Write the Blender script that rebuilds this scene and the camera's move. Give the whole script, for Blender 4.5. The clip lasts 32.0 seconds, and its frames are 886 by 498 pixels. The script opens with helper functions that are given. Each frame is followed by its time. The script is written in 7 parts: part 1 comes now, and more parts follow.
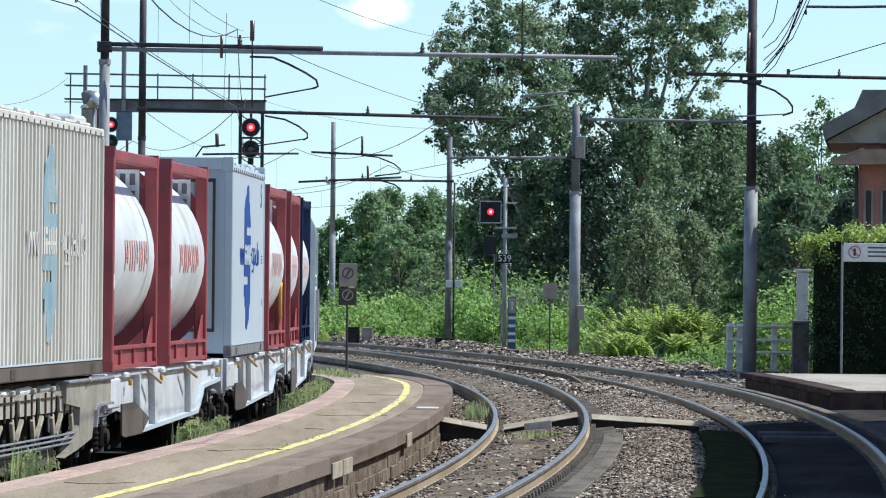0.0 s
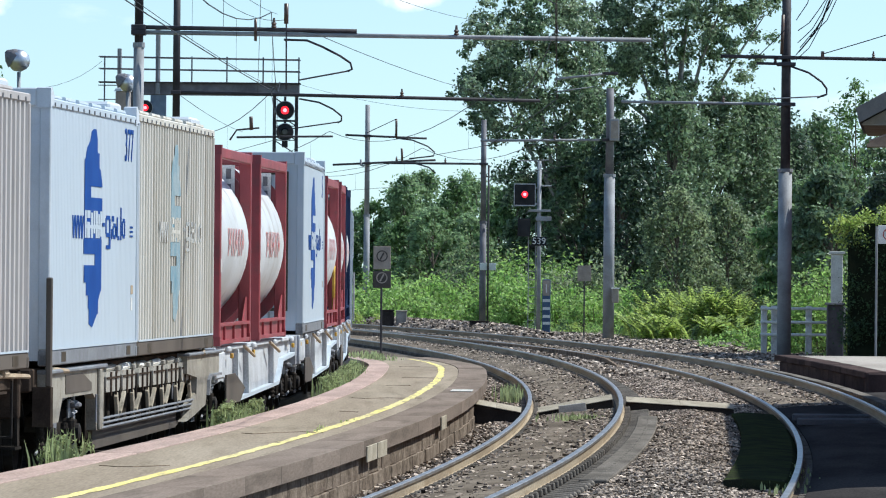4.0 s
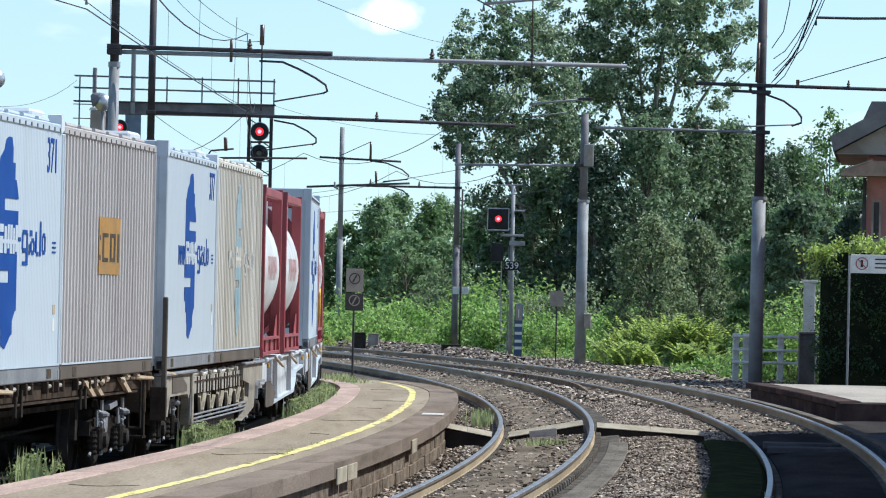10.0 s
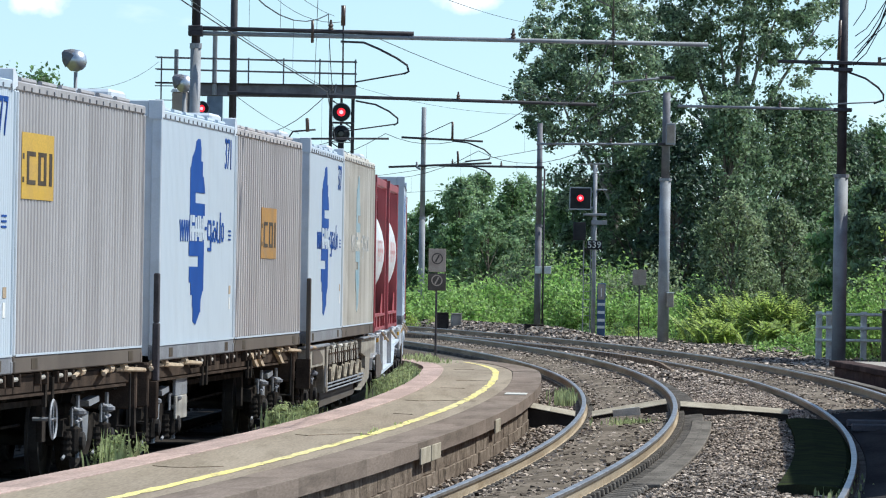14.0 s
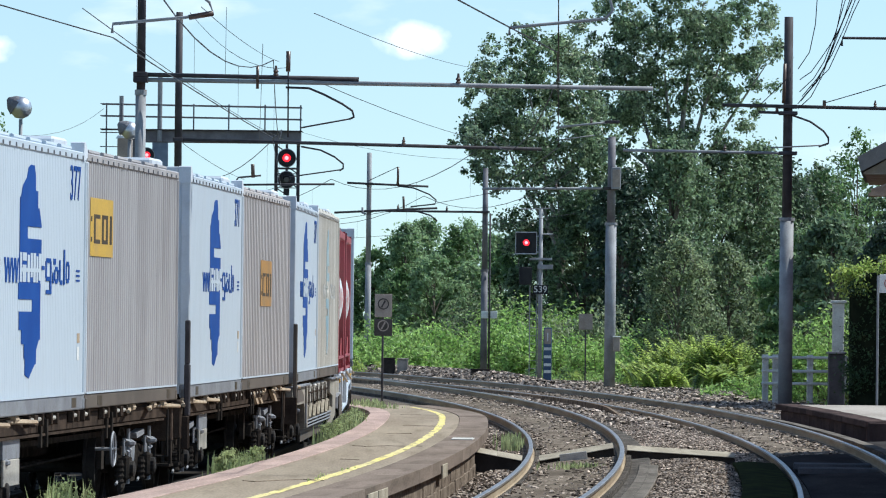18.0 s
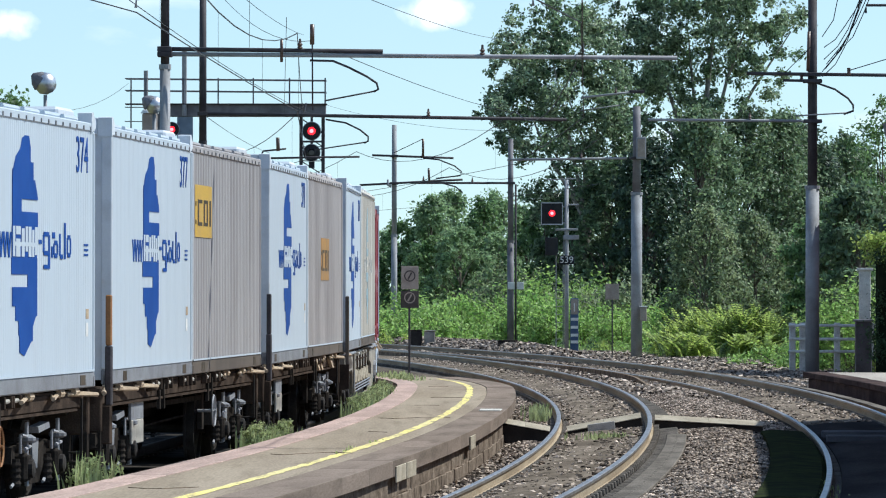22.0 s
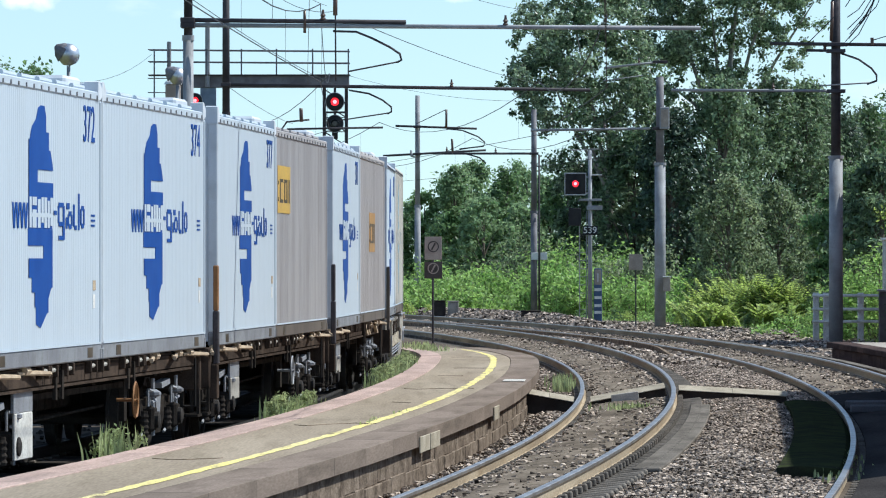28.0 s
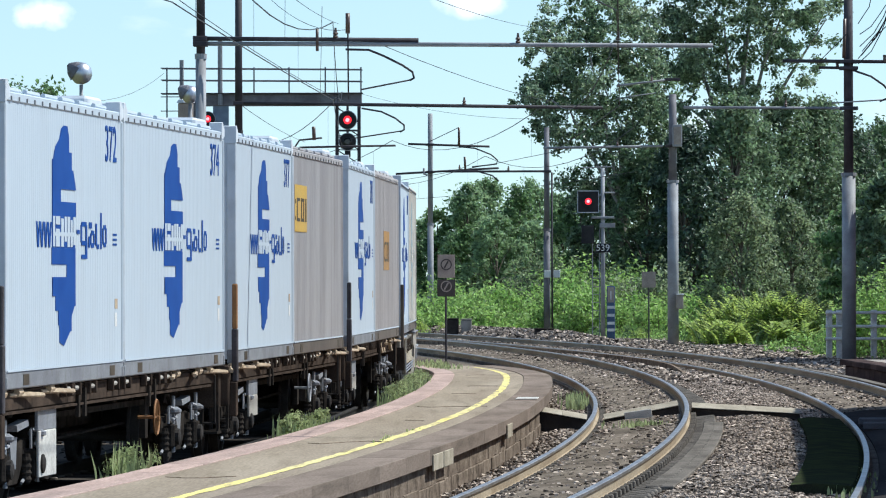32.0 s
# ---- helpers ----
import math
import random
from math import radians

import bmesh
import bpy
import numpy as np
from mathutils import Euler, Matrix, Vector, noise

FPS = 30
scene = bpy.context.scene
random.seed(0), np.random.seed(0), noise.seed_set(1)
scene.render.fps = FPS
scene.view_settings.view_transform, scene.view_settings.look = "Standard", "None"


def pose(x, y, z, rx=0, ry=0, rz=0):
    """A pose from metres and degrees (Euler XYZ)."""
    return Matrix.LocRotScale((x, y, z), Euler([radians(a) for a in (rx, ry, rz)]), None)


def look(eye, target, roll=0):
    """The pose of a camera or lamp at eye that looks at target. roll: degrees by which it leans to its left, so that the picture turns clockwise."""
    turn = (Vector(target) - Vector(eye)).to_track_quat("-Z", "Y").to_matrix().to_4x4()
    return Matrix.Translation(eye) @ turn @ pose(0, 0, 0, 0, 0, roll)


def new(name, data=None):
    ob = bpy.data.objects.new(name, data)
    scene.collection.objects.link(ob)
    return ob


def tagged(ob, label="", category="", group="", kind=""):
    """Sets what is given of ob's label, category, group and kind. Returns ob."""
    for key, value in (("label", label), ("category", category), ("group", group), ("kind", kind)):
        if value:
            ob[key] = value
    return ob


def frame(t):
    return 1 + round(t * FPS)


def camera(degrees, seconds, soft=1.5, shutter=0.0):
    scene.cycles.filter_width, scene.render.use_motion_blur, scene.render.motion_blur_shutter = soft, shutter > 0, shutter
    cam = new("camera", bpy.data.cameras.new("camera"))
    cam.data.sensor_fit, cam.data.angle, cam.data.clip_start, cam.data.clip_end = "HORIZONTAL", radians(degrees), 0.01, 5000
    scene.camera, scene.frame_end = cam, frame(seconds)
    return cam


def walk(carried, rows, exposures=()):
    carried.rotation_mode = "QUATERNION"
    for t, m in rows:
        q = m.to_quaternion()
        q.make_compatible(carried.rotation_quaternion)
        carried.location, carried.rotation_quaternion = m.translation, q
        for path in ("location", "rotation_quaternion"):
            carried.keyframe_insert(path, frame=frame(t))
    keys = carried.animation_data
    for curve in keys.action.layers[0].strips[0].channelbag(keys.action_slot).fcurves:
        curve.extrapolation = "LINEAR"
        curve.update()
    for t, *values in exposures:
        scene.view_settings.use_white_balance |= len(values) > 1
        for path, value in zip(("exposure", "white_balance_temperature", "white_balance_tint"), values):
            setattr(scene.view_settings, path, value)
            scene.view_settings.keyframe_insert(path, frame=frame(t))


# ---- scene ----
cam = camera(8.7906, 32.0, soft=1.1)

# One plan: all tracks and platforms are concentric arcs about (XC, YC); x right, y ahead, z up,
# z = 0 at the head of the low rail of the middle track.
XC, YC = -618.33, 110.29
R_TRAIN, R_MID, R_RIGHT = 615.35, 620.82, 624.83   # track centre lines
R_SIDE = 616.63                                    # near side of the train
EYE_Z, TILT, FOCAL = 2.206, 75.84, 10200.0
EYE = (0.0, 0.0, EYE_Z)

# seconds, sideways and downward turn of the hand-held camera (in FOCAL units), lean in degrees
AIM = [(0.0, 72.7, 7.0, 0.56), (0.5, 72.4, 2.7, 0.32), (1.0, 56.0, 4.8, 0.25), (1.5, 51.1, 2.5, 0.33),
       (2.0, 70.9, 19.3, 0.34), (2.5, 81.7, 43.7, 0.33), (3.0, 61.1, 51.5, 0.12), (3.5, 36.4, 45.6, 0.28),
       (5.5, -0.8, 16.0, 0.83), (6.0, 3.9, -2.6, 0.67), (6.5, 7.0, -34.2, 0.67), (7.0, 11.0, -27.1, 0.78),
       (7.5, 31.1, -27.7, 0.9), (8.0, 50.0, -22.3, 1.0), (8.5, 69.0, -23.8, 1.2), (9.0, 75.4, -21.4, 1.23),
       (9.5, 68.0, -12.1, 1.18), (10.0, 59.6, -4.3, 1.25), (10.5, 48.9, -5.3, 1.31), (11.0, 30.8, -2.4, 1.17),
       (11.5, -13.1, 9.6, 0.96), (12.0, -82.8, 20.4, 1.04), (12.5, -100.7, 22.4, 1.15), (13.0, -89.2, 28.9, 0.97),
       (13.5, -90.9, 36.2, 0.98), (15.5, -45.7, -9.9, 0.58), (16.0, -31.4, -38.2, 0.61), (16.5, -17.6, -52.2, 0.67),
       (17.0, -1.6, -56.6, 0.77), (17.5, 12.3, -58.1, 0.7), (18.0, 9.0, -46.9, 0.64), (18.5, 5.0, -23.0, 0.37),
       (19.0, 0.0, 0.0, 0.0), (19.5, -10.3, 19.6, -0.27), (20.0, -24.5, 27.9, -0.11), (20.5, -37.6, 6.8, -0.06),
       (21.0, -44.9, -12.0, 0.0), (21.5, -47.6, -17.7, 0.01), (22.0, -36.6, 3.7, 0.06), (22.5, -11.7, 18.0, 0.09),
       (23.0, 11.2, 21.7, 0.11), (23.5, 17.0, 17.8, -0.1), (24.0, 9.5, 12.2, -0.23), (24.5, -5.1, 16.5, -0.36),
       (25.0, -27.9, 14.7, -0.26), (25.5, -51.8, 13.1, -0.1), (27.5, -71.9, 65.0, 0.07), (28.0, -78.1, 55.7, -0.03),
       (28.5, -92.2, 62.5, -0.01), (29.0, -113.8, 71.1, 0.02), (29.5, -130.4, 59.0, 0.05), (30.0, -131.5, 51.4, 0.17),
       (30.5, -124.1, 44.2, 0.08), (31.0, -118.8, 39.7, 0.01), (31.5, -109.2, 31.2, -0.13), (32.0, -100.9, 23.9, -0.14)]
walk(cam, [(t, look(EYE, (px / FOCAL, 1.0, EYE_Z + (TILT - py) / FOCAL), lean)) for t, px, py, lean in AIM],
     exposures=[(0.0, 0.32, 5980, 3), (17.0, 0.31, 5980, 3), (18.0, 0.25, 5980, 3), (19.0, 0.27, 5980, 3), (20.0, 0.32, 5980, 3), (21.0, 0.31, 5980, 3),
                (22.0, 0.25, 5980, 3), (23.0, 0.30, 5980, 3), (32.0, 0.30, 5980, 3)])

# ---------------------------------------------------------------- light
SUN_AZ, SUN_EL = radians(71), radians(52)          # azimuth from straight ahead towards the right
world = bpy.data.worlds.new("sky")
scene.world = world
world.use_nodes = True
wt = world.node_tree
sky = wt.nodes.new("ShaderNodeTexSky")
sky.sky_type, sky.sun_disc = "NISHITA", False
sky.sun_elevation, sky.sun_rotation = SUN_EL, SUN_AZ
sky.air_density, sky.dust_density, sky.ozone_density = 1.0, 0.4, 1.0
wt.nodes["Background"].inputs["Strength"].default_value = 0.13
# the low sky is lifted a little above the haze of the horizon, with a few thin summer clouds
wc = wt.nodes.new("ShaderNodeTexCoord")
lift = wt.nodes.new("ShaderNodeVectorMath")
lift.operation = "ADD"
lift.inputs[1].default_value = (0, 0, 0.06)
wt.links.new(wc.outputs["Generated"], lift.inputs[0])
wt.links.new(lift.outputs[0], sky.inputs["Vector"])
cm = wt.nodes.new("ShaderNodeMapping")
cm.inputs["Scale"].default_value = (9, 9, 26)
wt.links.new(wc.outputs["Generated"], cm.inputs["Vector"])
cn = wt.nodes.new("ShaderNodeTexNoise")
cn.inputs["Scale"].default_value, cn.inputs["Detail"].default_value = 1.6, 7
wt.links.new(cm.outputs[0], cn.inputs["Vector"])
cr = wt.nodes.new("ShaderNodeMapRange")
cr.inputs["From Min"].default_value, cr.inputs["From Max"].default_value, cr.inputs["To Max"].default_value = 0.54, 0.70, 0.75
wt.links.new(cn.outputs["Fac"], cr.inputs["Value"])
cmix = wt.nodes.new("ShaderNodeMix")
cmix.data_type = "RGBA"
cmix.inputs["B"].default_value = (9.4, 9.0, 9.0, 1)
# the clouds stand low over the horizon; the upper sky is clear
cz = wt.nodes.new("ShaderNodeSeparateXYZ")
wt.links.new(wc.outputs["Generated"], cz.inputs[0])
cl = wt.nodes.new("ShaderNodeMapRange")
cl.inputs["From Min"].default_value, cl.inputs["From Max"].default_value = 0.10, 0.35
cl.inputs["To Min"].default_value, cl.inputs["To Max"].default_value = 1.0, 0.0
wt.links.new(cz.outputs["Z"], cl.inputs["Value"])
cf = wt.nodes.new("ShaderNodeMath")
cf.operation = "MULTIPLY"
wt.links.new(cr.outputs[0], cf.inputs[0])
wt.links.new(cl.outputs[0], cf.inputs[1])
# two small cumulus clouds stand over the line
puffs = cf.outputs[0]
for px, py, wide, tall in ((735, 26, 105, 52), (-18, 52, 90, 48)):
    cp = wt.nodes.new("ShaderNodeMapping")
    cp.vector_type = "TEXTURE"
    cp.inputs["Location"].default_value = ((px - 784) / FOCAL, 0, (516.84 - py) / FOCAL)
    cp.inputs["Scale"].default_value = (wide / FOCAL, 1e4, tall / FOCAL)
    wt.links.new(wc.outputs["Generated"], cp.inputs["Vector"])
    cg = wt.nodes.new("ShaderNodeTexGradient")
    cg.gradient_type = "SPHERICAL"
    wt.links.new(cp.outputs[0], cg.inputs["Vector"])
    ck = wt.nodes.new("ShaderNodeTexNoise")
    ck.inputs["Scale"].default_value, ck.inputs["Detail"].default_value = 210, 6
    wt.links.new(wc.outputs["Generated"], ck.inputs["Vector"])
    ca = wt.nodes.new("ShaderNodeMath")
    ca.operation = "MULTIPLY"
    wt.links.new(cg.outputs["Fac"], ca.inputs[0])
    wt.links.new(ck.outputs["Fac"], ca.inputs[1])
    ce = wt.nodes.new("ShaderNodeMapRange")
    ce.inputs["From Min"].default_value, ce.inputs["From Max"].default_value, ce.inputs["To Max"].default_value = 0.17, 0.40, 0.85
    wt.links.new(ca.outputs[0], ce.inputs["Value"])
    cx = wt.nodes.new("ShaderNodeMath")
    cx.operation = "MAXIMUM"
    wt.links.new(puffs, cx.inputs[0])
    wt.links.new(ce.outputs[0], cx.inputs[1])
    puffs = cx.outputs[0]
wt.links.new(puffs, cmix.inputs["Factor"])
wt.links.new(sky.outputs[0], cmix.inputs["A"])
wt.links.new(cmix.outputs["Result"], wt.nodes["Background"].inputs["Color"])
lamp = bpy.data.lights.new("sun", "SUN")
lamp.energy, lamp.angle, lamp.color = 4.2, radians(0.53), (1.0, 0.96, 0.90)
sun = new("sun", lamp)
sun.matrix_world = look((60, 60, 80), (60 - math.sin(SUN_AZ) * math.cos(SUN_EL), 60 - math.cos(SUN_AZ) * math.cos(SUN_EL), 80 - math.sin(SUN_EL)))


# ---------------------------------------------------------------- materials
def mat(name, colour, other=None, scale=4.0, rough=0.7, metal=0.0, bump=0.2, fine=60.0, spread=0.12, mix=0.5, translucent=0.0,
        island=0.0, stretch=(1, 1, 1), glow=0.0, dirt=None, dirt_amount=0.5, speck=0.18):
    """A surface with variation at two scales: broad stains towards `other`, and a fine grain that also gives relief."""
    m = bpy.data.materials.new(name)
    m.use_nodes = True
    nt = m.node_tree
    bsdf = nt.nodes["Principled BSDF"]
    other = other or tuple(c * 0.7 for c in colour)
    co = nt.nodes.new("ShaderNodeTexCoord")
    mp = nt.nodes.new("ShaderNodeMapping")
    mp.inputs["Scale"].default_value = stretch
    info = nt.nodes.new("ShaderNodeObjectInfo")
    far = nt.nodes.new("ShaderNodeVectorMath")
    far.operation = "MULTIPLY_ADD"
    far.inputs[1].default_value = (37.0, 53.0, 71.0)
    nt.links.new(info.outputs["Random"], far.inputs[0])
    nt.links.new(co.outputs["Object"], far.inputs[2])
    nt.links.new(far.outputs[0], mp.inputs["Vector"])

    def noise_tex(s, detail):
        n = nt.nodes.new("ShaderNodeTexNoise")
        n.inputs["Scale"].default_value, n.inputs["Detail"].default_value = s, detail
        nt.links.new(mp.outputs[0], n.inputs["Vector"])
        return n
    broad, grain = noise_tex(scale, 6), noise_tex(fine, 3)
    ramp = nt.nodes.new("ShaderNodeMapRange")
    ramp.inputs["From Min"].default_value, ramp.inputs["From Max"].default_value = 0.5 - spread, 0.5 + spread
    ramp.inputs["To Max"].default_value = mix * 2
    nt.links.new(broad.outputs["Fac"], ramp.inputs["Value"])
    mixn = nt.nodes.new("ShaderNodeMix")
    mixn.data_type = "RGBA"
    mixn.inputs["A"].default_value, mixn.inputs["B"].default_value = (*colour, 1), (*other, 1)
    nt.links.new(ramp.outputs[0], mixn.inputs["Factor"])
    out = mixn.outputs["Result"]
    if dirt:
        dn = noise_tex(scale * 3.1, 8)
        dr = nt.nodes.new("ShaderNodeMapRange")
        dr.inputs["From Min"].default_value, dr.inputs["From Max"].default_value = 0.52, 0.72
        dr.inputs["To Max"].default_value = dirt_amount
        nt.links.new(dn.outputs["Fac"], dr.inputs["Value"])
        d = nt.nodes.new("ShaderNodeMix")
        d.data_type = "RGBA"
        d.inputs["B"].default_value = (*dirt, 1)
        nt.links.new(out, d.inputs["A"])
        nt.links.new(dr.outputs[0], d.inputs["Factor"])
        out = d.outputs["Result"]
    hsv = nt.nodes.new("ShaderNodeHueSaturation")
    nt.links.new(out, hsv.inputs["Color"])
    val = nt.nodes.new("ShaderNodeMapRange")
    val.inputs["To Min"].default_value, val.inputs["To Max"].default_value = 1 - speck, 1 + speck
    val.inputs["From Min"].default_value, val.inputs["From Max"].default_value = 0.3, 0.7
    nt.links.new(grain.outputs["Fac"], val.inputs["Value"])
    src = val.outputs[0]
    if island:
        geo = nt.nodes.new("ShaderNodeNewGeometry")
        ir = nt.nodes.new("ShaderNodeMapRange")
        ir.inputs["To Min"].default_value, ir.inputs["To Max"].default_value = 1 - island, 1 + island
        nt.links.new(geo.outputs["Random Per Island"], ir.inputs["Value"])
        mul = nt.nodes.new("ShaderNodeMath")
        mul.operation = "MULTIPLY"
        nt.links.new(src, mul.inputs[0])
        nt.links.new(ir.outputs[0], mul.inputs[1])
        src = mul.outputs[0]
    nt.links.new(src, hsv.inputs["Value"])
    out = hsv.outputs["Color"]
    nt.links.new(out, bsdf.inputs["Base Color"])
    bsdf.inputs["Roughness"].default_value, bsdf.inputs["Metallic"].default_value = rough, metal
    bsdf.inputs["Specular IOR Level"].default_value = 0.0 if rough > 0.8 else 0.2 if rough > 0.52 else 0.5
    if bump:
        b = nt.nodes.new("ShaderNodeBump")
        b.inputs["Strength"].default_value, b.inputs["Distance"].default_value = bump, 0.02
        nt.links.new(grain.outputs["Fac"], b.inputs["Height"])
        nt.links.new(b.outputs[0], bsdf.inputs["Normal"])
    if translucent:
        tr = nt.nodes.new("ShaderNodeBsdfTranslucent")
        nt.links.new(out, tr.inputs["Color"])
        mx = nt.nodes.new("ShaderNodeMixShader")
        mx.inputs[0].default_value = translucent
        nt.links.new(bsdf.outputs[0], mx.inputs[1])
        nt.links.new(tr.outputs[0], mx.inputs[2])
        nt.links.new(mx.outputs[0], nt.nodes["Material Output"].inputs["Surface"])
    if glow:
        bsdf.inputs["Emission Color"].default_value = (*colour, 1)
        bsdf.inputs["Emission Strength"].default_value = glow
    return m


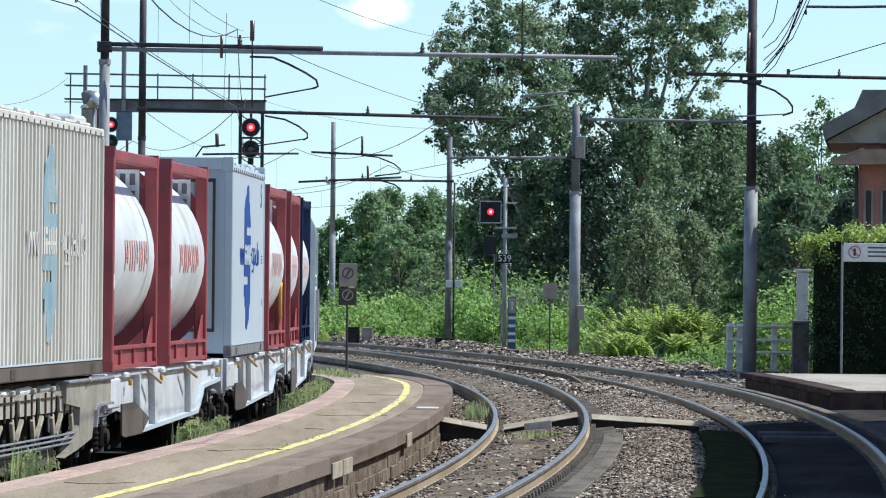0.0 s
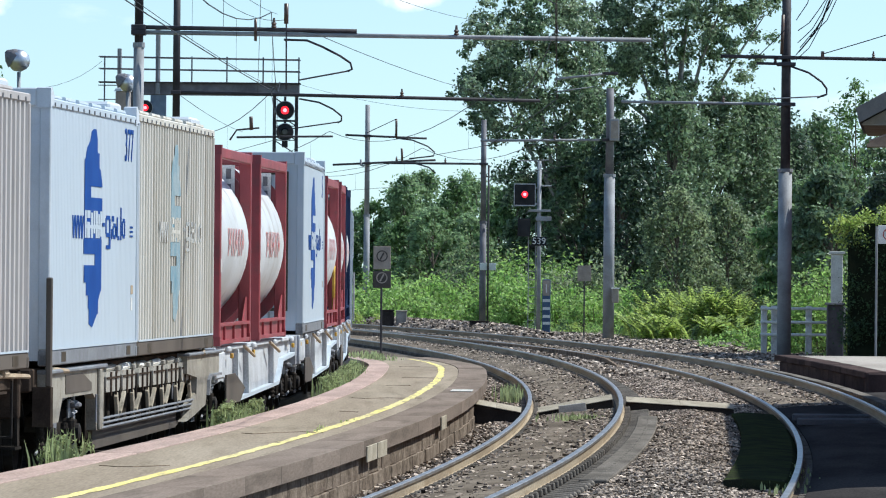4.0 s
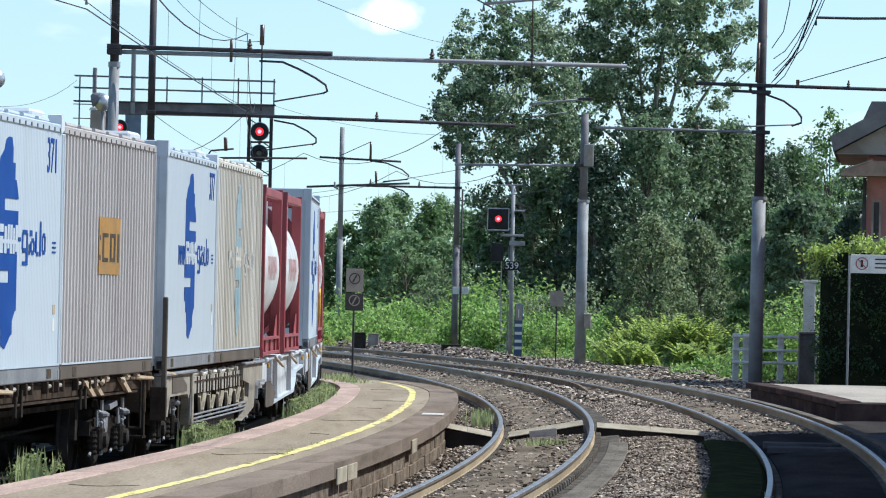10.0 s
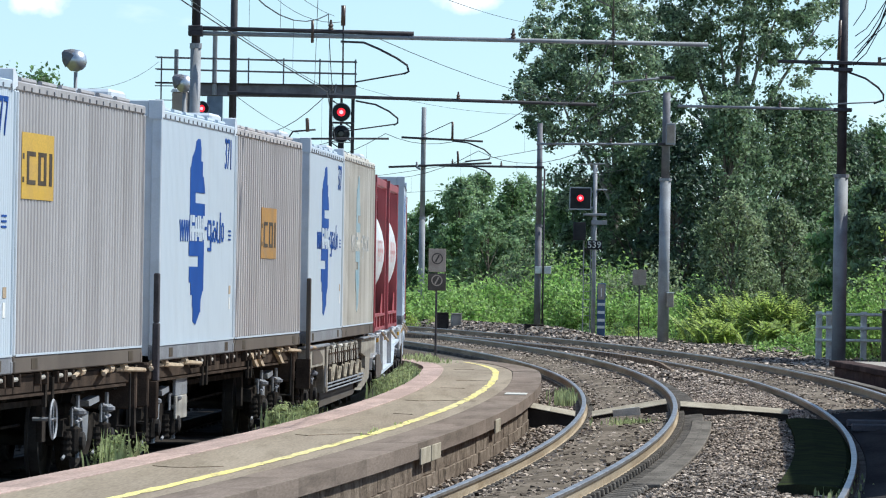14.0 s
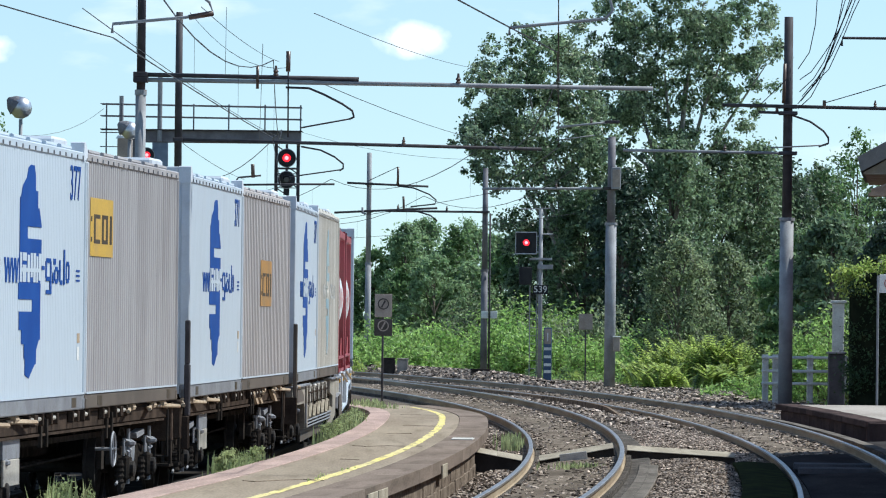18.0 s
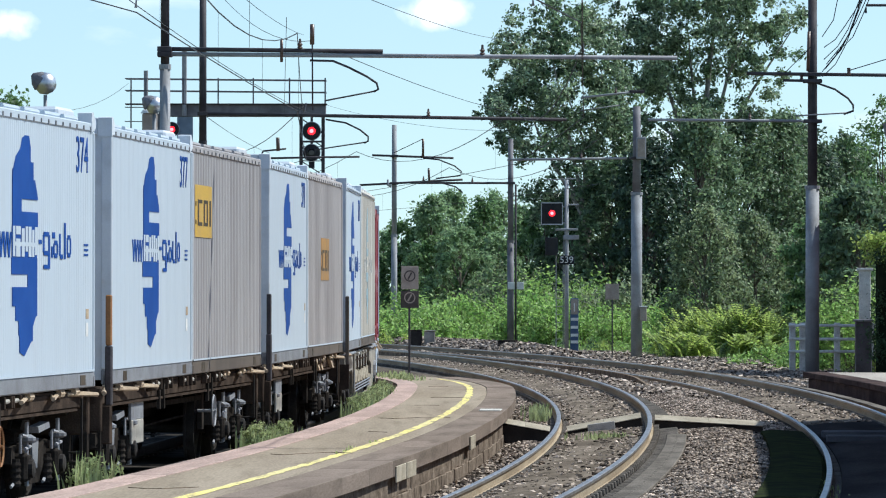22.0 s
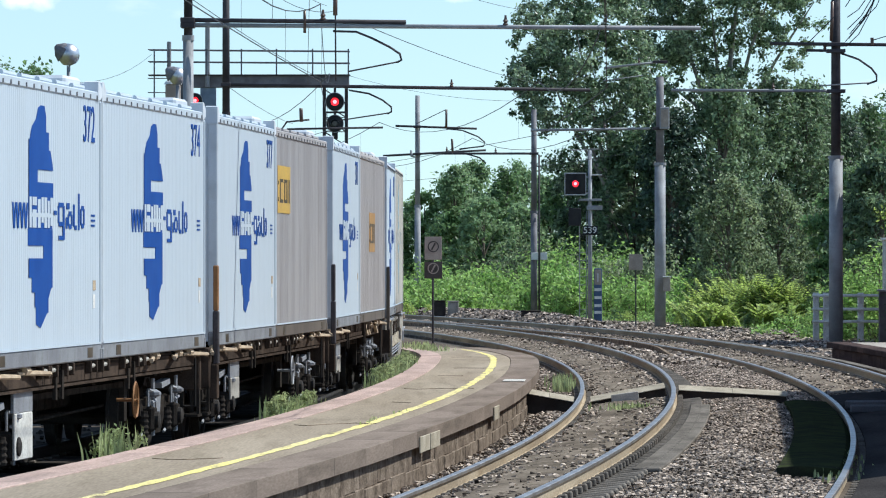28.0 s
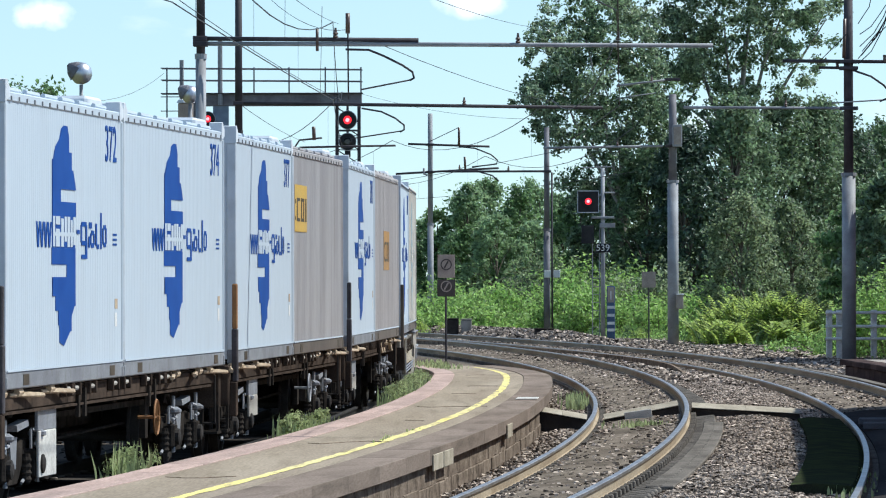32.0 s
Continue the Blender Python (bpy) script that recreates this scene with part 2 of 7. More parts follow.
M = {
    "grass_ground": mat("grass_ground", (0.10, 0.13, 0.04), (0.17, 0.14, 0.08), 0.3, 0.95, bump=0.5, fine=9),
    "ballast": mat("ballast", (0.17, 0.14, 0.112), (0.10, 0.08, 0.064), 0.7, 0.95, bump=0.0, fine=22, dirt=(0.06, 0.05, 0.04), stretch=(1, 0.15, 1)),
    "dirt": mat("dirt", (0.24, 0.195, 0.152), (0.14, 0.113, 0.088), 1.6, 0.97, bump=0.0, fine=30, dirt=(0.08, 0.066, 0.052), stretch=(1, 0.3, 1), dirt_amount=0.8),
    "stone": mat("stone", (0.455, 0.37, 0.30), (0.19, 0.15, 0.118), 1.6, 0.9, island=0.95, bump=0.0),
    "rail_head": mat("rail_head", (0.38, 0.36, 0.345), (0.26, 0.225, 0.20), 3, 0.42, metal=0.75, bump=0.05),
    "rail_web": mat("rail_web", (0.42, 0.34, 0.245), (0.31, 0.245, 0.175), 2, 0.9, bump=0.0, dirt=(0.26, 0.19, 0.12), dirt_amount=0.6, stretch=(1, 0.1, 1)),
    # ground colour with the station building's shadow put into it
    "soil_shadow": mat("soil_shadow", (0.066, 0.059, 0.056), (0.042, 0.038, 0.037), 1.2, 0.95, bump=0.3, fine=40, stretch=(1, 0.2, 1)),
    # mossy green, darkened to stand in for the building's shadow
    "moss_shadow": mat("moss_shadow", (0.045, 0.056, 0.024), (0.03, 0.032, 0.022), 2.0, 0.95, bump=0.4, fine=60, dirt=(0.022, 0.02, 0.018)),
    "slab_grey": mat("slab_grey", (0.15, 0.15, 0.16), (0.11, 0.11, 0.118), 1.5, 0.9, bump=0.1, dirt=(0.06, 0.058, 0.058)),
    "rail_rust": mat("rail_rust", (0.27, 0.205, 0.15), (0.12, 0.09, 0.07), 5, 0.9, bump=0.0),
    "sleeper": mat("sleeper", (0.20, 0.175, 0.15), (0.12, 0.105, 0.09), 3, 0.95, stretch=(1, 0.15, 1)),
    "asphalt": mat("asphalt", (0.352, 0.29, 0.222), (0.285, 0.232, 0.176), 1.6, 0.95, bump=0.0, fine=38, dirt=(0.20, 0.165, 0.12), dirt_amount=0.6, stretch=(1, 0.07, 1), speck=0.12),
    "kerb_pink": mat("kerb_pink", (0.50, 0.365, 0.315), (0.39, 0.288, 0.25), 1.4, 0.9, bump=0.0, dirt=(0.30, 0.23, 0.20), dirt_amount=0.6, stretch=(1, 0.09, 1)),
    "kerb_grey": mat("kerb_grey", (0.26, 0.205, 0.168), (0.19, 0.15, 0.123), 1.4, 0.9, bump=0.0, dirt=(0.13, 0.105, 0.085), dirt_amount=0.7, stretch=(1, 0.1, 1), speck=0.14),
    "platform_face": mat("platform_face", (0.26, 0.205, 0.16), (0.15, 0.115, 0.09), 3, 0.95, bump=0.7, fine=26, dirt=(0.085, 0.068, 0.052), dirt_amount=0.85, stretch=(1, 0.5, 1)),
    "line_yellow": mat("line_yellow", (0.80, 0.67, 0.24), (0.70, 0.60, 0.30), 2.5, 0.85, bump=0.0, dirt=(0.42, 0.35, 0.22), dirt_amount=0.9, stretch=(1, 0.12, 1)),
    "concrete": mat("concrete", (0.36, 0.33, 0.295), (0.25, 0.225, 0.20), 2.5, 0.95, dirt=(0.15, 0.135, 0.12), stretch=(1, 0.15, 1), bump=0.0),
    "concrete_white": mat("concrete_white", (0.62, 0.60, 0.55), (0.5, 0.47, 0.43), 3, 0.85, dirt=(0.3, 0.28, 0.25)),
    "steel_mast": mat("steel_mast", (0.22, 0.21, 0.22), (0.15, 0.14, 0.15), 2, 0.7, metal=0.15),
    "steel_dark": mat("steel_dark", (0.085, 0.075, 0.08), (0.055, 0.048, 0.05), 3, 0.7, metal=0.1),
    "galvanised": mat("galvanised", (0.36, 0.36, 0.37), (0.27, 0.265, 0.27), 2, 0.7, metal=0.1, bump=0.05),
    "box_white": mat("box_white", (0.53, 0.585, 0.64), (0.49, 0.545, 0.60), 1.1, 0.5, bump=0.0, fine=20, spread=0.3, mix=0.3, dirt=(0.42, 0.44, 0.46), dirt_amount=0.2, stretch=(1, 1, 0.15), speck=0.03),
    "box_endgrey": mat("box_endgrey", (0.66, 0.69, 0.73), (0.58, 0.61, 0.65), 1.2, 0.6, bump=0.0, dirt=(0.36, 0.36, 0.36), dirt_amount=0.3, speck=0.04),
    "box_grey": mat("box_grey", (0.415, 0.39, 0.385), (0.36, 0.335, 0.33), 0.9, 0.6, bump=0.0, fine=30, stretch=(1, 1, 0.1), dirt=(0.23, 0.21, 0.2), dirt_amount=0.5, speck=0.06),
    "box_tan": mat("box_tan", (0.515, 0.475, 0.455), (0.44, 0.40, 0.385), 0.9, 0.6, bump=0.0, fine=30, stretch=(1, 1, 0.1), dirt=(0.27, 0.23, 0.2), dirt_amount=0.45, speck=0.06),
    "box_old": mat("box_old", (0.67, 0.635, 0.57), (0.57, 0.53, 0.46), 0.9, 0.65, bump=0.0, fine=30, stretch=(1, 1, 0.08), dirt=(0.30, 0.25, 0.18), dirt_amount=0.6, speck=0.06),
    "sill_grey": mat("sill_grey", (0.25, 0.255, 0.27), (0.19, 0.19, 0.205), 2, 0.6, dirt=(0.13, 0.12, 0.11)),
    "logo_blue": mat("logo_blue", (0.006, 0.055, 0.26), (0.012, 0.07, 0.30), 2, 0.62, bump=0.0, speck=0.06),
    "logo_faded": mat("logo_faded", (0.12, 0.27, 0.36), (0.43, 0.47, 0.46), 2.6, 0.6, bump=0.0, spread=0.3),
    "letter_faded": mat("letter_faded", (0.36, 0.37, 0.37), (0.60, 0.57, 0.52), 4, 0.6, bump=0.0, spread=0.06),
    "sign_yellow": mat("sign_yellow", (0.60, 0.37, 0.05), (0.52, 0.32, 0.07), 3, 0.5, bump=0.0),
    "sign_ochre": mat("sign_ochre", (0.44, 0.23, 0.06), (0.34, 0.20, 0.08), 3, 0.6, bump=0.0, dirt=(0.30, 0.22, 0.14)),
    "letter_dark": mat("letter_dark", (0.06, 0.045, 0.03), (0.09, 0.07, 0.05), 3, 0.6, bump=0.0),
    "tank_red": mat("tank_red", (0.37, 0.065, 0.075), (0.27, 0.048, 0.055), 1.6, 0.5, bump=0.1, dirt=(0.16, 0.07, 0.065), speck=0.06),
    "tank_shell": mat("tank_shell", (0.76, 0.77, 0.78), (0.64, 0.64, 0.635), 1.1, 0.42, bump=0.0, dirt=(0.40, 0.34, 0.28), dirt_amount=0.75, stretch=(1, 0.6, 0.5), speck=0.06),
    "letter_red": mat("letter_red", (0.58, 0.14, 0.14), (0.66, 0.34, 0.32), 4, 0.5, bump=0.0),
    "wagon_brown": mat("wagon_brown", (0.05, 0.038, 0.031), (0.085, 0.062, 0.048), 2.2, 0.9, bump=0.3, dirt=(0.025, 0.02, 0.018)),
    "wagon_light": mat("wagon_light", (0.60, 0.61, 0.63), (0.50, 0.505, 0.52), 1.5, 0.6, bump=0.08, dirt=(0.30, 0.28, 0.26), dirt_amount=0.3),
    # running gear colours kept near black, partly for the shade under the wagons
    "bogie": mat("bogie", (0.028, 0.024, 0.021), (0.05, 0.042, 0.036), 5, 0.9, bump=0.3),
    "wheel_steel": mat("wheel_steel", (0.05, 0.043, 0.038), (0.03, 0.026, 0.024), 5, 0.75, metal=0.2),
    "lever_yellow": mat("lever_yellow", (0.62, 0.38, 0.06), (0.5, 0.28, 0.06), 6, 0.6),
    "spigot_tan": mat("spigot_tan", (0.50, 0.39, 0.27), (0.38, 0.28, 0.19), 5, 0.75),
    "post_orange": mat("post_orange", (0.34, 0.17, 0.07), (0.25, 0.12, 0.055), 5, 0.7),
    "plate_pale": mat("plate_pale", (0.42, 0.39, 0.34), (0.32, 0.29, 0.25), 3, 0.75),
    "tarp_blue": mat("tarp_blue", (0.022, 0.03, 0.06), (0.03, 0.045, 0.09), 2, 0.9),
    "bark_pale": mat("bark_pale", (0.40, 0.365, 0.32), (0.24, 0.21, 0.18), 4, 0.95, bump=0.5, fine=25),
    "bark": mat("bark", (0.20, 0.17, 0.14), (0.11, 0.09, 0.075), 4, 0.95, bump=0.6, fine=25),
    "leaf": mat("leaf", (0.185, 0.265, 0.14), (0.30, 0.37, 0.235), 0.5, 0.34, bump=0.0, translucent=0.5, island=0.75),
    "leaf_dark": mat("leaf_dark", (0.062, 0.10, 0.062), (0.09, 0.135, 0.08), 0.5, 0.5, bump=0.0, translucent=0.35, island=0.6),
    "leaf_silver": mat("leaf_silver", (0.285, 0.335, 0.18), (0.185, 0.24, 0.12), 0.5, 0.5, bump=0.0, translucent=0.5, island=0.75),
    "leaf_bright": mat("leaf_bright", (0.37, 0.52, 0.16), (0.28, 0.43, 0.115), 0.5, 0.5, bump=0.0, translucent=0.5, island=0.6),
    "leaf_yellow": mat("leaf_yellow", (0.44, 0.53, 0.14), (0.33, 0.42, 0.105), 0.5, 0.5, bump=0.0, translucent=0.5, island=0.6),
    # ivy and hedge core are coloured near black for the hedge's shaded side
    "ivy_leaf_shaded": mat("ivy_leaf_shaded", (0.035, 0.065, 0.03), (0.05, 0.085, 0.035), 0.6, 0.55, bump=0.0, translucent=0.2, island=0.5),
    "hedge_core_shaded": mat("hedge_core_shaded", (0.012, 0.016, 0.010), (0.02, 0.024, 0.014), 3, 0.9, bump=0.3),
    "arch_tan": mat("arch_tan", (0.36, 0.325, 0.27), (0.26, 0.23, 0.19), 2, 0.75, bump=0.1, dirt=(0.12, 0.095, 0.07), dirt_amount=0.5),
    # paler leaf colour that imitates haze over the far trees
    "leaf_far": mat("leaf_far", (0.33, 0.44, 0.235), (0.245, 0.345, 0.175), 0.5, 0.6, bump=0.0, translucent=0.5, island=0.5),
    # dark brown platform stone, darkened further for its shaded faces
    "coping_dark": mat("coping_dark", (0.11, 0.078, 0.07), (0.062, 0.047, 0.045), 2, 0.95, bump=0.4, dirt=(0.04, 0.034, 0.03), stretch=(1, 0.15, 1)),
    "duct_dark": mat("duct_dark", (0.055, 0.048, 0.043), (0.035, 0.03, 0.028), 3, 0.95, bump=0.3),
    "plate_dark": mat("plate_dark", (0.10, 0.085, 0.075), (0.07, 0.06, 0.052), 4, 0.7),
    "paving_pale": mat("paving_pale", (0.44, 0.385, 0.33), (0.34, 0.295, 0.25), 0.6, 0.9, bump=0.0, dirt=(0.28, 0.245, 0.21), stretch=(1, 0.15, 1)),
    "plate_beige": mat("plate_beige", (0.46, 0.40, 0.31), (0.35, 0.30, 0.23), 3, 0.85, dirt=(0.22, 0.19, 0.15), bump=0.0),
    "panel_bluegrey": mat("panel_bluegrey", (0.22, 0.27, 0.34), (0.17, 0.21, 0.27), 3, 0.7, bump=0.0),
    "sill_brown": mat("sill_brown", (0.135, 0.11, 0.09), (0.10, 0.082, 0.068), 1.0, 0.8, bump=0.0, speck=0.08),
    "leaf_wood": mat("leaf_wood", (0.16, 0.225, 0.12), (0.21, 0.285, 0.155), 0.5, 0.5, bump=0.0, translucent=0.42, island=0.65),
    "leaf_mid": mat("leaf_mid", (0.20, 0.305, 0.12), (0.15, 0.24, 0.095), 0.5, 0.5, bump=0.0, translucent=0.52, island=0.6),
    "weed": mat("weed", (0.44, 0.48, 0.25), (0.33, 0.39, 0.18), 2, 0.85, bump=0.0, translucent=0.45, island=0.5),
    # ballast colour darkened to stand in for shade under the train
    "stone_shaded": mat("stone_shaded", (0.07, 0.06, 0.052), (0.032, 0.028, 0.025), 2, 0.95, island=0.5, bump=0.3),
    "wire": mat("wire", (0.05, 0.045, 0.045), None, 4, 0.6, metal=0.4, bump=0),
    "insulator": mat("insulator", (0.12, 0.07, 0.05), None, 4, 0.35, bump=0),
    "signal_black": mat("signal_black", (0.02, 0.02, 0.022), (0.035, 0.033, 0.033), 3, 0.55, bump=0.05),
    "signal_rim": mat("signal_rim", (0.5, 0.5, 0.5), (0.4, 0.4, 0.4), 3, 0.5),
    "lamp_red": mat("lamp_red", (1.0, 0.02, 0.035), (1.0, 0.03, 0.04), 3, 0.5, bump=0, glow=1.5),
    "lamp_core": mat("lamp_core", (1.0, 0.25, 0.28), (1.0, 0.25, 0.28), 3, 0.5, bump=0, glow=2.2),
    "sign_grey": mat("sign_grey", (0.42, 0.35, 0.29), (0.33, 0.27, 0.225), 4, 0.7),
    "sign_white": mat("sign_white", (0.78, 0.77, 0.74), (0.68, 0.66, 0.63), 4, 0.6, bump=0),
    "sign_red": mat("sign_red", (0.42, 0.10, 0.09), None, 4, 0.6, bump=0),
    "sign_blue": mat("sign_blue", (0.06, 0.09, 0.16), (0.08, 0.12, 0.2), 4, 0.6, bump=0),
    "wall_pink": mat("wall_pink", (0.50, 0.24, 0.22), (0.42, 0.20, 0.19), 0.8, 0.9, bump=0.15, dirt=(0.3, 0.16, 0.14)),
    "roof_concrete": mat("roof_concrete", (0.26, 0.24, 0.23), (0.18, 0.165, 0.16), 1.2, 0.9),
    "roof_tile": mat("roof_tile", (0.40, 0.28, 0.21), (0.29, 0.20, 0.155), 3, 0.9),
    "soffit": mat("soffit", (0.42, 0.36, 0.30), None, 2, 0.9),
    "glass_dark": mat("glass_dark", (0.03, 0.035, 0.04), None, 2, 0.1, bump=0),
    "fence_white": mat("fence_white", (0.84, 0.82, 0.77), (0.72, 0.69, 0.63), 3, 0.85, dirt=(0.4, 0.37, 0.32)),
    "chrome": mat("chrome", (0.62, 0.62, 0.63), (0.5, 0.5, 0.52), 2, 0.38, metal=0.9, bump=0),
    "cab_white": mat("cab_white", (0.72, 0.75, 0.76), (0.6, 0.63, 0.64), 2, 0.4, bump=0.02),
    "hill": mat("hill", (0.10, 0.16, 0.20), (0.13, 0.19, 0.22), 0.01, 1.0, bump=0),
}


# ---------------------------------------------------------------- mesh helpers
def part(name, bm, material, parent=None, label="", smooth=False):
    """Links a bmesh as one mesh object, under a thing or a part."""
    me = bpy.data.meshes.new(name)
    bm.to_mesh(me)
    bm.free()
    me.materials.append(M[material])
    if smooth:
        me.polygons.foreach_set("use_smooth", [True] * len(me.polygons))
    ob = new(name, me)
    if parent:
        ob.parent = parent
    if label:
        ob["label"] = label
    return ob


def again(ob, parent, m):
    """The same mesh once more, as an object of its own."""
    o = ob.copy()
    scene.collection.objects.link(o)
    o.parent = parent
    o.matrix_parent_inverse = Matrix()
    o.matrix_basis = m
    return o


def raw(name, verts, faces, material, parent=None, label="", smooth=False):
    """A mesh object from numpy arrays of vertices and equal-sized faces."""
    verts, faces = np.asarray(verts, dtype=np.float32), np.asarray(faces, dtype=np.int32)
    k = faces.shape[1]
    me = bpy.data.meshes.new(name)
    me.vertices.add(len(verts))
    me.vertices.foreach_set("co", verts.ravel())
    me.loops.add(faces.size)
    me.loops.foreach_set("vertex_index", faces.ravel())
    me.polygons.add(len(faces))
    me.polygons.foreach_set("loop_start", np.arange(0, faces.size, k, dtype=np.int32))
    me.polygons.foreach_set("loop_total", np.full(len(faces), k, dtype=np.int32))
    me.polygons.foreach_set("use_smooth", np.full(len(faces), smooth, dtype=bool))
    me.update(calc_edges=True)
    me.validate()
    me.materials.append(M[material])
    ob = new(name, me)
    if parent:
        ob.parent = parent
    if label:
        ob["label"] = label
    return ob


def thing(name, label, category, m=None, group="", kind=""):
    ob = new(name)
    ob.empty_display_size = 0.3
    if m is not None:
        ob.matrix_world = m
    return tagged(ob, label, category, group, kind)


def box(bm, x0, x1, y0, y1, z0, z1, bevel=0.0):
    vs = [bm.verts.new((x, y, z)) for x in (x0, x1) for y in (y0, y1) for z in (z0, z1)]
    fs = [bm.faces.new([vs[i] for i in f]) for f in ((0, 1, 3, 2), (4, 6, 7, 5), (0, 4, 5, 1), (2, 3, 7, 6), (0, 2, 6, 4), (1, 5, 7, 3))]
    if bevel:
        edges = list({e for f in fs for e in f.edges})
        bmesh.ops.bevel(bm, geom=edges, offset=bevel, segments=1, affect="EDGES")
    return bm


def boxes(*specs, bevel=0.0):
    bm = bmesh.new()
    for s in specs:
        box(bm, *s, bevel=bevel)
    return bm


def rod(bm, a, b, r, r2=None, n=8, caps=True):
    """A round bar from a to b."""
    a, b = Vector(a), Vector(b)
    r2 = r if r2 is None else r2
    d = (b - a).normalized()
    u = d.orthogonal().normalized()
    v = d.cross(u)
    ra, rb = [], []
    for i in range(n):
        c, s = math.cos(2 * math.pi * i / n), math.sin(2 * math.pi * i / n)
        ra.append(bm.verts.new(a + (u * c + v * s) * r))
        rb.append(bm.verts.new(b + (u * c + v * s) * r2))
    for i in range(n):
        j = (i + 1) % n
        bm.faces.new((ra[i], ra[j], rb[j], rb[i]))
    if caps:
        bm.faces.new(ra[::-1])
        bm.faces.new(rb)
    return bm


def rods(*specs, n=8):
    bm = bmesh.new()
    for s in specs:
        rod(bm, *s, n=n)
    return bm


def pipe(bm, pts, r, n=6):
    """A bent bar through the points, in one piece."""
    pts = [Vector(p) for p in pts]
    side = None
    rings = []
    for i, p in enumerate(pts):
        d = (pts[min(i + 1, len(pts) - 1)] - pts[max(i - 1, 0)]).normalized()
        u = d.orthogonal().normalized() if side is None else (side - d * side.dot(d)).normalized()
        side = u
        v = d.cross(u)
        rings.append([bm.verts.new(p + (u * math.cos(2 * math.pi * k / n) + v * math.sin(2 * math.pi * k / n)) * r) for k in range(n)])
    for a, b in zip(rings, rings[1:]):
        for k in range(n):
            bm.faces.new((a[k], a[(k + 1) % n], b[(k + 1) % n], b[k]))
    bm.faces.new(rings[0][::-1])
    bm.faces.new(rings[-1])
    return bm


def prism(bm, outline, y0, y1):
    """An outline in (x, z), pulled from y0 to y1."""
    a = [bm.verts.new((x, y0, z)) for x, z in outline]
    b = [bm.verts.new((x, y1, z)) for x, z in outline]
    n = len(a)
    bm.faces.new(a)
    bm.faces.new(b[::-1])
    for i in range(n):
        bm.faces.new((a[i], b[i], b[(i + 1) % n], a[(i + 1) % n]))
    bmesh.ops.recalc_face_normals(bm, faces=bm.faces)
    return bm


def side_prism(bm, outline, x0, x1):
    """An outline in (y, z), pulled from x0 to x1."""
    a = [bm.verts.new((x0, y, z)) for y, z in outline]
    b = [bm.verts.new((x1, y, z)) for y, z in outline]
    n = len(a)
    fs = [bm.faces.new(a), bm.faces.new(b[::-1])]
    for i in range(n):
        fs.append(bm.faces.new((a[i], b[i], b[(i + 1) % n], a[(i + 1) % n])))
    bmesh.ops.recalc_face_normals(bm, faces=fs)
    return bm


def turned(bm, profile, n=16, axis="Z"):
    """A lathe: profile of (radius, height)."""
    rings = []
    for r, h in profile:
        ring = []
        for i in range(n):
            c, s = r * math.cos(2 * math.pi * i / n), r * math.sin(2 * math.pi * i / n)
            ring.append(bm.verts.new({"Z": (c, s, h), "Y": (c, h, s), "X": (h, c, s)}[axis]))
        rings.append(ring)
    fs = []
    for a, b in zip(rings, rings[1:]):
        for i in range(n):
            fs.append(bm.faces.new((a[i], a[(i + 1) % n], b[(i + 1) % n], b[i])))
    fs += [bm.faces.new(rings[0]), bm.faces.new(rings[-1])]
    bmesh.ops.recalc_face_normals(bm, faces=fs)
    return bm


def ring_plate(bm, r0, r1, h, n=24):
    """A flat ring standing upright, facing -y."""
    rows = [[bm.verts.new((r * math.cos(2 * math.pi * i / n), y, r * math.sin(2 * math.pi * i / n))) for i in range(n)] for r, y in ((r0, 0), (r0, -h), (r1, -h), (r1, 0))]
    fs = [bm.faces.new((rows[k][i], rows[k][(i + 1) % n], rows[(k + 1) % 4][(i + 1) % n], rows[(k + 1) % 4][i])) for k in range(4) for i in range(n)]
    bmesh.ops.recalc_face_normals(bm, faces=fs)
    return bm


# ---------------------------------------------------------------- arcs of the plan
def on_arc(r, y, z=0.0):
    return Vector((XC + math.sqrt(r * r - (y - YC) ** 2), y, z))


def arc_pose(r, y, z=0.0):
    """A pose on an arc: local y along the track, away from the camera; local x outwards."""
    return Matrix.Translation(on_arc(r, y, z)) @ Matrix.Rotation(math.asin((y - YC) / r), 4, "Z")


def sweep(name, section, r0, y0, y1, step, material, parent=None, cant=0.0, label="", z_of=None, closed=True):
    """A section of (offset, z) swept along an arc; cant: rise per metre of offset."""
    n = max(2, int((y1 - y0) / step) + 1)
    ys = np.linspace(y0, y1, n)
    k = len(section)
    verts = []
    for y in ys:
        dz = z_of(y) if z_of else 0.0
        a = math.asin((y - YC) / r0)
        for o, z in section:
            verts.append((XC + (r0 + o) * math.cos(a), YC + (r0 + o) * math.sin(a), z + dz * (z > -0.15) + cant * o))
    faces = []
    for i in range(n - 1):
        for j in range(k if closed else k - 1):
            a, b = i * k + j, i * k + (j + 1) % k
            faces.append((a, b, b + k, a + k))
    ob = raw(name, verts, faces, material, parent, label)
    if closed:
        bm = bmesh.new()
        bm.from_mesh(ob.data)
        bm.verts.ensure_lookup_table()
        bm.faces.new([bm.verts[i] for i in range(k)])
        bm.faces.new([bm.verts[(n - 1) * k + i] for i in range(k)])
        bmesh.ops.recalc_face_normals(bm, faces=bm.faces)
        bm.to_mesh(ob.data)
        bm.free()
    return ob


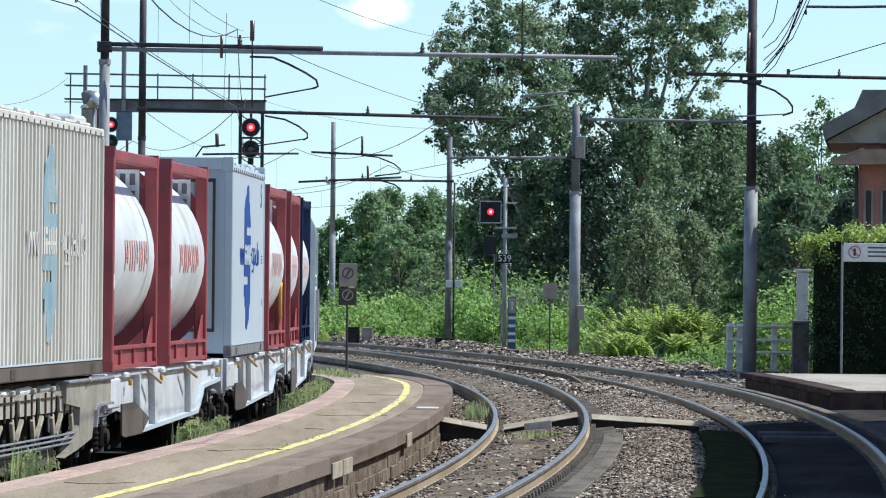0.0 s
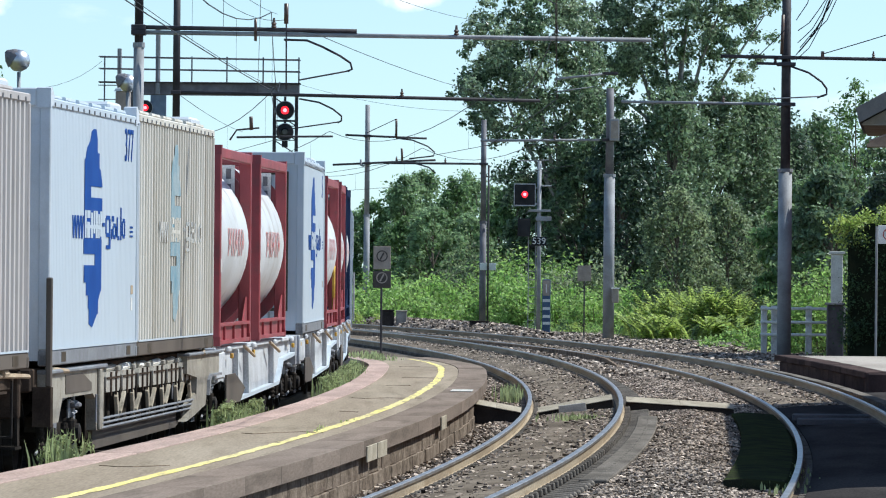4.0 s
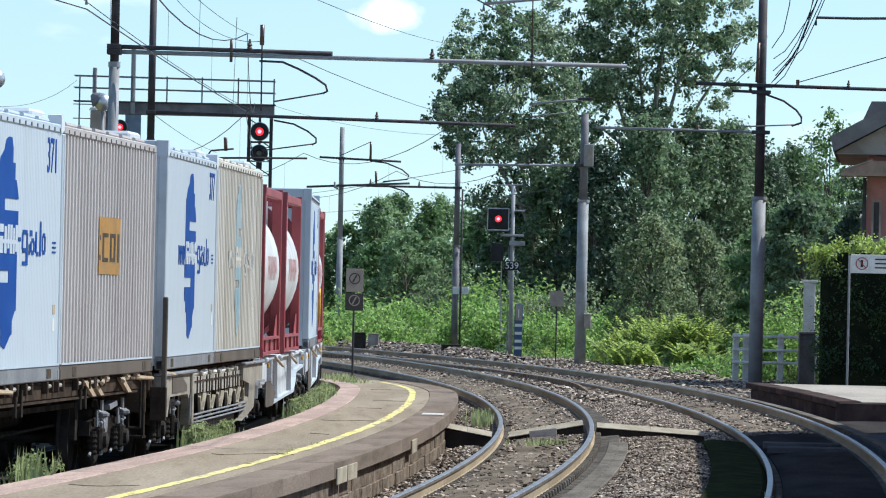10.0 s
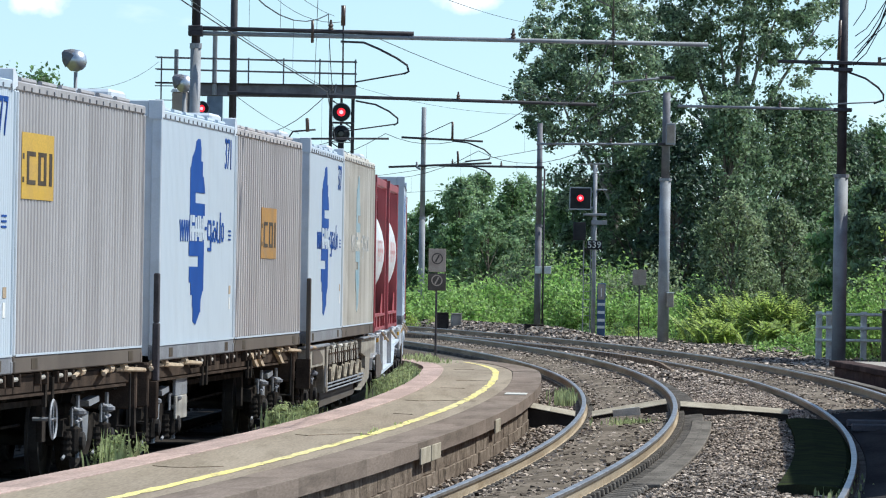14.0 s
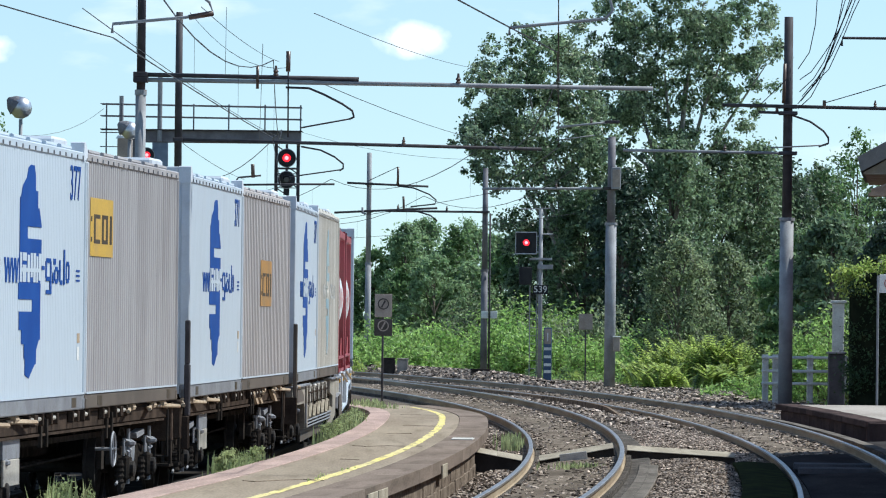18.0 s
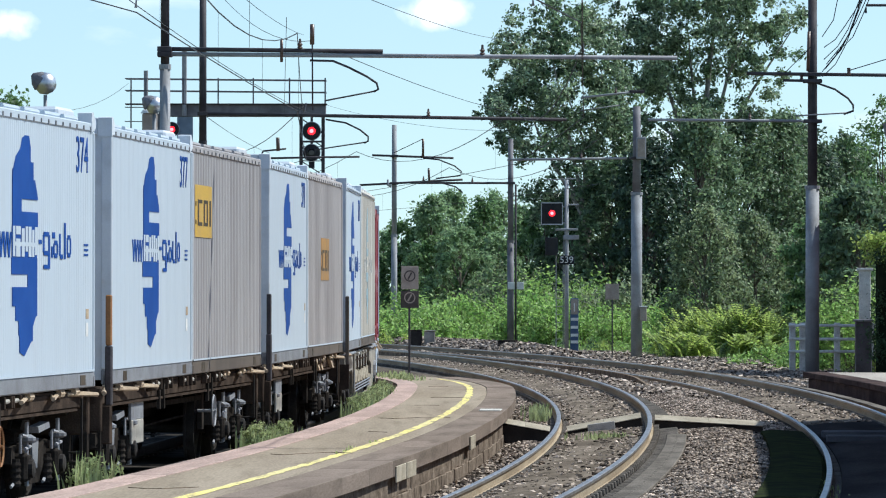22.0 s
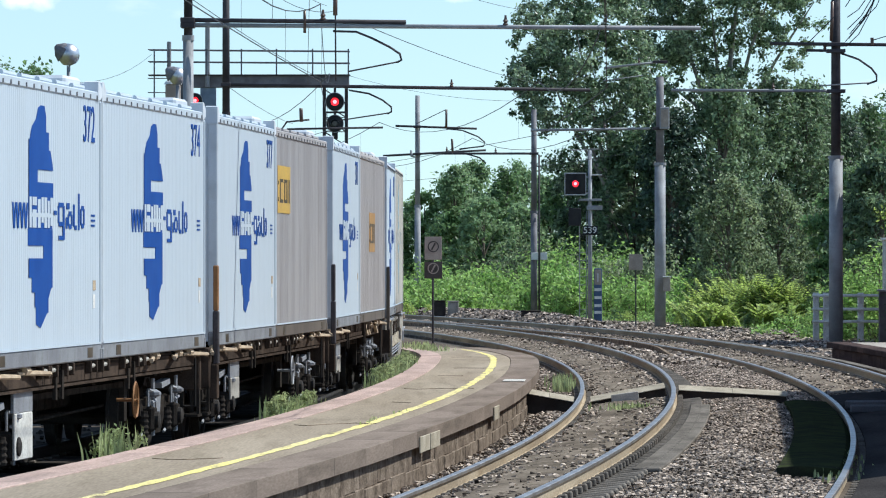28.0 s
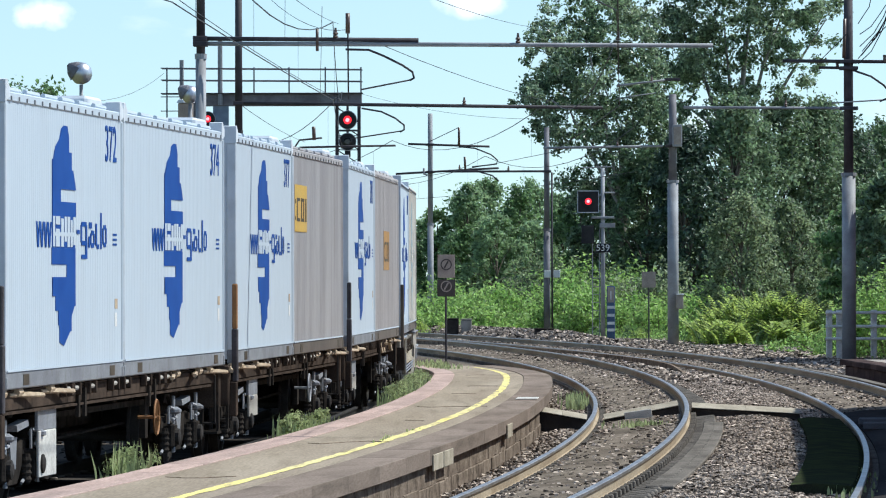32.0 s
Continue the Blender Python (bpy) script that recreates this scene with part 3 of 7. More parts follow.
# ---------------------------------------------------------------- leaves
def leaf_cloud(name, centres, radii, count, size, material, parent=None, rng=None, squash=0.8, label="", droop=0.0):
    """Many small leaf blades round clump centres, in one mesh."""
    rng = rng or np.random.default_rng(5)
    centres, radii = np.asarray(centres, float), np.asarray(radii, float)
    pick = rng.choice(len(centres), count, p=(radii ** 2) / (radii ** 2).sum())
    d = rng.normal(size=(count, 3))
    d /= np.linalg.norm(d, axis=1)[:, None]
    pos = centres[pick] + d * (radii[pick] * np.abs(rng.normal(0.72, 0.42, count)))[:, None] * (1, 1, squash)
    n = rng.normal(size=(count, 3)) + d * 0.8 + (0, 0, 0.5)
    n /= np.linalg.norm(n, axis=1)[:, None]
    u = np.cross(n, rng.normal(size=(count, 3)))
    u /= np.linalg.norm(u, axis=1)[:, None]
    v = np.cross(n, u)
    s = size * rng.uniform(0.6, 1.3, count)[:, None]
    verts = np.stack([pos - u * s * 0.5, pos - v * s * 0.3 + n * s * 0.08, pos + u * s * 0.6, pos + v * s * 0.3 + n * s * 0.08], 1).reshape(-1, 3)
    return raw(name, verts, np.arange(count * 4).reshape(-1, 4), material, parent, label)


# ---------------------------------------------------------------- ground, tracks, platforms
def build_ground():
    nx, ny = 90, 120
    xs = np.concatenate([np.linspace(-1500, -80, 14), np.linspace(-70, 70, 62), np.linspace(80, 1500, 14)])
    ys = np.concatenate([np.linspace(-300, -20, 8), np.linspace(-10, 330, 90), np.linspace(350, 2600, 22)])
    verts = []
    for y in ys:
        for x in xs:
            r = math.hypot(x - XC, y - YC)
            bank = min(1.0, max(0.0, abs(r - 620) - 9) / 6)
            z = -0.42 + 0.22 * bank * noise.noise((x * 0.12, y * 0.12, 3.0)) + (0.15 * bank if r > 629 else 0)
            verts.append((x, y, z))
    w = len(xs)
    faces = [(j * w + i, j * w + i + 1, (j + 1) * w + i + 1, (j + 1) * w + i) for j in range(len(ys) - 1) for i in range(w - 1)]
    tagged(raw("ground", verts, faces, "grass_ground", smooth=True), "weedy earth beside the railway", "ground", kind="structure")


build_ground()

RAIL = [(-0.07, -0.17), (0.07, -0.17), (0.07, -0.155), (0.012, -0.135), (0.012, -0.045), (0.034, -0.035), (0.034, -0.004), (0.028, 0.0),
        (-0.028, 0.0), (-0.034, -0.004), (-0.034, -0.035), (-0.012, -0.045), (-0.012, -0.135), (-0.07, -0.155)]


def build_track(label, r, base, cant, y0, y1, web="rail_web", head="rail_head"):
    """A ballasted track: two rails on concrete sleepers with clips. base: height of the low rail's head."""
    tr = thing("railway_track", label, "railway track", kind="structure")
    for side in (-1, 1):
        o = side * 0.7525
        z = base + (cant if side > 0 else 0)
        sec = [(x, zz + z) for x, zz in RAIL]
        rail = sweep("rail", sec, r + o, y0, y1, 1.5, web, tr, label="dusty tan web under a polished head" if web == "rail_web" else "rusty rail coloured dark for the shade under the train")
        sweep("rail_head", [(-0.031, z - 0.006), (-0.033, z - 0.03), (-0.036, z - 0.03), (-0.036, z - 0.002), (-0.029, z + 0.003), (0.029, z + 0.003),
                            (0.036, z - 0.002), (0.036, z - 0.03), (0.033, z - 0.03), (0.031, z - 0.006)], r + o, y0, y1, 1.5, head, rail)
    bm = boxes((-1.2, 1.2, -0.12, 0.12, -0.19, -0.02), bevel=0.02)
    for o in (-0.7525, 0.7525):
        for q in (-0.11, 0.11):
            box(bm, o + q - 0.045, o + q + 0.045, -0.06, 0.06, -0.02, 0.055, bevel=0.012)
    first = None
    y = max(y0, 48.0)
    while y < min(y1, 190):
        m = arc_pose(r, y, base + cant / 2 - 0.172) @ Matrix.Rotation(-math.asin(cant / 1.505), 4, "Y")
        if first is None:
            first = part("sleeper", bm, "sleeper", tr)
            first.matrix_basis = m
        else:
            again(first, tr, m)
        y += 0.62
    return tr


# dark rail material here imitates the shade below the wagons
build_track("curved railway track, rusty rails coloured dark for shade, beside the standing freight train", R_TRAIN, 0.03, 0.05, 20, 330, "wheel_steel", "wheel_steel")
build_track("curved middle railway track with worn shiny rails", R_MID, 0.0, 0.164, 20, 330)
build_track("curved railway track beside the station platform", R_RIGHT, 0.0, 0.102, 20, 330)

# ballast bed: fouled fill inside each track, loose stone between the tracks
tagged(sweep("ballast_bed", [(-8.2, -0.6), (-7.2, -0.17), (-3.9, -0.16), (-2.2, -0.30), (0.2, -0.30), (0.75, -0.24), (2.6, -0.16), (2.95, -0.06), (3.9, 0.0), (4.7, -0.12),
                             (6.4, -0.14), (6.9, -0.10), (8.0, -0.16), (10.5, -0.30), (13.0, -0.60)], R_MID - 2, 15, 330, 2.0, "ballast", closed=False),
       "grey-brown crushed stone ballast under the tracks", "ballast", kind="structure")
# near fill of the outer track is coloured darker for the building's shadow
for rr, c, zz, ya, yb, mt, lb in ((R_MID, 0.109, -0.055, 40, 300, "dirt", "grey-brown fouled ballast between the rails"), (R_RIGHT, 0.068, -0.10, 98, 300, "dirt", "grey-brown fouled ballast between the rails"),
                                  (R_RIGHT, 0.068, -0.06, 40, 97.99, "soil_shadow", "fill between the rails coloured near black for the station building's shadow")):
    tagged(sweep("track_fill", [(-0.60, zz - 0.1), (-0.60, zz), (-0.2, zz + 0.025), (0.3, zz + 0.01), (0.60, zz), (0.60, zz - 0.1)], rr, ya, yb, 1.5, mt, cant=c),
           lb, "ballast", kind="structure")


def stones(name, label, r0, r1, y0, y1, count, size, z_of, seed, lift=None):
    """Loose crushed stones: jittered six-sided lumps, all in one mesh."""
    rng = np.random.default_rng(seed)
    y = rng.uniform(y0, y1, count)
    r = rng.uniform(r0, r1, count)
    # no stones inside the patch that is coloured as shadow
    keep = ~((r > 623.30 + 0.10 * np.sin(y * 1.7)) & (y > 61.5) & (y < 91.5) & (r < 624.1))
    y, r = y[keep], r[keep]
    count = len(y)
    x = XC + np.sqrt(r ** 2 - (y - YC) ** 2)
    z = z_of(r) + rng.uniform(-0.3, 0.45, count) * size + (lift(y) if lift else 0.0)
    s = size * rng.uniform(0.55, 1.35, count)
    cube = np.array([(a, b, c) for a in (-1, 1) for b in (-1, 1) for c in (-1, 1)], float) * 0.5
    v = cube[None] * rng.uniform(0.55, 1.2, (count, 8, 3))
    ang = rng.uniform(0, 6.28, count)
    tl = rng.uniform(-0.6, 0.6, count)
    ca, sa, ct, st = np.cos(ang), np.sin(ang), np.cos(tl), np.sin(tl)
    vy, vz = v[..., 1] * ct[:, None] - v[..., 2] * st[:, None], v[..., 1] * st[:, None] + v[..., 2] * ct[:, None]
    vx = v[..., 0]
    w = np.stack([vx * ca[:, None] - vy * sa[:, None], vx * sa[:, None] + vy * ca[:, None], vz * 0.8], -1) * s[:, None, None]
    w += np.stack([x, y, z], -1)[:, None]
    f = np.array([(0, 1, 3, 2), (4, 6, 7, 5), (0, 4, 5, 1), (2, 3, 7, 6), (0, 2, 6, 4), (1, 5, 7, 3)])
    faces = (f[None] + 8 * np.arange(count)[:, None, None]).reshape(-1, 4)
    return tagged(raw(name, w.reshape(-1, 3), faces, "stone"), label, "gravel", kind="stuff")


def bed_z(r):
    return np.interp(r - (R_MID - 2), [-8.2, -7.2, -3.9, -2.2, 0.2, 0.75, 2.6, 2.95, 3.9, 4.7, 6.4, 6.9, 8.0, 10.5, 13.0], [-0.6, -0.17, -0.16, -0.3, -0.3, -0.24, -0.16, -0.06, 0.0, -0.12, -0.14, -0.10, -0.16, -0.3, -0.6])


stones("ballast_stones", "loose grey-brown crushed stones between the tracks", 621.75, 623.95, 50, 122, 62000, 0.034, bed_z, 1)
stones("ballast_stones", "loose grey-brown crushed stones between the tracks", 621.75, 623.95, 122, 250, 15000, 0.08, bed_z, 2)
stones("ballast_stones", "loose crushed stones along the platform foot", 619.3, 619.98, 50, 150, 8000, 0.046, bed_z, 3)
stones("ballast_stones", "pale crushed stones on the outer shoulder", 625.75, 634.5, 136, 262, 29000, 0.092, lambda r: np.maximum(bed_z(r) + 0.06 * (r > 626.4), -0.20), 4)
stones("ballast_stones", "sparse stones between the rails", 620.2, 621.45, 50, 190, 8000, 0.045, lambda r: -0.06 + 0.109 * (r - R_MID), 5)
stones("ballast_stones", "sparse stones between the rails", 624.2, 625.45, 98, 230, 5200, 0.05, lambda r: -0.10 + 0.068 * (r - R_RIGHT), 6)
stones("ballast_stones", "stones beside the freight train coloured dark for its shade", 611.5, 616.9, 50, 200, 4000, 0.07, bed_z, 7).data.materials[0] = M["stone_shaded"]
tagged(sweep("ballast_mound", [(-1.2, -0.45), (-0.5, 0.04), (0.2, 0.26), (0.9, 0.28), (2.2, -0.02), (3.4, -0.45)], 627.2, 182, 268, 2.0, "ballast", z_of=lambda y: -0.55 * max(0.0, 1 - (y - 182) / 24), closed=False), "low mound of spare ballast beyond the outer rail", "ballast", kind="structure")
stones("ballast_stones", "pale loose stones on the ballast mound", 626.4, 629.6, 184, 262, 13000, 0.09, lambda r: np.interp(r - 627.2, [-1.2, -0.5, 0.2, 0.9, 2.2, 3.4], [-0.45, 0.04, 0.26, 0.28, -0.02, -0.45]), 17, lambda y: -0.55 * np.maximum(0.0, 1 - (y - 182) / 24))
for px, d, w, h, mt in ((700, 222, 0.46, 0.62, "duct_dark"), (724, 222, 0.42, 0.60, "concrete"), (862, 208, 0.7, 0.35, "duct_dark")):
    blk = thing("concrete_block", "old concrete block lying beside the track", "concrete block", pose((px - 784) / FOCAL * d, d, 0.0), "blocks on the ballast mound")
    part("block", boxes((-w / 2, w / 2, -0.3, 0.3, -0.3, h), bevel=0.03), mt, blk)
    part("lid", boxes((-w / 2 - 0.02, w / 2 + 0.02, -0.32, 0.32, h + 0.001, h + 0.05), bevel=0.015), mt, blk)
# mossy strip in the outline of the cast shadow, with its shade painted in
tagged(sweep("moss_patch", [(-0.36, -0.3), (-0.36, -0.02), (-0.1, 0.0), (0.3, -0.03), (0.37, -0.10), (0.37, -0.3)], 623.68, 61.8, 91.2, 1.0, "moss_shadow"), "mossy earth beside the outer rail, coloured dark for the building's shadow", "moss", kind="structure")
# dark strip below the train, its shade put into the colour
tagged(sweep("oily_bed", [(-1.6, -0.13), (-1.5, -0.11), (1.35, -0.11), (1.42, -0.13)], R_TRAIN, 30, 260, 2.0, "stone_shaded", closed=False), "ballast coloured dark for the shade under the train", "ballast", kind="structure")


def ramp_z(y):
    """The far end of the island platform slopes down to the ballast."""
    return 0.0 if y < 112 else -0.36 * min(1.0, (y - 112) / 38)


PZ = 0.30
plat = thing("island_platform", "narrow low island platform of worn asphalt with pale kerbs", "platform", kind="structure")
sweep("paving", [(-0.72, -0.5), (-0.72, PZ), (0.62, PZ), (0.62, -0.5)], 618.15, 25, 149, 1.5, "asphalt", plat, z_of=ramp_z, label="worn grey asphalt paving")
line_rng = random.Random(31)
line_v, line_f = [], []
for k in range(int(116 / 0.4)):
    y = 25 + 0.4 * k
    m0, m1 = 0.235 + line_rng.uniform(-0.014, 0.022), 0.365 + line_rng.uniform(-0.022, 0.014)
    for o in (m0, (m0 + m1) / 2, m1):
        line_v.append(on_arc(618.15 + o, y, PZ + ramp_z(y) + 0.005))
    # the paint has flaked away in places
    if k and line_rng.random() > 0.035:
        line_f.append((3 * k - 3, 3 * k - 2, 3 * k + 1, 3 * k))
    if k and line_rng.random() > 0.05:
        line_f.append((3 * k - 2, 3 * k - 1, 3 * k + 2, 3 * k + 1))
raw("line", line_v, line_f, "line_yellow", plat, "worn yellow safety line with ragged edges")


def pieces(name, bm, material, parent, r, y0, y1, step, z, label="", jitter=0.004, tilt=True, seed=0):
    """A row of like blocks along an arc, each an object of its own on one mesh."""
    rng = random.Random(seed)
    first, y = None, y0
    while y < y1:
        slope = (ramp_z(y + 0.5) - ramp_z(y - 0.5)) if tilt else 0
        m = arc_pose(r + rng.uniform(-jitter, jitter), y, z + ramp_z(y) + rng.uniform(-jitter, jitter)) @ Matrix.Rotation(math.atan(slope), 4, "X")
        if first is None:
            first = part(name, bm, material, parent, label)
            first.matrix_basis = m
        else:
            again(first, parent, m)
        y += step


pieces("kerb_stone", boxes((-0.205, 0.205, -1.2185, 1.2185, -0.8, 0.012), bevel=0.005), "kerb_pink", plat, 618.15 - 0.925, 26, 148.5, 2.44, PZ, jitter=0.002)
pieces("coping_stone", boxes((-0.265, 0.265, -1.3985, 1.3985, -0.17, 0.012), bevel=0.004), "kerb_grey", plat, 618.15 + 0.887, 26, 148.5, 2.80, PZ, jitter=0.0015)
pieces("face_block", boxes((-0.2, 0.2, -0.44, 0.44, -0.25, 0.0), bevel=0.009), "platform_face", plat, 618.15 + 0.875, 26, 140, 0.885, PZ - 0.172, jitter=0.008, seed=2)
pieces("face_block", boxes((-0.2, 0.2, -0.437, 0.437, -0.35, 0.0), bevel=0.009), "platform_face", plat, 618.15 + 0.89, 26.4, 140, 0.885, PZ - 0.415, jitter=0.010, seed=3)
rng = random.Random(4)
for k in range(7):
    bm = bmesh.new()
    y, r = 57 + k * 9.5 + rng.uniform(-3, 3), 617.5 + rng.uniform(0, 0.5)
    pts = []
    while r < 618.3 + 0.4 * (k % 2):
        pts.append(on_arc(r, y, PZ + ramp_z(y) + 0.003))
        r += rng.uniform(0.15, 0.3)
        y += rng.uniform(-0.5, 0.7)
    pipe(bm, pts, 0.005, 4)
    part("crack", bm, "rail_rust", plat, "dark crack in the asphalt")
bm = boxes((-0.17, 0.17, -0.55, 0.55, 0.0, 0.016), bevel=0.005)
part("slab", bm, "concrete_white", plat, "pale concrete patch").matrix_basis = arc_pose(618.15 + 0.92, 90.5, PZ + 0.012)
for y in (64.6, 66.0, 77.6):
    p = part("face_plate", boxes((0, 0.02, -0.64, 0.64, -0.09, 0.09), bevel=0.004), "plate_beige", plat, "pale square plate on the edge")
    p.matrix_basis = arc_pose(619.306, y, 0.155)

right_plat = thing("station_platform", "low station platform with a stone edge", "platform", kind="structure")
for ya, yb in ((-30, 54), (111.3, 133.5)):
    sweep("paving", [(0.45, -0.5), (0.45, 0.30), (19, 0.30), (19, -0.5)], 626.65, ya, yb, 2.0, "paving_pale", right_plat, label="pale concrete paving")
ramp_keep, ramp_z = ramp_z, (lambda y: 0.0)
for ya, yb in ((20, 53), (112, 133)):
    pieces("coping_stone", boxes((-0.25, 0.25, -0.7435, 0.7435, -0.12, 0.012), bevel=0.016), "coping_dark", right_plat, 626.87, ya, yb, 1.49, 0.30)
    pieces("face_block", boxes((-0.2, 0.2, -0.492, 0.492, -0.55, 0.0), bevel=0.02), "coping_dark", right_plat, 626.89, ya - 0.25, yb + 0.1, 0.99, 0.178, jitter=0.01)
# the near end of the platform: a stepped stone front towards the foot crossing
for k in range(12):
    p = part("end_block", boxes((-0.49, 0.49, -0.2, 0.2, -0.60, 0.0), bevel=0.02), "coping_dark", right_plat)
    p.matrix_basis = arc_pose(627.15 + 0.99 * k, 111.12, 0.29)
ramp_z = ramp_keep
# this ground carries the building's shadow in its colour
tagged(sweep("track_side_ground", [(-0.9, -0.5), (-0.9, -0.10), (0.2, -0.06), (18, -0.05), (18, -0.5)], 626.9, 52, 111.4, 2.0, "soil_shadow"), "ground between the platforms coloured near black for shadow", "ground", kind="structure")
crossing = thing("foot_crossing", "grey concrete foot crossing beside the outer rail", "crossing", kind="structure")
for k in range(4):
    part("slab", boxes((0.0, 5.0, -1.46, 1.46, -0.15, 0.0), bevel=0.015), "slab_grey", crossing).matrix_basis = arc_pose(625.92, 86.2 + 2.94 * k, 0.035)
for ya in (89.0, 86.3):
    part("slab_edge", boxes((-1.38, -0.18, -0.12, 0.12, -0.12, 0.0), bevel=0.02), "slab_grey", crossing).matrix_basis = arc_pose(625.6, ya, 0.04)

# a low cable trough runs along the outer rail, and a concrete duct crosses the tracks
trough = thing("cable_trough", "low dark cable trough beside the outer rail", "cable duct", kind="structure")
sweep("body", [(-0.09, -0.3), (-0.09, 0.04), (0.09, 0.04), (0.09, -0.3)], 626.02, 60, 215, 2, "rail_rust", trough)
sweep("lid", [(-0.10, 0.041), (-0.10, 0.06), (0.10, 0.06), (0.10, 0.041)], 626.02, 60, 215, 2, "sleeper", trough)


def beam(label, a, b, w, h, z0, z1, material="plate_beige"):
    """A concrete beam laid on the ballast from a to b."""
    a, b = Vector((a[0], a[1], 0)), Vector((b[0], b[1], 0))
    L = (b - a).length
    ob = thing("cable_duct", label, "cable duct", Matrix.Translation((a.x, a.y, z0)) @ Matrix.Rotation(math.atan2(b.y - a.y, b.x - a.x), 4, "Z") @ Matrix.Rotation(-math.atan2(z1 - z0, L), 4, "Y"), "duct across the tracks")
    # near-black side colour stands in for the beam's shaded front
    part("body", boxes((0, L, -w / 2, w / 2, -h, 0), bevel=0.015), "duct_dark", ob, "duct side coloured black for its shaded front")
    n = max(2, int(L / 0.6))
    for i in range(n):
        part("lid", side_prism(bmesh.new(), [(-w / 2 - 0.03, 0.001), (-w / 2 - 0.03, 0.012), (w / 2 - 0.03, 0.085), (w / 2, 0.08), (w / 2, 0.001)], L * i / n + 0.002, L * (i + 1) / n - 0.002), material, ob)
    return ob


beam("concrete duct beam from the platform to the rail", (0.597, 92.5), (1.395, 92.5), 0.32, 0.30, 0.07, -0.07)
beam("concrete duct beam between the rails", (1.665, 92.5), (2.876, 92.5), 0.30, 0.30, -0.065, 0.16)
beam("concrete duct beam across the loose ballast", (3.067, 92.5), (4.8, 92.5), 0.30, 0.25, 0.12, 0.02, "plate_beige")
part("cover", boxes((-0.22, 0.22, -0.02, 0.02, -0.14, 0.02), bevel=0.006), "concrete_white", tagged(new("marker_block"), "small pale concrete block against the duct", "concrete block")).parent.matrix_world = pose(2.2, 92.26, 0.06, 0, -8, 0)
pad = thing("sleeper_pad", "flat grey timber pad beside the rail", "pad")
for i in range(11):
    part("plank", boxes((-0.15, 0.15, -1.22, 1.22, -0.2, 0.0), bevel=0.012), "sleeper", pad).matrix_basis = arc_pose(621.98, 62 + 2.46 * i, 0.015)
stub = thing("stub_rail", "rusty disused rail ending in the ballast", "rail")
bm = bmesh.new()
pts = [(-7.2, 218), (-1.55, 188.0), (1.15, 172), (2.85, 158), (3.9, 145.0), (4.2, 132.5), (4.12, 127)]
sm = []
for i in range(len(pts) - 1):
    for k in range(4):
        f = k / 4
        p0, p1, p2, p3 = pts[max(i - 1, 0)], pts[i], pts[i + 1], pts[min(i + 2, len(pts) - 1)]
        sm.append(tuple(0.5 * (2 * p1[c] + (p2[c] - p0[c]) * f + (2 * p0[c] - 5 * p1[c] + 4 * p2[c] - p3[c]) * f * f + (3 * p1[c] - p0[c] - 3 * p2[c] + p3[c]) * f ** 3) for c in (0, 1)))
sm.append(pts[-1])
rings = []
for x, y in sm:
    d = 0.12 - max(0, (138 - y)) * 0.012
    rings.append([bm.verts.new((x + o, y, z + d)) for o, z in ((-0.06, -0.3), (0.06, -0.3), (0.035, 0.0), (-0.035, 0.0))])
for a, b in zip(rings, rings[1:]):
    for i in range(4):
        bm.faces.new((a[i], a[(i + 1) % 4], b[(i + 1) % 4], b[i]))
bmesh.ops.recalc_face_normals(bm, faces=bm.faces)
part("rail", bm, "rail_rust", stub)

# weeds
def tuft(label, r, y0, y1, n, h, seed, material="leaf_mid", z=-0.25, wide=0.22):
    rng = np.random.default_rng(seed)
    y = rng.uniform(y0, y1, n)
    rr = r + rng.normal(0, wide * 0.5, n)
    x = XC + np.sqrt(rr ** 2 - (y - YC) ** 2)
    lean = rng.normal(0, 0.09, (n, 2)) * h
    hh = h * rng.uniform(0.45, 1.1, n)
    wd = 0.014
    base = np.stack([x, y, np.full(n, z)], -1)
    ang = rng.uniform(0, 3.14, n)
    u = np.stack([np.cos(ang), np.sin(ang), np.zeros(n)], -1) * wd
    tip = base + np.concatenate([lean, hh[:, None]], 1)
    mid = base + np.concatenate([lean * 0.35, hh[:, None] * 0.6], 1)
    v = np.stack([base - u, base + u, mid + u * 1.1, mid - u * 1.1, tip], 1).reshape(-1, 3)
    k = np.arange(n)[:, None] * 5
    tri = np.concatenate([k + [0, 1, 2], k + [0, 2, 3], k + [3, 2, 4]], 0)
    return tagged(raw("grass_tuft", v, tri, material), label, "grass", kind="stuff")


def weed_row(label, r, y0, y1, blades, h, seed, z=-0.2, leaves=1500):
    """Bushy weeds: upright blades with small leaves on them."""
    ob = tuft(label, r, y0, y1, blades, h, seed, "weed", z)
    rg = np.random.default_rng(seed + 40)
    cs = []
    for _ in range(max(16, int((y1 - y0) * 9))):
        p = on_arc(r + rg.normal(0, 0.07), rg.uniform(y0, y1), z + h * rg.uniform(0.3, 0.95))
        cs.append(tuple(p))
    tagged(leaf_cloud("weed_leaf", cs, np.full(len(cs), h * 0.14), leaves, 0.042, "weed", None, rg), label, "weeds", kind="stuff")
    return ob


for q, (y0, y1, n, h) in enumerate(((57.4, 58.7, 80, 0.56), (72.2, 74.6, 110, 0.48), (74.6, 78.0, 150, 0.44), (93, 112, 420, 0.46))):
    weed_row("bushy grey-green weeds along the platform edge", 616.80, y0, y1, n, h, 11 + q, z=0.0, leaves=int(950 * (y1 - y0) ** 0.7))
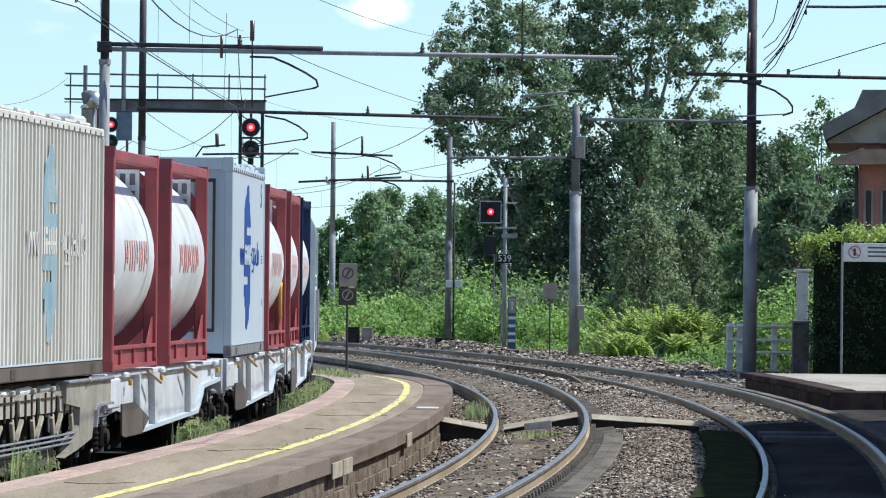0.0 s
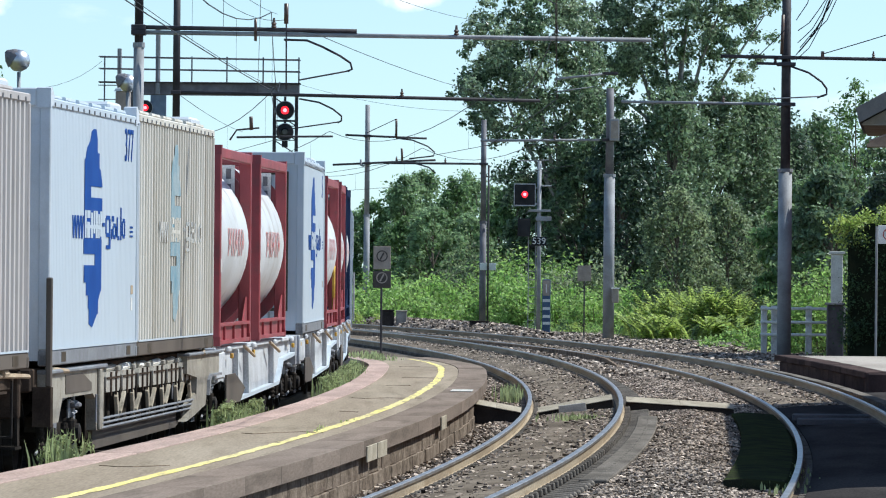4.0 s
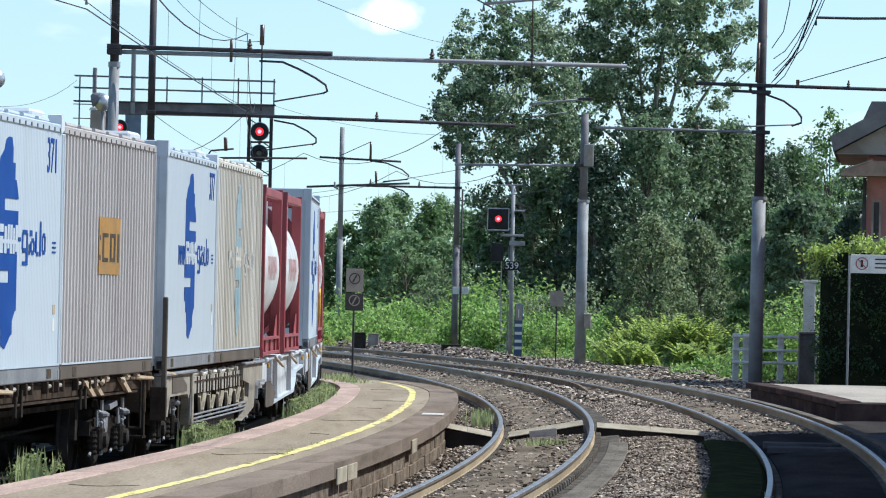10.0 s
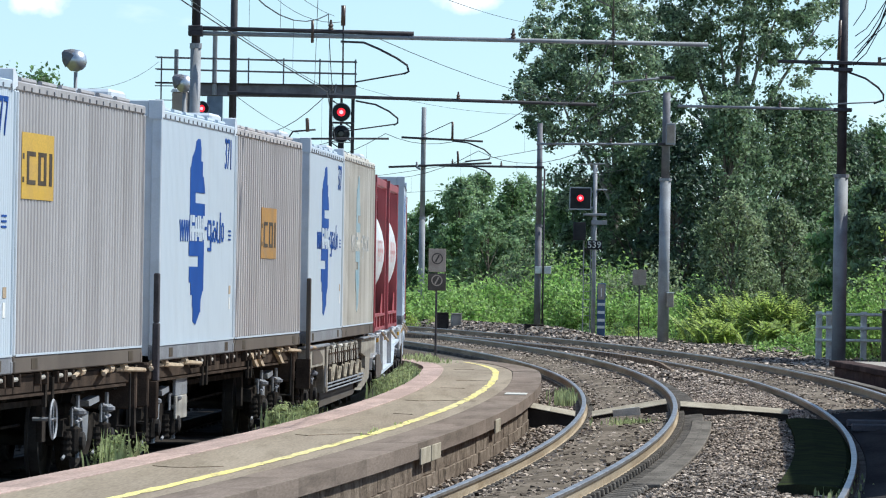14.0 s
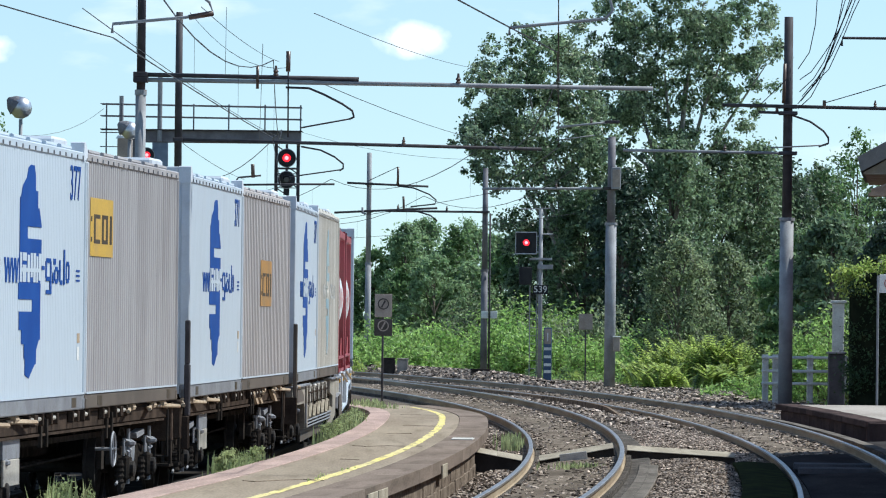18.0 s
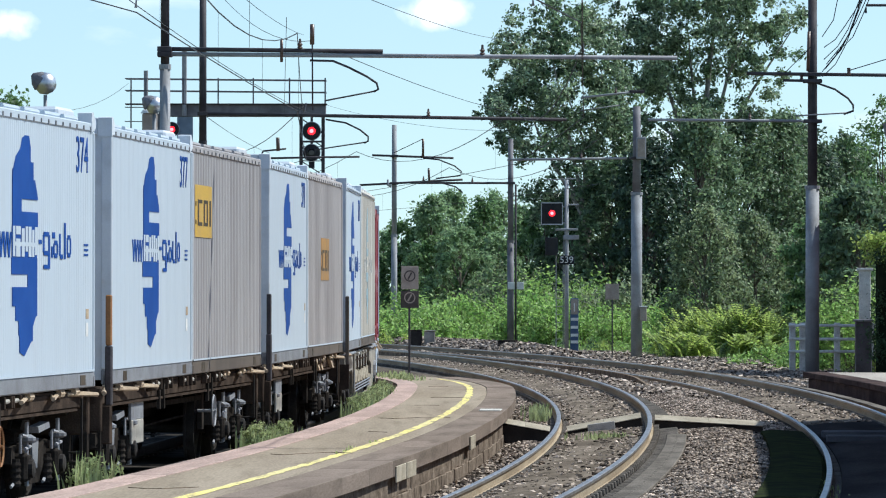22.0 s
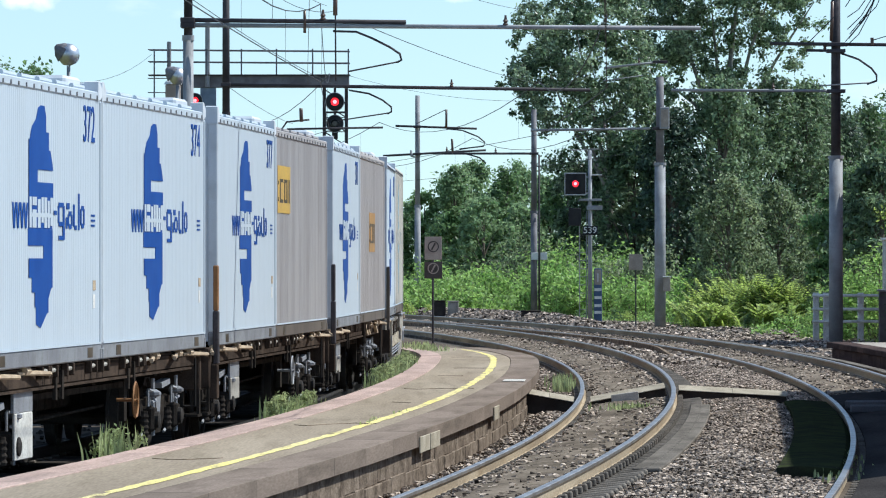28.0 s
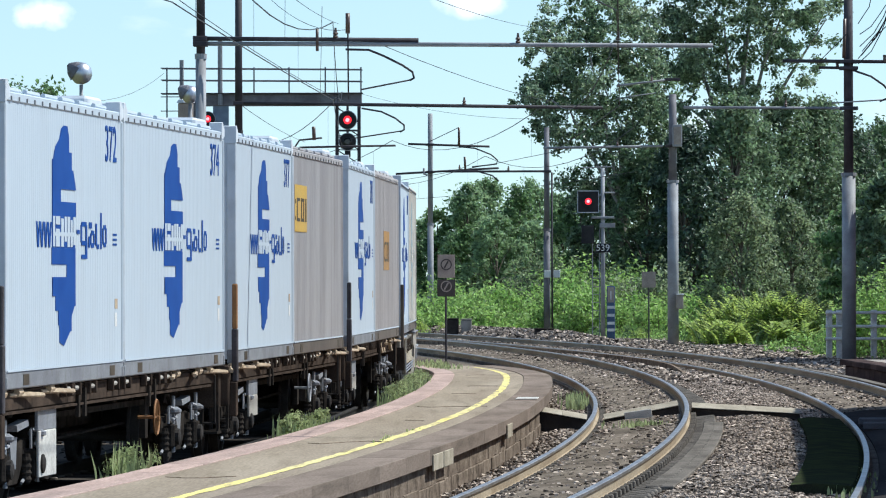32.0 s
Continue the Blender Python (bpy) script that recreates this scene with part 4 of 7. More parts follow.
tuft("small weeds between the rails", 620.9, 86.2, 88.2, 150, 0.12, 4, "weed", z=-0.06, wide=0.4)
tuft("small weeds at the platform foot", 619.75, 105, 111, 260, 0.26, 5, "weed", z=-0.2)
tuft("sparse grass on the ramp of the platform", 617.6, 132, 149, 500, 0.14, 6, "weed", z=0.0, wide=0.5)
tuft("sparse grass beside the outer track", 624.0, 60, 69, 90, 0.10, 7, "weed", z=-0.12, wide=0.3)
tuft("small weeds in the yellow line", 618.4, 66, 73, 16, 0.05, 8, "weed", z=PZ, wide=0.06)


# ---------------------------------------------------------------- trees and bushes
def tree(name, label, x, y, height, spread, material, trunk=0.28, clumps=90, leaves=22000, leaf=0.17, low=0.2, seed=1, group="", z=-0.4, gap=0.0):
    """A tree: a tapered trunk with limbs, and a crown of leaf clumps at the limbs' ends."""
    rng = np.random.default_rng(seed)
    ob = thing(name, label, "tree", pose(x, y, z), group)
    bm = bmesh.new()
    p, r, centres, radii = Vector((0, 0, 0)), trunk, [], []
    steps = 7
    spine = [p.copy()]
    for i in range(steps):
        q = p + Vector((rng.normal() * 0.02 * height, rng.normal() * 0.02 * height, height * 0.86 / steps))
        rod(bm, p, q, r, r * 0.83, n=8, caps=i == 0)
        p, r = q, r * 0.83
        spine.append(p.copy())
    for i in range(clumps):
        f = low + (1 - low) * (i + rng.uniform()) / clumps
        base = spine[min(steps - 1, int(f * 0.85 * steps))]
        ang = i * 2.4 + rng.uniform(0, 0.9)
        wide = spread * (math.sin(math.pi * min(1, 0.18 + 0.80 * (f - low) / (1 - low))) ** 0.75) * rng.uniform(0.35, 1.0) ** 0.6
        tip = Vector((base.x + wide * math.cos(ang), base.y + wide * math.sin(ang), height * (f * 0.96 + 0.04 * rng.uniform())))
        if tip.z < base.z + 0.2:
            base = spine[max(0, int(f * 0.6 * steps))]
        if i % 3 == 0:
            mid = base.lerp(tip, 0.55) + Vector((0, 0, 0.04 * height))
            rod(bm, base, mid, trunk * 0.28, trunk * 0.16, n=5, caps=False)
            rod(bm, mid, tip, trunk * 0.16, trunk * 0.05, n=5, caps=False)
        centres.append(tip)
        radii.append(height * rng.uniform(0.016, 0.055) + 0.10)
    part("trunk", bm, "bark", ob, smooth=True)
    leaf_cloud("crown", centres, radii, leaves, leaf, material, ob, rng)
    return ob


def bush(name, label, x, y, w, d, h, material, leaves, leaf=0.13, seed=1, z=-0.42, category="bush", group="", clumps=40):
    rng = np.random.default_rng(seed)
    ob = thing(name, label, category, pose(x, y, z), group)
    a, rr = rng.uniform(0, 2 * math.pi, clumps), rng.uniform(0, 1, clumps) ** 0.5
    cx, cy = np.cos(a) * rr * w / 2, np.sin(a) * rr * d / 2
    top = h * np.sqrt(np.clip(1.08 - rr ** 2, 0.05, 1)) * rng.uniform(0.75, 1.1, clumps)
    cz = top * rng.uniform(0.3, 0.85, clumps)
    bm = bmesh.new()
    rod(bm, (0, 0, -0.06), (0, 0, 0.05), max(0.05, w * 0.17), w * 0.15, n=7)
    for i in range(0, clumps, 2):
        rod(bm, (cx[i] * 0.3, cy[i] * 0.3, 0), (cx[i], cy[i], cz[i]), 0.03, 0.012, n=5, caps=False)
    part("branchwork", bm, "bark", ob)
    leaf_cloud("foliage", np.stack([cx, cy, cz], 1), np.full(clumps, max(0.22, h * 0.22)) * rng.uniform(0.7, 1.4, clumps), leaves, leaf, material, ob, rng)
    return ob


def at_px(x, y_depth):
    return (x - 784) / FOCAL * y_depth


def lobed_tree(label, d, base_px, fork_y, lobes, material, leaves, leaf, seed, trunk=0.4):
    """A tall tree with a forked trunk; its crown is built lobe by lobe, with gaps between the clumps."""
    rng = np.random.default_rng(seed)
    x0 = at_px(base_px, d)
    ob = thing("poplar_tree", label, "tree", pose(x0, d, -0.4))
    bm = bmesh.new()
    zf = EYE_Z + (516.84 - fork_y) / FOCAL * d + 0.4
    fork = Vector((rng.normal() * 0.2, rng.normal() * 0.2, zf))
    pts = [Vector((0, 0, 0)), Vector((0.1, 0, zf * 0.5)), fork]
    rod(bm, pts[0], pts[1], trunk, trunk * 0.8, n=9)
    rod(bm, pts[1], pts[2], trunk * 0.8, trunk * 0.62, n=9, caps=False)
    centres, radii = [], []
    for k, (px, py, rx, ry) in enumerate(lobes):
        hub = Vector((at_px(px, d) - x0, rng.uniform(-1.2, 1.2), EYE_Z + (516.84 - py) / FOCAL * d + 0.4))
        if k % 2 == 0:
            mid = fork.lerp(hub, 0.5) + Vector((rng.normal() * 0.2, 0, 0.10 * (hub - fork).length))
            rod(bm, fork, mid, trunk * 0.26, trunk * 0.16, n=6, caps=False)
            rod(bm, mid, hub, trunk * 0.16, trunk * 0.05, n=6, caps=False)
        for _ in range(max(8, int(rx * ry / 70))):
            a, q = rng.uniform(0, 2 * math.pi), rng.uniform(0, 1) ** 0.5 * 1.18
            c = hub + Vector((math.cos(a) * q * rx / FOCAL * d, rng.normal() * 1.6, math.sin(a) * q * ry / FOCAL * d))
            centres.append(c)
            radii.append(rng.uniform(0.15, 0.40) if rng.uniform() < 0.93 else rng.uniform(0.4, 0.7))
    part("trunk", bm, "bark_pale", ob, "pale grey forked trunk", smooth=True)
    leaf_cloud("crown", centres, radii, leaves, leaf, material, ob, rng)
    return ob


lobed_tree("broad tall poplar with loose glossy crown", 256, 985, 400,
           [(930, 62, 68, 58), (870, 130, 52, 58), (960, 150, 68, 66), (850, 212, 42, 42), (920, 238, 66, 46), (995, 72, 48, 56), (1012, 215, 48, 56), (990, 305, 50, 40), (1030, 120, 40, 60), (960, 360, 60, 40), (1050, 270, 45, 50), (1048, 190, 40, 50), (890, 175, 50, 40)],
           "leaf", 44000, 0.175, 3, 0.36)
lobed_tree("very tall poplar with gaps of sky in its crown", 263, 1215, 330,
           [(1080, 22, 56, 66), (1150, -38, 76, 48), (1250, -48, 76, 48), (1330, 2, 52, 56), (1362, 60, 32, 38), (1100, 108, 56, 56), (1180, 55, 56, 52), (1300, 86, 48, 42), (1088, 190, 46, 46), (1252, 118, 36, 36),
            (1200, 178, 42, 36), (1322, 148, 30, 26), (1150, 250, 46, 36), (1200, -105, 95, 40), (1270, 215, 36, 26), (1240, 300, 44, 24), (1230, 20, 60, 45), (1130, 170, 50, 50), (1290, 30, 50, 40), (1120, 60, 40, 50)],
           "leaf", 50000, 0.175, 8, 0.46)
for i, (px, d, h, s, mt) in enumerate([(1115, 250, 9.2, 1.8, "leaf_dark"), (1172, 252, 10.6, 2.0, "leaf_wood"), (1040, 254, 8.0, 2.0, "leaf_wood"), (1275, 262, 11.0, 2.3, "leaf_wood"), (1315, 264, 10.8, 2.0, "leaf_wood"),
                                        (1350, 268, 11.0, 2.1, "leaf_wood"), (1392, 270, 10.4, 1.9, "leaf_dark"), (1425, 272, 9.2, 2.2, "leaf_wood"), (1550, 280, 9.0, 2.8, "leaf_wood"), (1620, 280, 9.0, 3.0, "leaf_wood"),
                                        (950, 262, 6.6, 2.4, "leaf_mid"), (1000, 258, 7.2, 2.0, "leaf_wood"), (1440, 215, 6.0, 1.9, "leaf_mid"), (1500, 205, 6.4, 2.0, "leaf_wood"), (1560, 186, 5.6, 1.2, "leaf_dark"),
                                        (1228, 258, 10.6, 1.8, "leaf_wood"), (1466, 274, 10.0, 1.8, "leaf_wood"), (1512, 276, 9.4, 2.0, "leaf_wood"), (1090, 256, 7.0, 1.8, "leaf_wood")]):
    tree("woodland_tree", "dense green tree in a wood", at_px(px, d), d, h, s, mt, 0.2, 90, 12500, 0.21, 0.05, 30 + i, "trees of the wood")
tree("woodland_tree", "slender airy tree rising over the wood", at_px(1492, 266), 266, 11.6, 1.5, "leaf_mid", 0.10, 34, 2600, 0.2, 0.45, 90, "trees of the wood")
for i, (px, d, h, s) in enumerate([(700, 306, 6.9, 1.5), (738, 298, 7.5, 1.5), (772, 304, 7.9, 1.4), (806, 298, 7.2, 1.5), (842, 306, 7.7, 1.5), (880, 294, 6.8, 1.7), (668, 306, 6.2, 1.5), (640, 310, 5.7, 1.6), (790, 282, 5.7, 2.0), (728, 284, 5.2, 1.9), (845, 284, 5.4, 1.8), (610, 308, 5.4, 1.7), (915, 288, 6.0, 1.7)]):
    tree("roadside_tree", "rounded green tree behind the meadow", at_px(px, d), d, h, s, "leaf_far" if i % 3 else "leaf_mid", 0.12, 60, 8500, 0.2, 0.03, 50 + i, "trees behind the meadow")
for i, (px, d, w, h) in enumerate(((1216, 228, 3.7, 5.8), (1312, 232, 3.7, 5.6), (1375, 236, 3.2, 4.6))):
    tree("willow_bush", "large grey-green willow bush on many low limbs", at_px(px, d), d, h, w * 0.52, "leaf_silver", 0.12, 110, 12500, 0.15, 0.04, 61 + i)
for i, (px, h, w) in enumerate(((-38, 9.2, 0.8), (-50, 9.5, 1.0))):
    tree("lineside_tree", "small leafy tree behind the goods train", at_px(px, 200), 200, h, w, "leaf_mid", 0.12, 60, 6000, 0.17, 0.1, 95 + i, "trees behind the train")
for i, (px, d, w, h) in enumerate(((870, 250, 4.2, 4.4), (915, 247, 4.6, 3.9), (965, 246, 4.0, 3.6), (1010, 247, 3.6, 3.4), (1060, 244, 3.6, 3.4))):
    bush("shrub", "tall light green shrub behind the brambles", at_px(px, d), d, w, 3.0, h, "leaf_bright" if i % 2 else "leaf_silver", 4600, 0.17, 500 + i, group="shrubs behind the brambles", clumps=46)
br = random.Random(12)
for i in range(34):
    d = 232 + br.uniform(0, 22)
    px = 630 + i * 18.5 + br.uniform(-14, 14)
    h = br.choice((1.5, 1.9, 2.3, 2.6, 2.9)) + 0.2 * math.sin(i * 0.9)
    bush("bramble_bush", "bright green bramble thicket", at_px(px, d), d, br.uniform(1.8, 3.6), 3.4, h, "leaf_bright", int(1100 * h), 0.17, 70 + i, group="bramble thicket", clumps=26)
for i in range(26):
    d = br.uniform(224, 232)
    px = 650 + i * 22 + br.uniform(-12, 12)
    if px < 1110:
        bush("weed_clump", "low mixed weeds at the foot of the brambles", at_px(px, d), d, br.uniform(0.8, 2.2), 1.2, br.uniform(0.35, 1.0), br.choice(("leaf_bright", "leaf_mid", "leaf_yellow")), 420, 0.12, 140 + i, category="weeds", group="weeds on the shoulder", clumps=10)


def fern(x, y, n, h, seed):
    """A clump of arching fronds, each with rows of leaflets."""
    rng = np.random.default_rng(seed)
    ob = thing("fern_clump", "yellow-green clump of arching fronds", "fern", pose(x, y, -0.3), "fern clumps")
    verts = []
    stalks = bmesh.new()
    for k in range(n):
        bx, by = rng.normal(0, 0.55), rng.normal(0, 0.45)
        ang, reach, hh = rng.uniform(0, 6.28), rng.uniform(0.35, 0.9), h * rng.uniform(0.6, 1.1)
        pipe(stalks, [(bx + math.cos(ang) * reach * f * f, by + math.sin(ang) * reach * f * f, hh * (f * 1.35 - 0.45 * f * f)) for f in (0.0, 0.3, 0.6, 1.0)], 0.012, 4)
        for q in range(14):
            f = (q + 1) / 14
            c = np.array((bx + math.cos(ang) * reach * f * f, by + math.sin(ang) * reach * f * f, hh * (f * 1.35 - 0.45 * f * f)))
            for sgn in (-1, 1):
                w = 0.24 * (1 - 0.75 * f) + 0.03
                side = np.array((-math.sin(ang) * sgn, math.cos(ang) * sgn, 0.15))
                fwd = np.array((math.cos(ang), math.sin(ang), 0.5)) * 0.055
                verts += [c, c + fwd, c + side * w + fwd * 1.6, c + side * w * 0.55 - fwd * 0.3]
    raw("frond", verts, np.arange(len(verts)).reshape(-1, 4), "leaf_yellow", ob)
    part("stemwork", stalks, "leaf_mid", ob, "thin green stems")


for i, (px, d, n, h) in enumerate(((1172, 211, 60, 1.4), (1210, 209, 80, 1.9), (1258, 207, 90, 2.0), (1305, 207, 80, 1.8), (1345, 206, 60, 1.4), (1185, 204, 50, 1.0), (1290, 202, 50, 1.0))):
    fern(at_px(px, d), d, n, h, 300 + i)
grass_rng = np.random.default_rng(77)
gy = grass_rng.uniform(196, 250, 9000)
gr = grass_rng.uniform(633.5, 639, 9000)
gx0 = XC + np.sqrt(gr ** 2 - (gy - YC) ** 2)
gh = grass_rng.uniform(0.15, 0.5, 9000)
gb = np.stack([gx0, gy, np.full(9000, -0.45)], -1)
gu = np.stack([np.full(9000, 0.03), np.zeros(9000), np.zeros(9000)], -1)
gt = gb + np.stack([grass_rng.normal(0, 0.1, 9000), grass_rng.normal(0, 0.1, 9000), gh], -1)
tagged(raw("grass", np.stack([gb - gu, gb + gu, gt], 1).reshape(-1, 3), np.arange(27000).reshape(-1, 3), "leaf_bright"), "rough green grass beyond the ballast", "grass", kind="stuff")


# ---------------------------------------------------------------- overhead line, signals, signs
def up(y, d):
    """Height of a level line of sight y units under the top edge at distance d."""
    return EYE_Z + (516.84 - y) / FOCAL * d


def bar_part(name, parent, a, b, r, material, label="", n=8):
    return part(name, rods((a, b, r), n=n), material, parent, label, smooth=True)


def mast(label, px, d, top, w, low_z, arms, loops=(), low_mat="galvanised", up_mat="steel_dark", w2=None, base_z=-0.4):
    """A stepped tubular mast with cross arms, insulators and bent registration arms."""
    x0 = at_px(px, d)
    w2 = w2 or w * 0.72
    ob = thing("catenary_mast", label, "catenary mast", pose(x0, d, base_z), "catenary masts")

    def loc(x, y, dy=-0.22):
        return Vector((at_px(x, d) - x0, dy, up(y, d) - base_z))
    part("footing", boxes((-w * 2.2, w * 2.2, -w * 2.2, w * 2.2, -0.3, 0.18), bevel=0.03), "concrete", ob)
    part("lower_tube", rods(((0, 0, 0), (0, 0, low_z - base_z), w, w * 0.97), n=14), low_mat, ob, smooth=True)
    part("upper_tube", rods(((0, 0, low_z - base_z), (0, 0, top - base_z), w2, w2 * 0.9), n=14), up_mat, ob, "dark upper tube", smooth=True)
    part("collar", rods(((0, 0, low_z - base_z - 0.08), (0, 0, low_z - base_z + 0.02), w * 1.12), n=14), low_mat, ob)
    for x1, y1, x2, y2, r, m in arms:
        arm = bar_part("arm", ob, loc(x1, y1), loc(x2, y2), r, m)
        part("clamp", boxes((-w * 1.3, w * 1.3, -0.3, w * 1.2, -0.05, 0.05), bevel=0.01), "steel_dark", arm).matrix_basis = Matrix.Translation((0, 0, loc(px, y1 + (y2 - y1) * (px - x1) / (x2 - x1)).z))
        for f in (0.62,):
            a = loc(x1, y1).lerp(loc(x2, y2), f)
            bm = bmesh.new()
            turned(bm, [(0.03, 0), (0.055, 0.03), (0.03, 0.06), (0.055, 0.09), (0.03, 0.12), (0.02, 0.2)], 8)
            part("insulator", bm, "insulator", arm).matrix_basis = Matrix.Translation(a + Vector((0, 0, r * 0.6)))
    for pts, r, m in loops:
        bm = bmesh.new()
        pipe(bm, [loc(x, y, -0.25) for x, y in pts], r, 6)
        part("registration_arm", bm, m, ob, smooth=True)
    return ob


mast("grey tubular catenary mast beside the freight train", 255, 110, 10.4, 0.105, up(120, 110),
     [(255, 92, 641, 96, 0.042, "steel_dark"), (255, 101, 1161, 107, 0.042, "galvanised")],
     [([(512, 112), (553, 113), (580, 124), (612, 140), (630, 152), (633, 163), (625, 167)], 0.022, "steel_dark"), ([(628, 166), (540, 183)], 0.016, "steel_dark"),
      ([(516, 50), (517, 200)], 0.016, "steel_dark"), ([(462, 75), (462, 115)], 0.03, "insulator"), ([(516, 48), (516, 84)], 0.045, "insulator")], w2=0.085)
mast("dark tubular catenary mast behind the freight train", 322, 151, up(-20, 151), 0.10, up(255, 151),
     [(322, 206, 966, 216, 0.045, "steel_dark")],
     [([(540, 216), (575, 222), (600, 234), (615, 246), (615, 254), (608, 258)], 0.024, "steel_dark"), ([(612, 256), (520, 270)], 0.018, "steel_dark"),
      ([(430, 285), (520, 283), (600, 282)], 0.028, "steel_dark"), ([(455, 248), (456, 272)], 0.05, "insulator"), ([(418, 290), (430, 272), (470, 268)], 0.025, "steel_dark")], "steel_dark", w2=0.10)
mast("slender grey catenary mast before the meadow", 661, 240, up(225, 240), 0.13, up(420, 240),
     [(622, 279, 766, 284, 0.045, "steel_dark"), (600, 332, 782, 322, 0.045, "steel_dark")],
     [([(712, 284), (740, 287), (768, 298), (780, 308), (778, 315), (735, 320)], 0.03, "steel_dark"), ([(712, 250), (712, 283)], 0.05, "insulator"), ([(712, 250), (660, 275)], 0.016, "wire"),
      ([(722, 302), (723, 326)], 0.05, "insulator"), ([(650, 322), (650, 332), (656, 334)], 0.05, "galvanised")], "galvanised", "galvanised", 0.11)
mast("grey catenary mast beside the outer track", 867, 235, up(250, 235), 0.14, up(430, 235),
     [(690, 328, 866, 328, 0.045, "steel_dark")], [([(876, 330), (876, 610)], 0.04, "steel_dark"), ([(745, 328), (770, 335), (782, 345)], 0.03, "steel_dark")], "steel_mast", "steel_mast", 0.12)
mast("tall grey catenary mast with a grey switch box", 1090, 205, up(192, 205), 0.20, up(345, 205),
     [(861, 287, 1072, 284, 0.045, "galvanised"), (992, 177, 1090, 166, 0.04, "galvanised")], [([(990, 200), (1060, 190)], 0.02, "galvanised")], "galvanised", "steel_mast", 0.15)
mast("very tall tubular catenary mast with a dark rusty top", 1401, 165, 10.95, 0.20, up(333, 165),
     [(1284, 134, 1720, 139, 0.05, "steel_dark"), (1348, 146, 1401, 147, 0.04, "steel_dark"), (1109, 216, 1400, 218, 0.04, "galvanised")],
     [([(1408, 151), (1440, 162), (1463, 178), (1472, 190), (1472, 200), (1455, 206)], 0.03, "steel_dark"), ([(1468, 203), (1370, 209)], 0.022, "galvanised"),
      ([(1394, 60), (1392, 130)], 0.05, "insulator")], w2=0.14)

mast("grey tubular catenary mast with a long arm over the near tracks", -215, 71, 8.6, 0.105, 5.0, [(-215, -129, 1330, -128, 0.045, "galvanised")],
     [([(205, 20), (206, 4), (333, -9), (383, -17), (376, -36), (358, -50), (345, -100), (345, -128)], 0.02, "galvanised"), ([(340, -9), (383, -17)], 0.035, "insulator"),
      ([(906, 16), (906, 3), (960, -3), (1075, -15), (1088, -30), (1080, -60), (1070, -128)], 0.02, "galvanised")])
plates = thing("marker_board", "pair of white marker boards on a mast", "marker board", pose(at_px(876, 234.8), 234.8, 0))
part("bracket", boxes((-0.34, 0.34, 0.0, 0.2, up(513, 234) - 0.03, up(513, 234) + 0.03)), "steel_dark", plates)
for x in (-0.32, 0.05):
    part("board", boxes((x, x + 0.28, -0.03, 0.0, up(516, 234), up(503, 234)), bevel=0.008), "sign_white", plates)
boxm = thing("switch_box", "grey metal switch box high on a mast", "switch box", pose(at_px(1098, 204.6), 204.6, 0))
part("case", boxes((-0.17, 0.17, -0.15, 0.15, up(285, 204.6), up(246, 204.6)), bevel=0.02), "galvanised", boxm)
part("door", boxes((-0.13, 0.13, -0.165, -0.151, up(281, 204.6), up(250, 204.6)), bevel=0.005), "sign_grey", boxm)
boxm = thing("switch_box", "grey metal cabinet on the foot of a mast", "switch box", pose(at_px(1102, 204.6), 204.6, 0))
part("case", boxes((-0.12, 0.12, -0.14, 0.14, up(572, 204.6), up(547, 204.6)), bevel=0.02), "sign_grey", boxm)
part("roof", boxes((-0.14, 0.14, -0.16, 0.16, up(547, 204.6) + 0.001, up(545, 204.6)), bevel=0.008), "sign_white", boxm)


def span(bm, a, b, sag, r=0.011, n=10):
    a, b = Vector(a), Vector(b)
    pts = []
    for i in range(n + 1):
        f = i / n
        p = a.lerp(b, f)
        p.z -= 4 * sag * f * (1 - f)
        pts.append(p)
    pipe(bm, pts, r, 4)
    return pts


def sag_line(a, b, sag, n=10):
    a, b = Vector(a), Vector(b)
    return [a.lerp(b, i / n) - Vector((0, 0, 4 * sag * (i / n) * (1 - i / n))) for i in range(n + 1)]


def overhead(label, r, ys, contact, messenger):
    """Contact wire, messenger wire and droppers of one track."""
    ob = thing("overhead_line", label, "overhead wire", None, "overhead lines")
    cw, mw, dr = bmesh.new(), bmesh.new(), bmesh.new()
    line_a, line_b = [], []
    for i, (y0, y1) in enumerate(zip(ys, ys[1:])):
        o0, o1 = (0.2, -0.2) if i % 2 else (-0.2, 0.2)
        a = sag_line(on_arc(r + o0, y0, contact), on_arc(r + o1, y1, contact), 0.03)
        b = sag_line(on_arc(r + o0, y0, messenger), on_arc(r + o1, y1, messenger), 0.75)
        for p, q in list(zip(a, b))[1:-1:3]:
            rod(dr, p, q, 0.0035, n=4)
        line_a += a if i == 0 else a[1:]
        line_b += b if i == 0 else b[1:]
    pipe(cw, line_a, 0.009, 4)
    pipe(mw, line_b, 0.011, 4)
    part("contact_wire", cw, "wire", ob)
    part("messenger_wire", mw, "wire", ob)
    tagged(part("dropper", dr, "wire", ob), kind="stuff")


